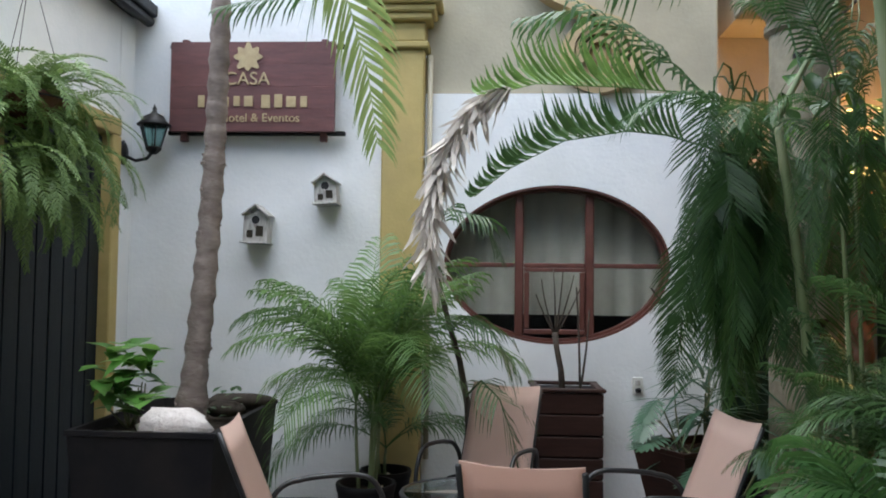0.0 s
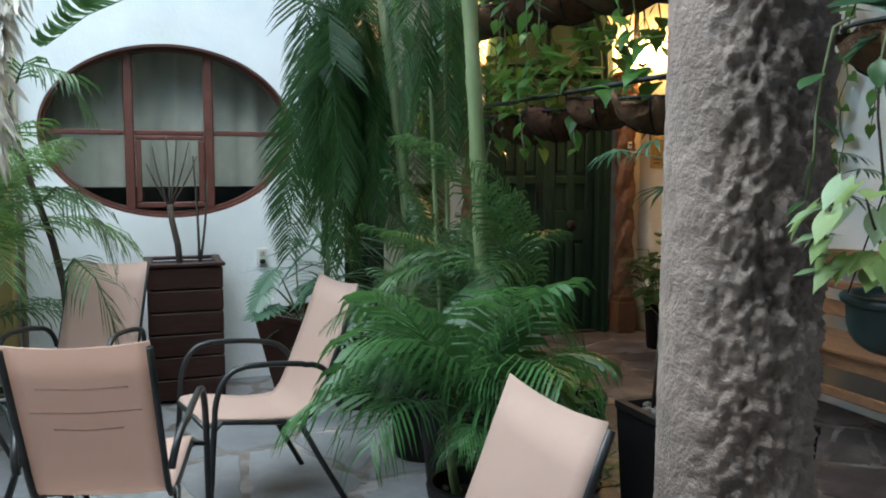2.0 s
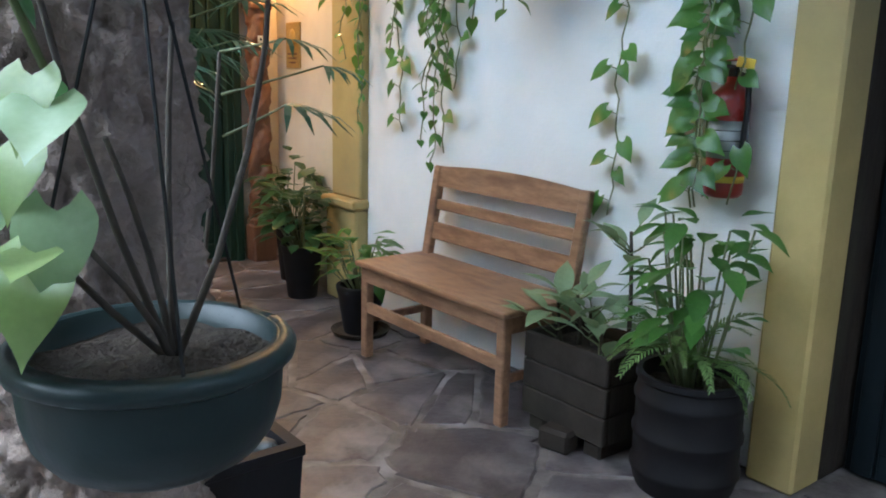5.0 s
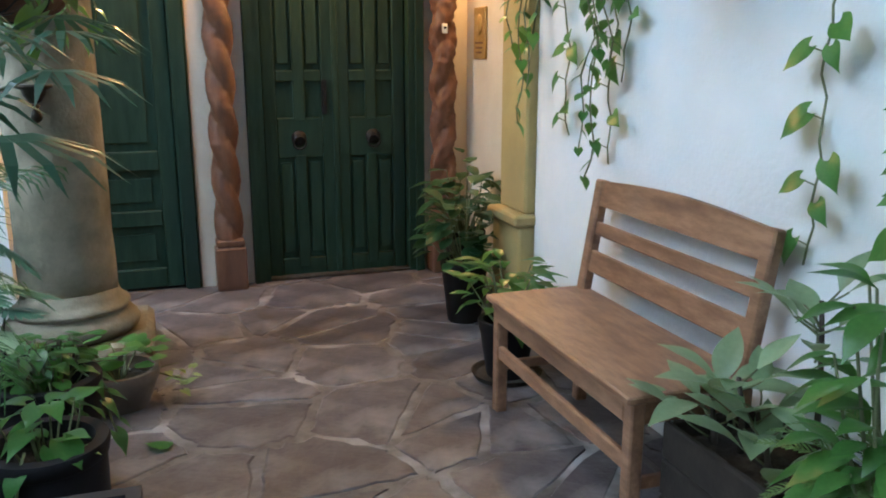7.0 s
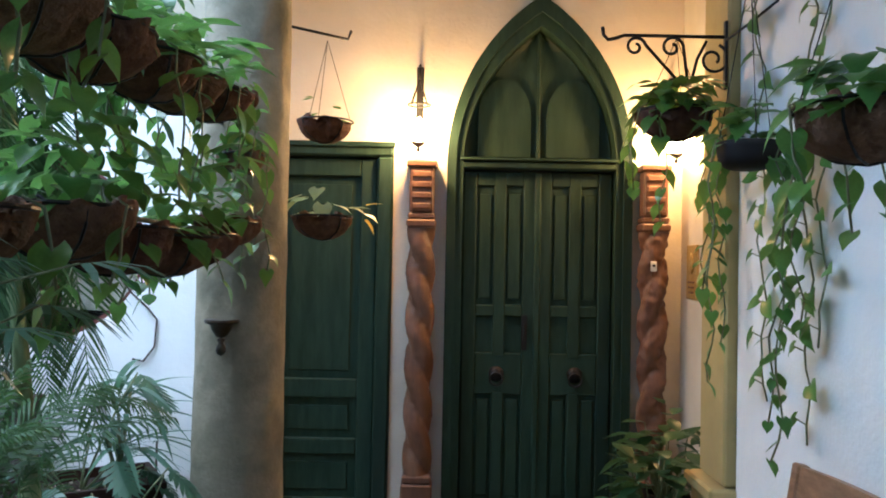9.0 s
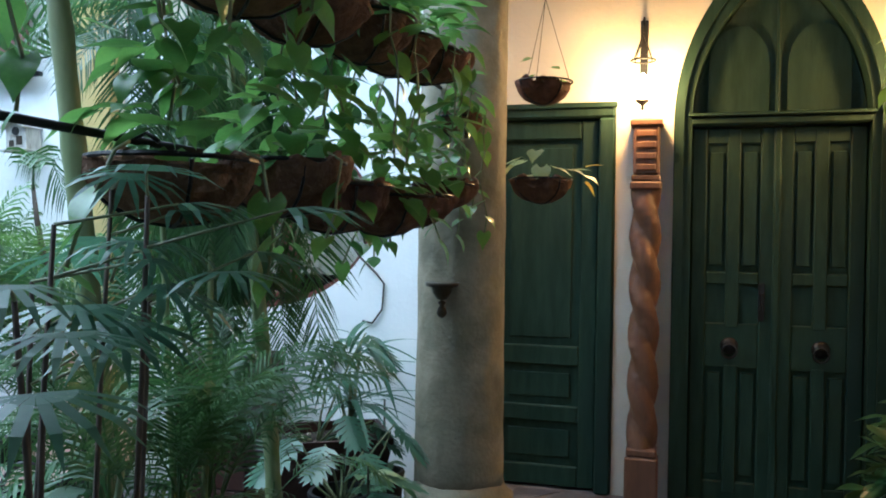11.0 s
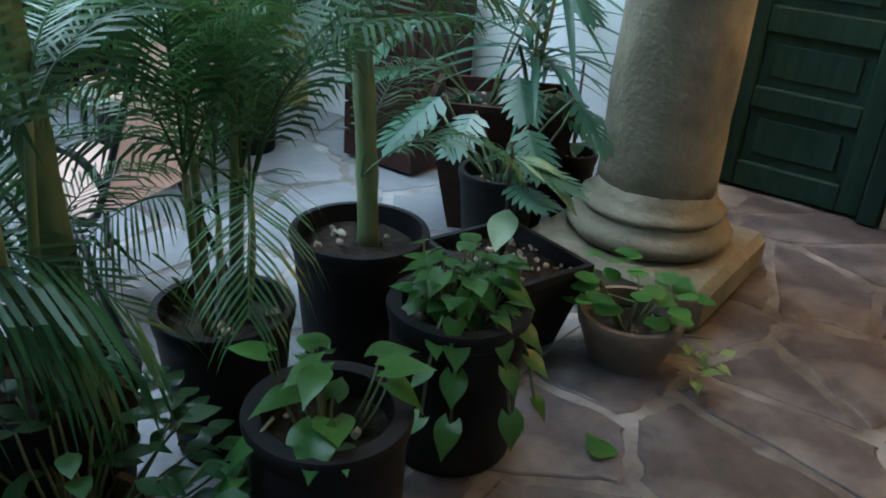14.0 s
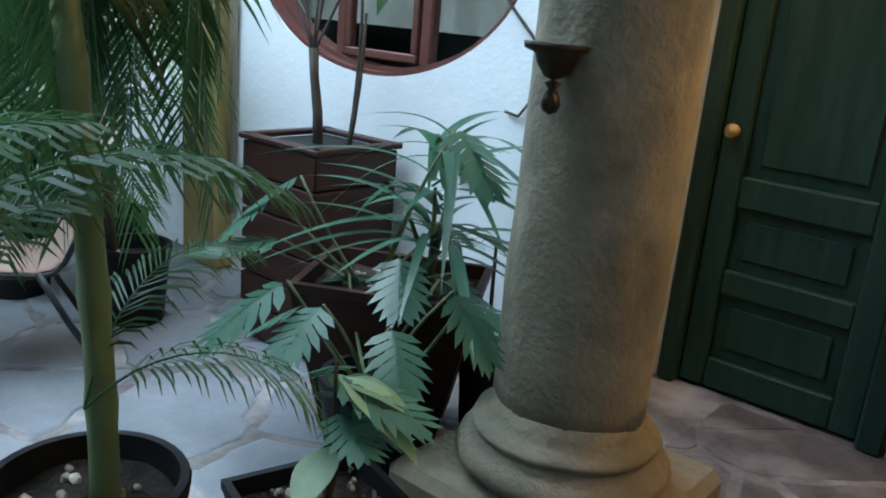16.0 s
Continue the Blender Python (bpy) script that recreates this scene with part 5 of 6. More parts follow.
areca(-0.68, 4.72, 0.17, 0.36, 5, 7, F_BRIGHT, height=0.7, scale=(0.75, 1.15), label="tall bright areca palm in a black pot by the pilaster")
areca(-0.62, 5.15, 0.16, 0.34, 2, 6, F_MID, height=0.25, scale=(0.6, 0.85))


def withered(pts, length, count, width):
    """A dead frond tip: a rib wrapped in short curled leaflets that hang every way."""
    s, rr = Shape(), random.Random(12)
    s.tube(pts, [0.008 - 0.001 * i for i in range(len(pts))], 5)
    for k in range(count):
        u = (k + rr.random()) / count * (len(pts) - 1)
        i = min(int(u), len(pts) - 2)
        p = pts[i].lerp(pts[i + 1], u - i)
        way = ((pts[i + 1] - pts[i]).normalized() * 0.9 + Vector((rr.uniform(-0.8, 0.8), rr.uniform(-0.8, 0.8), rr.uniform(-0.6, 0.3)))).normalized()
        ln = length * rr.uniform(0.45, 1.1)
        side = way.cross(Vector((rr.uniform(-1, 1), rr.uniform(-1, 1), 0.4))).normalized() * width * rr.uniform(0.5, 1.0)
        curl = way.cross(side).normalized() * ln * rr.uniform(-0.35, 0.35) + Vector((0, 0, -0.2 * ln))
        a, b, c = p + way * ln * 0.4 + curl * 0.25, p + way * ln * 0.75 + curl * 0.7, p + way * ln * 0.95 + curl * 1.2
        s.add([p - side * 0.4, p + side * 0.4, a + side, a - side, b + side * 0.7, b - side * 0.7, c], [(0, 1, 2, 3), (3, 2, 4, 5), (5, 4, 6)])
    return s


def arching_palm():
    """The tall palm at the gallery's edge: canes, crown, and the long fronds that arch over to the oval window."""
    t = potted("areca_palm", "tall areca palm with long fronds arching over the courtyard", 1.6, 3.89, 0.19, 0.45, bits=14, group="potted palms of the courtyard")
    o = Vector((1.6, 3.89, 0))
    tops = [(-0.22, 0.05, 2.3), (0.06, -0.05, 2.9), (-0.1, 0.12, 1.7)]
    cane(t, (0.0, 0.02, 0.38), tops[0], 0.03)
    stems(t, tops[0], [tops[1]], 0.018, CANE, "cane", 0.03)
    stems(t, (-0.16, 0.05, 1.7), [(-0.37, 0.18, 2.16), (-0.32, 0.28, 2.0)], 0.012, CANE, "cane", 0.05)
    for q in ((-0.42, 0.26, 2.06), (-0.37, 0.18, 2.16), (-0.32, 0.28, 2.0), (-0.28, 0.2, 2.18), (-0.36, 0.24, 2.5), (-0.26, 0.22, 2.42)):      # old fronds hang straight down in a dense curtain
        fronds(t, F_HANG, Vector(q), 5, (0.65, 1.05), 12, R.uniform(0, 40), 340)
    fronds(t, F_BIG, Vector((-0.3, 0.0, 2.2)), 3, (0.4, 0.55), 8, 210, 100)
    fronds(t, F_BIG, Vector(tops[1]), 5, (0.7, 0.95), 8, 190, 200)
    fronds(t, F_MID, Vector((0, 0, 0.6)), 2, (0.4, 0.5), 10, 60, 100)

    def along(pts, mat_, label="", **k):
        part("frond", frond_shape([Vector(p) - o for p in pts], **k), mat_, t, label)
    along([(1.5, 3.95, 2.2), (1.36, 4.05, 2.41), (1.04, 4.1, 2.48), (0.7, 4.1, 2.51), (0.25, 4.1, 2.53), (0.0, 4.1, 2.47)], LEAF_BRIGHT, length=0.27, pairs=36, width=0.026, start=0.45, droop=-0.75)
    dry = [(0.12, 4.1, 2.52), (-0.02, 4.1, 2.45), (-0.12, 4.1, 2.34), (-0.21, 4.1, 2.2), (-0.27, 4.1, 2.0), (-0.29, 4.1, 1.8), (-0.27, 4.1, 1.55)]
    part("frond", withered([Vector(p) - o for p in dry], 0.19, 420, 0.018), LEAF_DRY, t, "dry grey-white withered frond")
    along([(1.42, 3.92, 2.1), (1.11, 4.0, 2.18), (0.88, 4.0, 2.25), (0.69, 4.0, 2.27), (0.38, 4.0, 2.22), (0.11, 4.0, 2.08), (-0.06, 4.0, 1.94)], LEAF_PALM, length=0.22, pairs=42, width=0.024, start=0.3, droop=-0.95)
    along([(1.4, 3.95, 2.1), (1.2, 4.1, 2.35), (0.98, 4.2, 2.64), (0.75, 4.2, 2.82), (0.49, 4.2, 2.95), (0.2, 4.2, 2.9)], LEAF_PALM, length=0.32, pairs=30, width=0.024, start=0.3, droop=0.9)
    along([(1.5, 3.9, 2.5), (1.45, 4.05, 2.95), (1.3, 4.15, 3.2), (1.0, 4.2, 3.25), (0.7, 4.2, 3.1)], LEAF_PALM, length=0.36, pairs=30, width=0.024, start=0.3, droop=0.9)


arching_palm()


def cane_palm():
    t = potted("areca_palm", "clumped areca palm with one thick ringed cane", 1.55, 3.0, 0.18, 0.40, bits=16, group="potted palms of the courtyard")
    cane(t, (0.05, 0.04, 0.32), (-0.17, -0.02, 2.9), 0.034)
    fronds(t, F_MID, Vector((-0.17, -0.02, 2.9)), 7, (0.6, 0.95), 9, 60, 300)
    fronds(t, F_MID, Vector((-0.02, 0, 0.5)), 4, (0.42, 0.6), 10, 110, 170)
    stems(t, (0.05, -0.03, 0.33), [(0.1, 0.0, 0.95), (0.14, -0.1, 0.85)], 0.014, CANE, "cane", 0.03)
    fronds(t, F_MID, Vector((0.1, 0.0, 0.95)), 5, (0.5, 0.75), 12, 100, 170)
    fronds(t, F_MID, Vector((0.14, -0.1, 0.85)), 4, (0.45, 0.6), 12, 130, 130)


cane_palm()


behind = areca(1.59, 3.42, 0.165, 0.40, 4, 5, F_MID, height=0.35, scale=(0.45, 0.75))
for q in ((-0.14, -0.02, 2.3), (-0.02, 0.12, 2.2)):
    stems(behind, (q[0] * 0.3, q[1] * 0.3, 0.34), [q], 0.012, CANE, "cane", 0.03)
    fronds(behind, F_HANG, Vector(q), 3, (0.55, 0.75), 6, R.uniform(0, 60))
    fronds(behind, F_MID, Vector(q), 4, (0.5, 0.7), 8, R.uniform(0, 60))
areca(1.36, 2.68, 0.15, 0.34, 4, 6, F_LUSH, height=0.22, scale=(0.55, 0.85), label="low bushy areca palm with bright fronds")
areca(1.38, 2.40, 0.14, 0.32, 3, 4, F_LUSH, height=0.2, scale=(0.3, 0.42), label="low bushy areca palm with drooping fronds")


def leaning_palm():
    t = potted("leaning_palm", "slender leaning palm with drooping dark fronds in a black pot", -0.08, 4.95, 0.15, 0.34)
    pts = [(0.0, -0.1, 0.3), (-0.02, -0.1, 0.79), (-0.07, -0.1, 1.05), (-0.15, -0.1, 1.32), (-0.22, -0.1, 1.59), (-0.25, -0.1, 1.79)]
    part("trunk", Shape().tube(pts, [0.022, 0.02, 0.018, 0.016, 0.014, 0.01], 8), TWIG, t, "thin dark stem", True)
    for c in ([(-0.11, -0.12, 1.25), (-0.02, -0.3, 1.33), (0.1, -0.38, 1.27), (0.2, -0.4, 1.1), (0.23, -0.4, 0.98)], [(-0.03, -0.12, 0.85), (0.06, -0.45, 0.98), (0.16, -0.6, 0.9), (0.23, -0.62, 0.7), (0.27, -0.62, 0.48)],
              [(-0.25, -0.1, 1.75), (-0.15, -0.2, 1.95), (0.05, -0.3, 1.9), (0.15, -0.32, 1.7)], [(-0.2, -0.1, 1.5), (-0.32, -0.2, 1.58), (-0.42, -0.26, 1.4), (-0.46, -0.28, 1.15)]):
        part("frond", frond_shape(c, 0.22, 24, 0.018, 0.2, 0.8), LEAF_PALM, t)


leaning_palm()


def slat_planter():
    t = thing("slatted_planter", "tall dark red-brown slatted square planter with bare stems", "plant", pose(0.53, 5.42, 0, 0, 0, 0))
    w, h = 0.44, 0.84
    part("liner", Shape().box((0, 0, h / 2), (w - 0.05, w - 0.05, h - 0.02), None, 0.004), BLACKPOT, t)
    for k in range(6):
        z = 0.02 + k * 0.136
        for m in (pose(0, 0, 0), pose(0, 0, 0, 0, 0, 90), pose(0, 0, 0, 0, 0, 180), pose(0, 0, 0, 0, 0, 270)):
            part("slat", Shape().box((0, -w / 2 + 0.012, z + 0.063), (w - 0.002, 0.02, 0.126), m, 0.005), SLATWOOD, t)
    for m in (pose(0, 0, 0), pose(0, 0, 0, 0, 0, 90), pose(0, 0, 0, 0, 0, 180), pose(0, 0, 0, 0, 0, 270)):
        part("rim", Shape().box((0, -w / 2 + 0.015, h + 0.006), (w + 0.03, 0.05, 0.022), m, 0.005), SLATWOOD, t)
    part("stem", Shape().tube([(-0.02, 0, 0.8), (-0.03, 0, 0.95), (-0.06, 0, 1.1), (-0.07, 0, 1.2)], [0.022, 0.02, 0.018, 0.02], 8), TWIG, t, "knobbly bare stem", True)
    stems(t, (-0.07, 0, 1.18), [(-0.16, 0.02, 1.55), (-0.08, 0.05, 1.62), (-0.02, 0, 1.6), (0.05, -0.03, 1.58), (0.1, 0.03, 1.5), (-0.2, -0.02, 1.45)], 0.006, TWIG, "twig", 0.03)
    stems(t, (0.1, 0.05, 0.8), [(0.16, 0.05, 1.35), (0.08, 0.1, 1.5)], 0.009, TWIG, "twig", 0.03)


slat_planter()


def philodendron(x, y, r, h, count, size, reach, name="philodendron", label="philodendron with deeply cut blue-green leaves in a black pot", lift=0.5):
    t = potted(name, label, x, y, r, h, group="philodendrons of the courtyard")
    for k in range(count):
        a = 2 * math.pi * (k + R.uniform(-0.3, 0.3)) / count
        rr = reach * R.uniform(0.55, 1.1)
        q = Vector((rr * math.cos(a), rr * math.sin(a), h + lift * R.uniform(0.4, 1.1)))
        stems(t, (0.02 * math.cos(a), 0.02 * math.sin(a), h - 0.06), [tuple(q)], 0.007, VINE, "stalk", 0.06)
        leaf(t, M_SPLIT, q, (math.cos(a), math.sin(a), R.uniform(-0.9, -0.2)), size * R.uniform(0.75, 1.15))
    return t


philodendron(1.47, 4.81, 0.15, 0.35, 9, 0.25, 0.3, lift=0.36)


def flared_planter():
    t = thing("flared_planter", "dark wooden flared square planter with thin arching leaves", "plant", pose(1.28, 5.1, 0, 0, 0, 30))
    square_pot(t, 0.58, 0.46, 0.55, SLATWOOD, 0.62, "dark red-brown flared planter", 0.025)
    for k in range(12):
        leaf_p = Vector((R.uniform(-0.2, 0.2), R.uniform(-0.15, 0.15), 0.51))
        part("chip", M_CHIP, None, t, m=pose(*leaf_p))
    stems(t, (0.1, 0, 0.48), [(0.1, 0, 0.85), (0.16, 0.03, 1.0), (0.04, -0.05, 0.75)], 0.012, VINE, "stem", 0.02)
    for k in range(54):
        a = R.uniform(0, 6.28)
        p = Vector((0.1 + R.uniform(-0.03, 0.06), R.uniform(-0.04, 0.03), R.uniform(0.6, 1.02)))
        leaf(t, M_STRAP, p, (math.cos(a), math.sin(a), R.uniform(0.1, 1.0)), R.uniform(0.28, 0.5))
    for k in range(8):       # long-stalked cut leaves
        a = R.uniform(0, 6.28)
        q = Vector((-0.08 + R.uniform(0.15, 0.5) * math.cos(a), R.uniform(0.15, 0.4) * math.sin(a), R.uniform(0.6, 1.15)))
        stems(t, (-0.08 + 0.03 * math.cos(a), 0.03 * math.sin(a), 0.48), [tuple(q)], 0.007, VINE, "stalk", 0.05)
        leaf(t, M_SPLIT, q, (math.cos(a), math.sin(a), R.uniform(-0.8, 0.1)), R.uniform(0.2, 0.29))


flared_planter()


def stone_filled_pot():
    t = thing("low_planter", "low dark square planter topped with pumice and bark", "plant", pose(1.82, 4.33, 0, 0, 0, -17))
    square_pot(t, 0.40, 0.36, 0.30, BLACKPOT, 0.66, "dark low flared planter", 0.018)
    for k in range(85):
        s = R.uniform(0.35, 1.3)
        part("chip", M_CHIP, None, t, m=pose(R.uniform(-0.17, 0.17), R.uniform(-0.15, 0.15), 0.262, R.uniform(0, 90), R.uniform(0, 90), R.uniform(0, 360)) @ Matrix.Diagonal((s, s, s, 1)))
    stems(t, (-0.05, 0.02, 0.25), [(-0.06, 0.03, 0.62), (-0.02, 0.05, 0.5)], 0.007, TWIG, "stem", 0.02)
    for k in range(9):
        a = R.uniform(0, 6.28)
        leaf(t, M_SPLIT if k < 5 else M_PALE, Vector((-0.05, 0.03, R.uniform(0.38, 0.62))), (math.cos(a), math.sin(a), R.uniform(-0.5, 0.3)), R.uniform(0.16, 0.26))


stone_filled_pot()


def pothos_pot(x, y, r, h, count, trail, label, size):
    t = potted("pothos_pot", label, x, y, r, h, taper=0.92, bits=4, group="pothos pots of the gallery", thick=0.032)
    for k in range(count):
        a, q = R.uniform(0, 6.28), r * 0.75 * math.sqrt(R.random())
        p = Vector((q * math.cos(a), q * math.sin(a), h + R.uniform(-0.02, 0.13)))
        stems(t, (p.x * 0.5, p.y * 0.5, h - 0.06), [tuple(p)], 0.004, VINE, "stem", 0.02)
        leaf(t, M_POTHOS, p, (math.cos(a), math.sin(a), R.uniform(-0.5, 0.4)), R.uniform(0.8, 1.25) * size)
    for k in range(trail):
        a = R.uniform(-2.4, 0.6)
        pts = [Vector(((r * 0.7 + 0.1 * u) * math.cos(a), (r * 0.7 + 0.1 * u) * math.sin(a), h + 0.02 - 0.22 * u * u)) for u in (0, 0.4, 0.7, 1.0)]
        part("stem", Shape().tube(pts, 0.004, 6), VINE, t, "", True)
        for p in pts[1:]:
            leaf(t, M_POTHOS, p, (math.cos(a + R.uniform(-1, 1)), math.sin(a), -0.6), R.uniform(0.06, 0.09))


pothos_pot(2.01, 3.80, 0.175, 0.42, 75, 4, "tall black pot overflowing with small pothos leaves", 0.062)
pothos_pot(2.08, 3.27, 0.16, 0.43, 15, 1, "tall black pot with a young pothos", 0.085)


def shrub_pot(x, y, r, h, count, meshes, size, height, label, mat_=None, pot_label="black plastic pot", name="leafy_plant", spread=0.2):
    t = potted(name, label, x, y, r, h, mat_, 0.72, 5, pot_label=pot_label)
    for k in range(count):
        a, q = R.uniform(0, 6.28), spread * math.sqrt(R.random())
        p = Vector((q * math.cos(a), q * math.sin(a), h + height * R.uniform(0.1, 1.0) * (1 - 0.5 * q / spread)))
        if k % 3 == 0:
            stems(t, (p.x * 0.2, p.y * 0.2, h - 0.06), [tuple(p)], 0.005, VINE, "stem", 0.03)
        leaf(t, meshes, p, (math.cos(a), math.sin(a), R.uniform(-0.4, 0.7)), size * R.uniform(0.7, 1.2))
    return t


shrub_pot(1.76, 2.92, 0.14, 0.2, 190, M_DARK, 0.068, 0.28, "low leafy shrub in a pale-rimmed plastic pot", CLAY, "pale rimmed pot", spread=0.3)
bowl = shrub_pot(2.19, 4.49, 0.16, 0.17, 34, M_ROUND, 0.075, 0.2, "clay bowl of round-leaved plants by the column", CLAY, "old clay bowl", spread=0.19)
stems(bowl, (0.12, -0.02, 0.15), [(0.27, -0.04, 0.1), (0.3, 0.02, 0.06), (0.24, 0.06, 0.14)], 0.003, VINE, "stem", 0.02)
for k in range(11):
    leaf(bowl, M_LIME, Vector((R.uniform(0.18, 0.31), R.uniform(-0.07, 0.08), R.uniform(0.05, 0.15))), (R.uniform(0.2, 1), R.uniform(-1, 1), R.uniform(-0.6, 0.3)), R.uniform(0.035, 0.06))
tp = potted("twig_pot", "small dark pot with a single bare cutting", 1.49, 5.36, 0.1, 0.3, bits=24)
stems(tp, (0.0, 0, 0.24), [(0.0, -0.02, 0.68)], 0.009, TWIG, "cutting", 0.02)
for d in ((1, 0.2, 0.6), (-1, -0.3, 0.5), (0.2, -1, 0.7)):
    leaf(tp, M_STRAP, Vector((0, -0.02, 0.67)), d, 0.13)
for d in ((1, 0, 0.2), (0.3, -1, 0)):
    leaf(tp, M_DARK, Vector((0.02, 0, 0.34)), d, 0.1)


def fallen_leaf(x, y, a):
    solid("fallen_leaf", leaf_mesh("fallen_leaf", HEART, LEAF_POTHOS, 0.1, 0.05), None, "single green leaf fallen on the stone floor", "leaf", m=pose(x, y, 0.012, 4, 6, a) @ Matrix.Diagonal((0.11, 0.11, 0.11, 1)))


fallen_leaf(2.38, 4.0, 60)


def fan_leaf():
    """A fan of narrow blades, 1 long."""
    s = Shape()
    for k in range(9):
        a = radians(-80 + 20 * k)
        d, sd = Vector((math.sin(a), math.cos(a), 0)), Vector((math.cos(a), -math.sin(a), 0)) * 0.05
        dz = Vector((0, 0, -1))
        s.add([(0, 0, 0), d * 0.3 + sd, d * 0.3 - sd, d * 0.7 + sd * 0.9 + dz * 0.1, d * 0.7 - sd * 0.9 + dz * 0.1, d + dz * 0.3], [(0, 1, 2), (2, 1, 3, 4), (4, 3, 5)])
    return s.mesh("leaf", LEAF_GREY)


M_FAN = [fan_leaf()]


def pebble_planter():
    t = thing("pebble_planter", "tall dark square planter with grey pebbles and slender lady palm stems", "plant", pose(2.125, 2.36, 0))
    square_pot(t, 0.46, 0.5, 0.60, BLACKPOT, 0.86, "dark square planter", 0.03)
    for k in range(70):
        s = R.uniform(0.5, 1.1)
        part("pebble", R.choice(M_PEBBLE), None, t, m=pose(R.uniform(-0.18, 0.18), R.uniform(-0.2, 0.2), 0.565 + R.uniform(0, 0.02), R.uniform(-20, 20), R.uniform(-20, 20), R.uniform(0, 360)) @ Matrix.Diagonal((s, s, s, 1)))
    for k in range(7):
        x, y = R.uniform(-0.16, 0.03), R.uniform(-0.12, 0.14)
        top = Vector((x + R.uniform(-0.02, 0.09), y * 1.4 + R.uniform(-0.1, 0.12), R.uniform(1.42, 1.62)))
        stems(t, (x, y, 0.53), [tuple(top)], 0.0062, TWIG, "stem", 0.04)
        for j in range(3):
            a = R.uniform(-1.3, 1.3) if j else R.uniform(0, 6.28)
            q = top + Vector((0, 0, -0.06 * j)) + Vector((math.cos(a), math.sin(a), 0.2)) * R.uniform(0.1, 0.22)
            stems(t, tuple(top + Vector((0, 0, -0.08 * j))), [tuple(q)], 0.003, VINE, "stalk", 0.01)
            leaf(t, M_FAN, q, (math.cos(a), math.sin(a), R.uniform(-0.5, 0.2)), R.uniform(0.1, 0.15))


pebble_planter()


# ---- things along the bench wall ----
def wooden_box_planter():
    t = thing("wooden_planter", "weathered dark wooden box planter with pale dieffenbachia", "plant", pose(3.93, 2.64, 0))
    w, d, h = 0.34, 0.44, 0.42
    for k in range(3):
        z = 0.07 + 0.118 * k
        for a, b in (((-w / 2, -d / 2, z), (-w / 2 + 0.025, d / 2, z + 0.113)), ((w / 2 - 0.025, -d / 2, z), (w / 2, d / 2, z + 0.113)),
                     ((-w / 2 + 0.027, -d / 2 + 0.003, z), (w / 2 - 0.027, -d / 2 + 0.026, z + 0.113)), ((-w / 2 + 0.027, d / 2 - 0.026, z), (w / 2 - 0.027, d / 2 - 0.003, z + 0.113))):
            part("board", Shape().span(a, b, 0.006), OLDWOOD, t)
    part("soil", Shape().span((-w / 2 + 0.03, -d / 2 + 0.03, 0.08), (w / 2 - 0.03, d / 2 - 0.03, 0.38), 0.02), SOIL, t)
    for y in (-0.15, 0.15):
        part("foot", Shape().box((0, y, 0.034), (w - 0.04, 0.09, 0.066), None, 0.01), OLDWOOD, t)
    for (x, y, top, n, ln) in ((-0.06, 0.12, 0.54, 9, 0.2), (0.0, 0.0, 0.52, 8, 0.18), (0.05, -0.13, 0.86, 8, 0.17), (-0.03, 0.05, 0.6, 6, 0.17), (-0.05, -0.1, 0.5, 7, 0.17)):
        q = Vector((x - 0.02, y + 0.01, top))
        stems(t, (x, y, 0.36), [tuple(q)], 0.011, TWIG, "stem", 0.03)
        for k in range(n):
            a = 2 * math.pi * (k + R.uniform(-0.3, 0.3)) / n
            p = q + Vector((0, 0, -R.uniform(0, 0.16)))
            e = p + Vector((math.cos(a) * 0.06, math.sin(a) * 0.06, 0.04))
            e.x = min(e.x, 0.2)
            stems(t, tuple(p), [tuple(e)], 0.004, VINE, "stalk", 0.01)
            leaf(t, M_PALE, e, (math.cos(a) - 0.25, math.sin(a), R.uniform(0.1, 1.6)), ln * R.uniform(0.75, 1.15))


wooden_box_planter()
solid("wooden_block", Shape().box((0, 0, 0.045), (0.09, 0.14, 0.09), None, 0.014), OLDWOOD, "small dark weathered wooden block by the planter", "block", m=pose(3.735, 2.62, 0, 0, 0, 12))


def barrel_pot():
    t = thing("barrel_pot", "dark ribbed barrel pot with broad leaves and ferns", "plant", pose(3.90, 2.16, 0))
    r, h = 0.185, 0.43
    prof = [(r * 0.9, 0.0), (r * 0.95, 0.02)]
    for k in range(3):
        z = 0.06 + 0.13 * k
        prof += [(r, z), (r + 0.008, z + 0.015), (r + 0.008, z + 0.03), (r, z + 0.045)]
    prof += [(r * 0.98, h - 0.03), (r + 0.006, h - 0.02), (r + 0.004, h), (r - 0.015, h), (r - 0.02, h - 0.07)]
    part("pot", Shape().lathe(prof, 40), BLACKPOT, t, "dark ribbed barrel", "auto")
    soil_disc(t, r - 0.022, h - 0.06)
    for k in range(75):
        a = R.uniform(0, 6.28)
        q = 0.17 * math.sqrt(R.random())
        p = Vector((q * math.cos(a) - 0.02, q * math.sin(a), h + R.uniform(0.12, 0.55)))
        if k % 3 == 0:
            stems(t, (p.x * 0.3, p.y * 0.3, h - 0.07), [tuple(p)], 0.006, VINE, "stem", 0.03)
        leaf(t, M_BROAD, p, (math.cos(a) - 0.3, math.sin(a), R.uniform(-0.4, 0.7)), R.uniform(0.09, 0.15))
    fronds(t, F_FERN, Vector((-0.03, 0, h + 0.02)), 16, (0.55, 0.8), 12)
    fronds(t, F_FERN, Vector((-0.03, 0, h + 0.06)), 16, (0.4, 0.7), 14, 10)


barrel_pot()


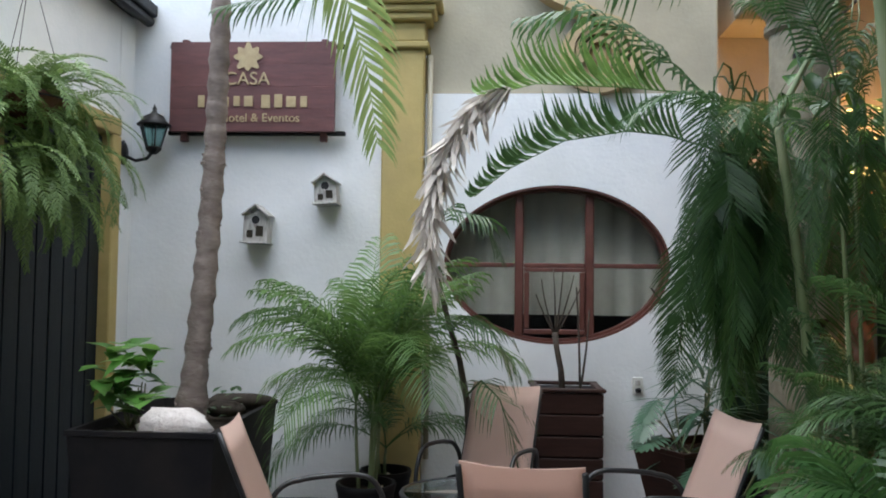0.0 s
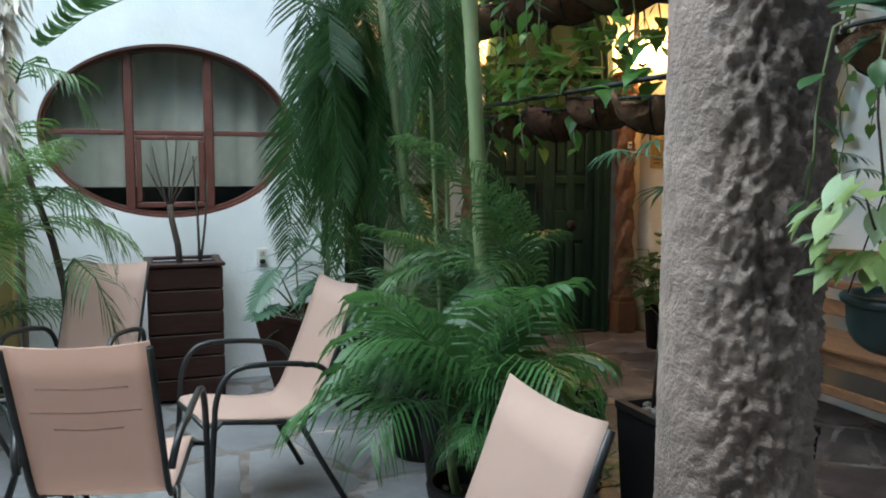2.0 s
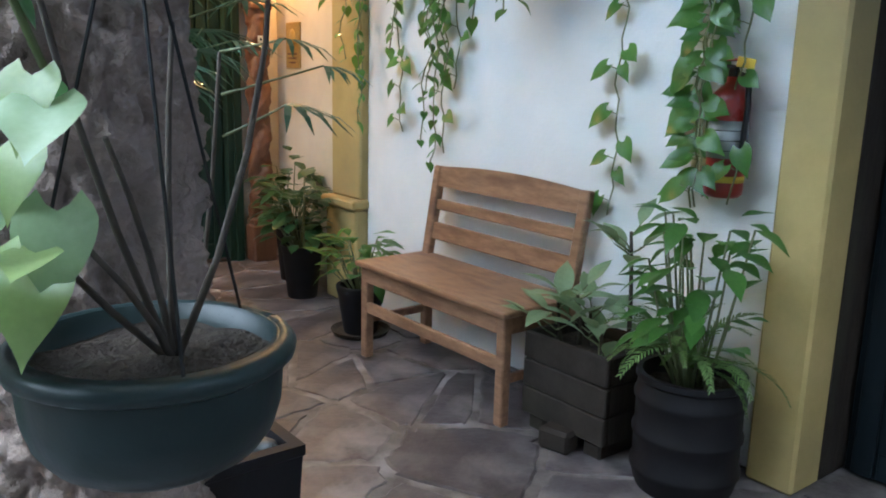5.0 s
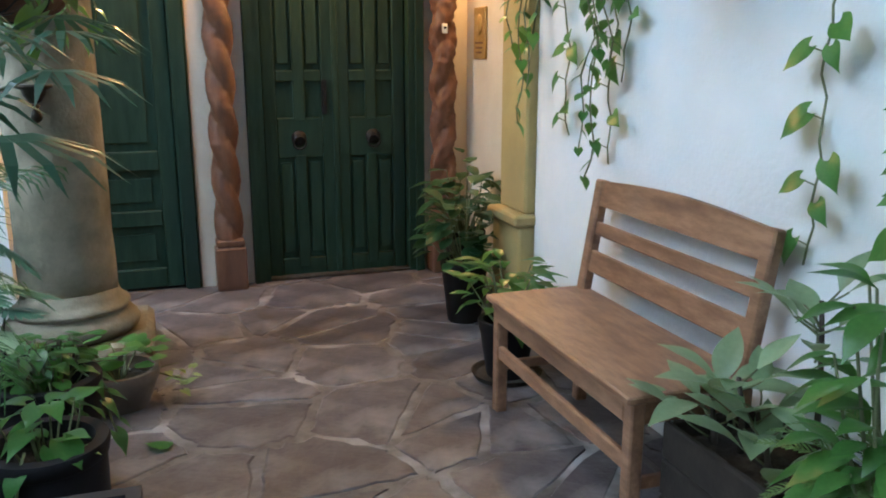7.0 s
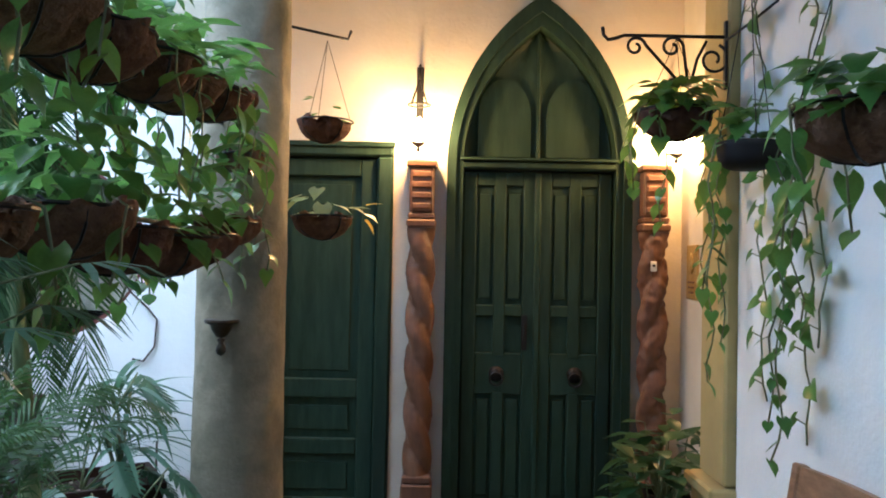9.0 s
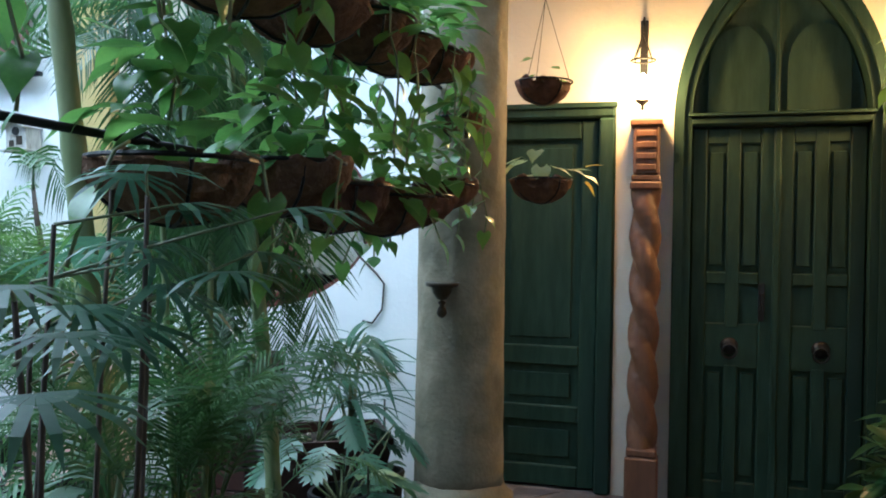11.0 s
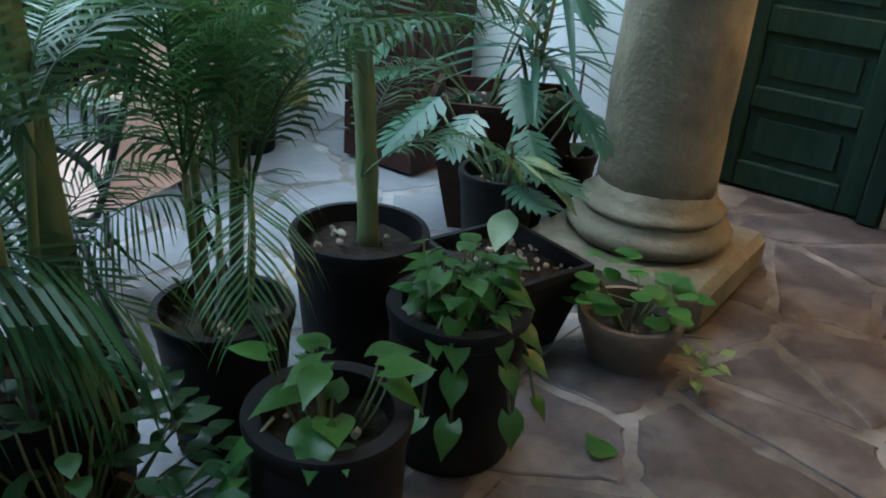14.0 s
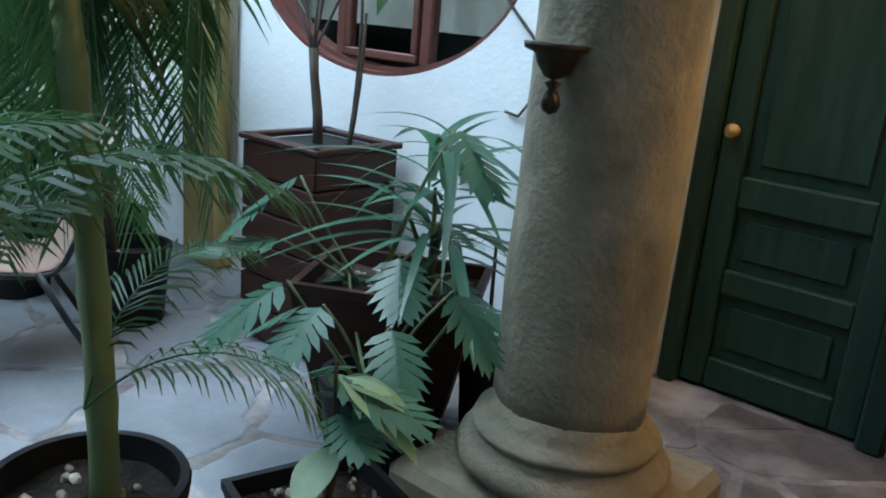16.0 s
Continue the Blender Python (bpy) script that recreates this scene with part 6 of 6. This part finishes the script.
def extinguisher():
    t = thing("fire_extinguisher", "red fire extinguisher with printed label hung on the wall", "fire extinguisher", pose(XR - 0.085, 2.25, 1.02))
    part("cylinder", Shape().lathe([(0.0, 0.0), (0.055, 0.0), (0.066, 0.012), (0.068, 0.03), (0.068, 0.33), (0.06, 0.365), (0.035, 0.39), (0.022, 0.4), (0.022, 0.42)], 32), RED, t, "red enamelled cylinder", True)
    part("label", Shape().lathe([(0.0688, 0.14), (0.0688, 0.27)], 32), PAPER, t, "white printed label", True)
    for k in range(3):
        part("label_print", Shape().lathe([(0.0692, 0.165 + 0.035 * k), (0.0692, 0.168 + 0.035 * k)], 32), IRON, t, "dark print bars", True)
    part("label_band", Shape().lathe([(0.069, 0.055), (0.069, 0.078)], 32), YELLOW, t, "yellow band", True)
    part("valve", Shape().box((0, 0, 0.43), (0.03, 0.03, 0.04), None, 0.005), IRON, t)
    part("handle", Shape().box((0, 0.03, 0.455), (0.018, 0.13, 0.012), pose(0, 0, 0), 0.004), IRON, t)
    part("lever", Shape().box((0, 0.03, 0.478), (0.018, 0.12, 0.01), pose(0, 0, 0), 0.004), RED, t)
    part("hose", Shape().tube([(0, -0.02, 0.43), (-0.02, -0.07, 0.42), (-0.03, -0.085, 0.33), (-0.03, -0.08, 0.2), (-0.03, -0.075, 0.1)], 0.01, 8), IRON, t, "black hose", True)
    part("tag", Shape().box((-0.03, 0.02, 0.47), (0.003, 0.07, 0.035), pose(0, 0, 0, 10), 0.001), YELLOW, t, "yellow inspection tag")
    part("hook", Shape().box((0.075, 0, 0.37), (0.02, 0.05, 0.06), None, 0.004), IRON, t)


extinguisher()


def plaque():
    t = thing("wall_plaque", "aged brass plaque on the cream wall", "plaque", pose(4.40, 6.0, 1.59))
    part("plate", Shape().box((-0.009, 0, 0), (0.016, 0.2, 0.32), None, 0.006), BRASS, t)
    part("relief", lump(0.05, 6, (0.2, 1, 1.3), 14), BRASS, t, "worn raised relief", True, pose(-0.017, 0, 0.05))
    for k in range(3):
        part("text_bar", Shape().box((-0.019, 0, -0.06 - 0.03 * k), (0.004, 0.13 - 0.02 * k, 0.012), None, 0.001), CARVED, t)


plaque()
t_sw = thing("door_bell", "small white plastic bell push on the carved post", "bell push", pose(4.19, YD - 0.165, 1.62))
part("plate", Shape().box((0, 0, 0), (0.035, 0.014, 0.06), None, 0.004), PLASTIC, t_sw)
part("button", Shape().lathe([(0.009, 0), (0.008, 0.006), (0, 0.007)], 12, pose(0, -0.007, 0.005, 90)), IRON, t_sw)

shrub_pot(3.97, 5.12, 0.13, 0.34, 85, M_DARK, 0.14, 0.55, "leafy dark green plant in a black pot by the pilaster", spread=0.2)
broad = shrub_pot(3.87, 4.27, 0.13, 0.27, 62, M_BROAD, 0.13, 0.42, "broad-leaved plant in a black pot on a brown saucer", spread=0.2)
broad.location.z = 0.012
shrub_pot(4.13, 5.55, 0.12, 0.42, 70, M_DARK, 0.15, 0.55, "dark leafy plant on a low stand in the corner", spread=0.2)
solid("pot_saucer", Shape().lathe([(0.1, 0.0), (0.15, 0.004), (0.165, 0.03), (0.158, 0.03), (0.14, 0.012), (0.0, 0.011)], 28), OLDWOOD, "round brown wooden pot saucer on the floor", "saucer", "auto", pose(3.87, 4.27, 0))


# ---- hanging baskets ----
def coir_basket(x, y, z, r, leaves, meshes, size, label, trails=(), hang=0.5, chains=True, depth=0.75, mat_=None, up=0.1):
    """A half-round coir basket with its rim at z, its plant, and vines that trail below it by the given lengths."""
    t = thing("hanging_basket", label, "hanging basket", pose(x, y, z), "hanging baskets of the gallery")
    e = 0.6 if mat_ else 1.0     # plastic bowls have steeper sides
    prof = [(0.0, -r * depth)] + [(r * math.sin(radians(a)) ** e, -r * depth * math.cos(radians(a)) ** e) for a in (15, 30, 45, 60, 75, 88)] + [(r * 1.02, 0.01), (r * 0.93, 0.012), (r * 0.9, -0.03)]
    s = Shape()
    seg, vs, fs = 42, [], []
    for i, (rr, zz) in enumerate(prof):
        for k in range(seg):
            a = 2 * math.pi * k / seg
            q = rr * (1 + (0.2 * noise.noise(Vector((math.cos(a) * 2.5, math.sin(a) * 2.5, zz * 9 + x * 7 + y * 3))) + 0.12 * noise.noise(Vector((a * 5, zz * 25, y))) - 0.09 * (k % 7 == 0)) * (0 < i < 9) * (not mat_))
            vs.append((q * math.cos(a), q * math.sin(a), zz + (0.05 * noise.noise(Vector((a * 2.2, x, y))) if i > 6 and not mat_ else 0)))
    for i in range(len(prof) - 1):
        for k in range(seg):
            fs.append((i * seg + k, i * seg + (k + 1) % seg, (i + 1) * seg + (k + 1) % seg, (i + 1) * seg + k))
    part("liner", s.add(vs, fs), mat_ or COIR, t, "shaggy brown coir liner" if not mat_ else "black plastic bowl", True)
    soil_disc(t, r * 0.94, -0.012 if mat_ else -0.015)
    if not mat_:
        part("rim_wire", Shape().tube([(r * 1.03 * math.cos(a * math.pi / 12), r * 1.03 * math.sin(a * math.pi / 12), 0.008) for a in range(25)], 0.005, 5), IRON, t)
        for k in range(4):
            a = math.pi / 4 + math.pi / 2 * k
            part("wire", Shape().tube([(r * 1.04 * math.sin(radians(b)) * math.cos(a), r * 1.04 * math.sin(radians(b)) * math.sin(a), -r * depth * 1.03 * math.cos(radians(b))) for b in (0, 25, 50, 70, 90)], 0.004, 5), IRON, t)
    if chains:
        for k in range(3):
            a = 2 * math.pi * k / 3 + 0.4
            part("chain", Shape().tube([(r * math.cos(a), r * math.sin(a), 0.0), (0, 0, hang)], 0.0018, 5), IRON, t)
    for k in range(int(leaves * 1.15)):
        a, q = R.uniform(0, 6.28), r * R.uniform(0.2, 1.15)
        p = Vector((q * math.cos(a), q * math.sin(a), R.uniform(0.0, up + 0.04) - (0.06 if q > r else 0)))
        leaf(t, meshes, p, (math.cos(a), math.sin(a), R.uniform(-0.8, 0.5)), size * R.uniform(0.7, 1.25))
    for a, ln in trails:
        a = radians(a)
        p = Vector((r * 0.9 * math.cos(a), r * 0.9 * math.sin(a), 0.03))
        pts = [p, p + Vector((0.04 * math.cos(a), 0.04 * math.sin(a), -0.02))]
        n = max(3, int(ln / 0.07))
        ox, oy = R.uniform(-0.06, 0.06), R.uniform(-0.06, 0.06)
        for i in range(n):
            u = (i + 1) / n
            pts.append(pts[1] + Vector((ox * u + 0.018 * math.sin(i * 1.3 + a), oy * u + 0.018 * math.cos(i * 1.7), -ln * u)))
        part("vine", Shape().tube(pts, 0.0035, 5), VINE, t, "", True)
        for i, q in enumerate(pts[2:]):
            b = R.uniform(0, 6.28)
            leaf(t, meshes, q, (math.cos(b), math.sin(b), R.uniform(-1.4, -0.3)), size * R.uniform(0.7, 1.15) * (1 - 0.35 * i / n))
    return t


LB = "brown coir basket of trailing pothos hung along the gallery edge"
for k, (y, z, r, lv) in enumerate(((2.62, 1.67, 0.15, 30), (3.02, 1.70, 0.15, 34), (3.36, 1.67, 0.16, 34), (3.72, 1.66, 0.155, 38), (4.06, 1.68, 0.14, 32), (4.38, 1.74, 0.12, 20))):
    coir_basket(2.05 + 0.02 * (k % 2), y, z, r, lv, M_POTHOS, 0.085, LB, [(R.uniform(0, 360), R.uniform(0.1, 0.3)) for _ in range(2)], 0.3, False, up=0.24)
for k, (y, z, r, lv) in enumerate(((2.5, 2.12, 0.17, 34), (2.86, 2.14, 0.17, 36), (3.22, 2.16, 0.17, 36), (3.58, 2.18, 0.16, 38), (3.92, 2.2, 0.15, 38), (4.22, 2.22, 0.14, 32), (4.48, 2.26, 0.12, 22), (4.72, 2.05, 0.1, 20))):
    coir_basket(2.02 + 0.02 * (k % 2), y, z, r, lv, M_POTHOS, 0.09, LB, [(R.uniform(0, 360), R.uniform(0.2, 0.45)) for _ in range(3)], 0.3, False, up=0.2)
for z in (1.73, 2.23):
    t_rail = thing("basket_rail", "thin black iron rail carrying the coir baskets", "rail", pose(1.90, 0, z))
    part("bar", Shape().tube([(0, 2.06, 0), (0, 4.92, 0)], 0.009, 8), IRON, t_rail, "", True)
    for y in (2.7, 3.2, 3.7, 4.2, 4.6):
        part("hook", Shape().tube([(0, y, 0), (0.03, y, 0.015), (0.06, y, -0.005)], 0.005, 6), IRON, t_rail, "", True)

def trailing_curtain(y, n, ztop, zend):
    t = thing("trailing_vine", "dark broad-leaved vines trailing from the iron rod above the baskets", "vine", pose(1.81, y, 0), "vines behind the baskets")
    for k in range(n):
        dy, dx, z1 = R.uniform(-0.16, 0.16), R.uniform(-0.2, 0.0), zend + R.uniform(-0.1, 0.3)
        m = 12
        pts = [Vector((dx * min(1, i / 4) + 0.02 * math.sin(i + k), dy * min(1, i / 3) + 0.02 * math.cos(i * 1.3 + k), ztop + (z1 - ztop) * i / m)) for i in range(m + 1)]
        part("vine", Shape().tube(pts, 0.004, 5), VINE, t, "", True)
        for p in pts[2:]:
            for _ in range(2):
                a = R.uniform(0, 6.28)
                leaf(t, M_DARK if R.random() < 0.7 else M_BROAD, p, (math.cos(a), math.sin(a), R.uniform(-1.2, -0.1)), R.uniform(0.09, 0.16))


for y in (4.05, 4.45):
    trailing_curtain(y, 2, 2.95, 1.55)
coir_basket(2.27, 5.6, 2.36, 0.145, 5, M_POTHOS, 0.08, "brown coir basket hung by chains before the side door", hang=0.45)
b3 = coir_basket(2.3, 5.37, 1.83, 0.15, 8, M_IVY, 0.11, "brown coir basket with pale and yellowing leaves beside the column", hang=0.5, chains=False)
for d in ((1, 0.1, 0.3), (0.9, -0.4, -0.4), (0.8, 0.3, -0.9)):
    leaf(b3, M_YELLOW, Vector((0.22, 0, 0.05 + 0.06 * d[2])), d, 0.09)
coir_basket(3.93, 4.74, 2.28, 0.16, 85, M_POTHOS, 0.095, "brown coir basket of dense pothos on the iron scroll bracket", ((200, 0.35), (240, 0.5), (160, 0.3), (350, 1.0), (300, 1.15), (30, 0.8)), 0.33)
coir_basket(3.96, 3.95, 2.02, 0.105, 22, M_POTHOS, 0.085, "small black plastic hanging pot of trailing pothos", ((0, 0.95), (30, 0.7), (200, 0.5), (300, 1.05), (330, 0.6)), 0.6, True, 0.8, BLACKPOT)
coir_basket(3.97, 3.18, 1.99, 0.172, 60, M_POTHOS, 0.1, "large brown coir basket hung by chains beside the bench wall", ((180, 0.2), (90, 0.3), (120, 0.35), (60, 0.25)), 0.6)
coir_basket(1.78, 1.33, 1.71, 0.147, 14, M_DARK, 0.08, "brown coir basket hung by the weathered column", ((200, 0.3), (150, 0.35)), 0.5)


def ivy_leaf():
    """An ivy leaf of length 1 with five pointed lobes."""
    half = [(0.0, 0.0), (0.2, -0.12), (0.42, -0.02), (0.3, 0.2), (0.55, 0.42), (0.24, 0.5), (0.12, 0.75)]
    ring = half + [(0.0, 1.0)] + [(-x, y) for x, y in reversed(half[1:])]
    vs = [(x, y, 0.2 * abs(x) - 0.15 * y * y) for x, y in ring] + [(0, 0.3, -0.02)]
    n = len(ring)
    return Shape().add(vs, [(i, (i + 1) % n, n) for i in range(n)]).mesh("leaf", LEAF_GREY, True)


M_LOBED = [ivy_leaf()]


def column_pot():
    t = coir_basket(1.77, 1.32, 1.17, 0.12, 0, M_IVY, 0.1, "dark green plastic bowl of light green ivy hung on the column", hang=0.44, chains=True, depth=0.95, mat_=BOWL)
    part("rim", Shape().tube([(0.122 * math.cos(a * math.pi / 18), 0.122 * math.sin(a * math.pi / 18), 0.002) for a in range(37)], 0.011, 8), BOWL, t, "thick dark rim", True)
    for k in range(30):
        a = radians(R.uniform(140, 250))
        q = R.uniform(0.05, 0.16)
        leaf(t, M_LIME if k % 3 else M_IVY, Vector((q * math.cos(a) - 0.05, q * math.sin(a) + 0.02, R.uniform(0.04, 0.25))), (math.cos(a), math.sin(a), R.uniform(-1.3, 0.1)), R.uniform(0.055, 0.085))
    stems(t, (0.02, 0, -0.02), [(0.12, -0.02, 0.38), (-0.1, 0.02, 0.5), (-0.16, -0.02, 0.22), (0.05, 0.05, 0.3), (-0.04, -0.03, 0.2), (-0.1, -0.05, 0.15)], 0.004, TWIG, "stem", 0.05)
    for p in ((0.12, -0.02, 0.38), (0.1, 0.0, 0.44), (-0.08, 0.0, 0.45), (-0.1, 0.02, 0.52), (-0.14, 0, 0.58)):
        for j in range(3):
            a = R.uniform(0, 6.28)
            leaf(t, M_LOBED, Vector(p), (math.cos(a), math.sin(a), R.uniform(-0.5, 0.3)), R.uniform(0.06, 0.09))


column_pot()
rod_near = thing("iron_rod", "black iron rod on the weathered column for the hanging basket", "rod")
part("bar", Shape().tube([(1.80, 1.72, 2.2), (1.78, 1.33, 2.22), (1.775, 1.29, 2.25)], 0.008, 8), IRON, rod_near, "", True)


def fern_basket():
    t = coir_basket(-2.36, 4.0, 2.42, 0.19, 0, M_DARK, 0.1, "large hanging fern over the dark gate", hang=0.7)
    for k in range(80):
        a = R.uniform(0, 360)
        s = R.uniform(0.6, 1.1)
        part("frond", R.choice(F_FERN), None, t, m=Matrix.Translation((0.05 * math.cos(a), 0.05 * math.sin(a), 0.02)) @ pose(0, 0, 0, R.uniform(-15, 15), R.uniform(-5, 35), a) @ Matrix.Diagonal((s, s, s, 1)))
    for k in range(130):
        s = R.uniform(0.7, 1.25)
        part("frond", R.choice(F_FERN), None, t, m=pose(R.uniform(-0.1, 0.1), R.uniform(-0.5, 0.4), R.uniform(-0.5, 0.1), R.uniform(-15, 15), R.uniform(20, 60), R.uniform(-100, 100)) @ Matrix.Diagonal((s, s, s, 1)))


fern_basket()


def wall_vine(y, ztop, zend, n, size, dx=0.0, off=0.035):
    t = thing("trailing_vine", "long pothos vine trailing down the white wall", "vine", pose(XR, y, 0), "vines on the bench wall")
    pts = []
    k = max(6, int((ztop - zend) / 0.06))
    for i in range(k + 1):
        u = i / k
        pts.append(Vector((-off - 0.015 * math.sin(i * 0.9), dx * u + 0.02 * math.sin(i * 0.8) + 0.012 * math.sin(i * 2.1), ztop + (zend - ztop) * u)))
    part("stem", Shape().tube(pts, 0.0038, 5), VINE, t, "", True)
    for i in range(n):
        p = pts[min(k, int((i + R.random()) * k / n))]
        sg = 1 if i % 2 else -1
        e = p + Vector((-0.02, sg * 0.04, 0.015))
        part("stalk", Shape().tube([p, e], 0.0025, 4), VINE, t)
        leaf(t, M_POTHOS, e, (-0.35, sg * R.uniform(0.4, 1), R.uniform(-1.0, -0.1)), size * R.uniform(0.75, 1.2), (-1, 0, 0.5))


wall_vine(4.42, 2.7, 1.10, 20, 0.085, -0.1)
wall_vine(3.95, 2.8, 1.02, 20, 0.085)
wall_vine(3.85, 2.8, 1.35, 14, 0.08)
wall_vine(2.80, 2.9, 0.86, 22, 0.095)
wall_vine(2.42, 2.9, 0.95, 30, 0.1)
wall_vine(2.36, 2.9, 1.25, 26, 0.1, 0.06)
wall_vine(2.46, 2.9, 1.0, 34, 0.1, -0.1)
wall_vine(2.34, 2.9, 0.98, 34, 0.1, -0.03, 0.17)
wall_vine(2.27, 2.9, 1.2, 22, 0.09, 0.03, 0.17)
wall_vine(2.2, 2.9, 1.0, 16, 0.09, 0.0, 0.12)


# ---- ironwork ----
def scroll_bracket():
    t = thing("iron_bracket", "black wrought iron scroll bracket on the ochre pilaster", "bracket", pose(4.15, 4.74, 2.62))
    part("bar", Shape().tube([(0.0, 0, 0), (-0.45, 0, 0), (-0.49, 0, -0.015), (-0.52, 0, -0.02), (-0.54, 0, 0.0), (-0.545, 0, 0.035)], 0.008, 8), IRON, t, "", True)
    part("wall_plate", Shape().box((-0.006, 0, -0.08), (0.012, 0.03, 0.3), None, 0.003), IRON, t)

    def spiral(cx, cz, r, a0, turns, sg):
        return [(cx + r * (1 - 0.72 * i / 22) * math.cos(a0 + sg * turns * 6.283 * i / 22), 0, cz + r * (1 - 0.72 * i / 22) * math.sin(a0 + sg * turns * 6.283 * i / 22)) for i in range(23)]
    part("scroll", Shape().tube(spiral(-0.06, -0.1, 0.07, 1.2, 1.3, -1), 0.007, 6), IRON, t, "", True)
    part("scroll", Shape().tube([(-0.17, 0, -0.2)] + spiral(-0.24, -0.05, 0.05, 0.2, 1.2, 1), 0.007, 6), IRON, t, "", True)
    part("scroll", Shape().tube([(-0.2, 0, -0.21)] + spiral(-0.40, -0.05, 0.045, 0.2, 1.2, 1), 0.007, 6), IRON, t, "", True)
    part("brace", Shape().tube([(-0.16, 0, -0.22), (-0.13, 0, -0.1), (-0.09, 0, -0.02)], 0.007, 6), IRON, t, "", True)
    part("side_rod", Shape().tube([(-0.01, -0.03, -0.02), (0.0, -0.3, -0.02), (0.0, -0.55, -0.02)], 0.006, 6), IRON, t, "", True)


scroll_bracket()


def rod(a, b, label):
    t = thing("iron_rod", label, "rod")
    a, b = Vector(a), Vector(b)
    d = (b - a).normalized()
    part("bar", Shape().tube([a, b, b + d * 0.02 + Vector((0, 0, 0.05))], 0.008, 8), IRON, t, "", True)
    part("collar", Shape().box(a, (0.05, 0.05, 0.05), None, 0.01), IRON, t)


rod((2.0, 5.32, 2.83), (2.38, 5.6, 2.82), "black iron rod on the column for a hanging basket")
rod((1.86, 4.93, 2.9), (1.80, 3.0, 3.0), "black iron rod running from the column")


def bronze_bracket():
    t = thing("bronze_bracket", "small dark bronze cup bracket fixed to the stone column", "bracket", pose(1.935, 4.86, 1.28))
    part("cup", Shape().lathe([(0.0, -0.03), (0.025, -0.02), (0.045, 0.01), (0.05, 0.03), (0.075, 0.04), (0.078, 0.055), (0.05, 0.05), (0.0, 0.045)], 24), BRONZE, t, "dark bronze cup", True)
    part("drop", Shape().lathe([(0.0, -0.11), (0.018, -0.1), (0.025, -0.085), (0.02, -0.065), (0.01, -0.05), (0.022, -0.035), (0.0, -0.025)], 16), BRONZE, t, "", True)
    part("arm", Shape().tube([(0, 0.0, 0.0), (0, 0.06, 0.0)], 0.014, 8), BRONZE, t)


bronze_bracket()


# ---- floor of irregular flagstones ----
def clip(poly, px, py, nx, ny):
    out = []
    for i, a in enumerate(poly):
        b = poly[(i + 1) % len(poly)]
        da, db = (a[0] - px) * nx + (a[1] - py) * ny, (b[0] - px) * nx + (b[1] - py) * ny
        if da <= 0:
            out.append(a)
        if da * db < 0:
            u = da / (da - db)
            out.append((a[0] + (b[0] - a[0]) * u, a[1] + (b[1] - a[1]) * u))
    return out


def flagstones(x0, x1, y0, y1, step, gap, floor_ob, mat_, seed):
    """Cracked-up slabs: cells round scattered seeds, shrunk by the joint, their corners worn round."""
    rr = random.Random(seed)
    pts = []
    nx, ny = round((x1 - x0) / step), round((y1 - y0) / step)
    for i in range(-1, nx + 1):
        for j in range(-1, ny + 1):
            pts.append((x0 + (i + 0.5 + rr.uniform(-0.62, 0.62) + 0.5 * (j % 2)) * step, y0 + (j + 0.5 + rr.uniform(-0.6, 0.6)) * step))
    for p in pts:
        poly = [(x0, y0), (x1, y0), (x1, y1), (x0, y1)]
        for q in pts:
            dx, dy = q[0] - p[0], q[1] - p[1]
            d = math.hypot(dx, dy)
            if 0 < d < step * 3:
                g = gap * rr.uniform(0.5, 1.5)
                poly = clip(poly, p[0] + dx / 2 - dx / d * g / 2, p[1] + dy / 2 - dy / d * g / 2, dx, dy)
                if len(poly) < 3:
                    break
        if len(poly) < 3:
            continue
        cx, cy = sum(a[0] for a in poly) / len(poly), sum(a[1] for a in poly) / len(poly)
        ring = []
        for i, a in enumerate(poly):      # two points for each corner, and a wavering middle
            b, c = poly[i - 1], poly[(i + 1) % len(poly)]
            for q in (b, c)[:1]:
                ln = math.hypot(q[0] - a[0], q[1] - a[1])
                u = min(0.03, ln * 0.25) / max(ln, 1e-6)
                ring.append((a[0] + (q[0] - a[0]) * u, a[1] + (q[1] - a[1]) * u))
            ln = math.hypot(c[0] - a[0], c[1] - a[1])
            for w in ((0.18, 0.34, 0.5, 0.66, 0.82) if ln > 0.14 else (0.5,)):
                mx, my = a[0] + (c[0] - a[0]) * w, a[1] + (c[1] - a[1]) * w
                k = 1 - abs(noise.noise(Vector((mx * 10, my * 10, seed)))) * 0.2 - rr.uniform(0, 0.03)
                ring.append((cx + (mx - cx) * k, cy + (my - cy) * k))
        n = len(ring)
        h = rr.uniform(0.0, 0.003)
        vs = [(x - cx, y - cy, -0.012) for x, y in ring] + [(x - cx, y - cy, -0.001) for x, y in ring]
        vs += [((x - cx) * 0.96, (y - cy) * 0.96, h + 0.001) for x, y in ring]
        fs = [(i, (i + 1) % n, n + (i + 1) % n, n + i) for i in range(n)] + [(n + i, n + (i + 1) % n, 2 * n + (i + 1) % n, 2 * n + i) for i in range(n)]
        fs.append(tuple(range(2 * n, 3 * n)))
        part("flagstone", Shape().add(vs, fs), mat_, floor_ob, m=pose(cx, cy, 0))


floor_1 = structure("floor", Shape().span((-2.6, -2.3, -0.2), (4.6, 6.6, -0.003), 0.001), MORTAR, "worn mortar bed of the gallery and courtyard floor")
flagstones(2.02, 4.2, -2.0, 6.27, 0.43, 0.022, floor_1, FLAG, 3)
flagstones(-2.5, 2.0, -2.0, 5.69, 0.55, 0.02, floor_1, PAVER, 5)
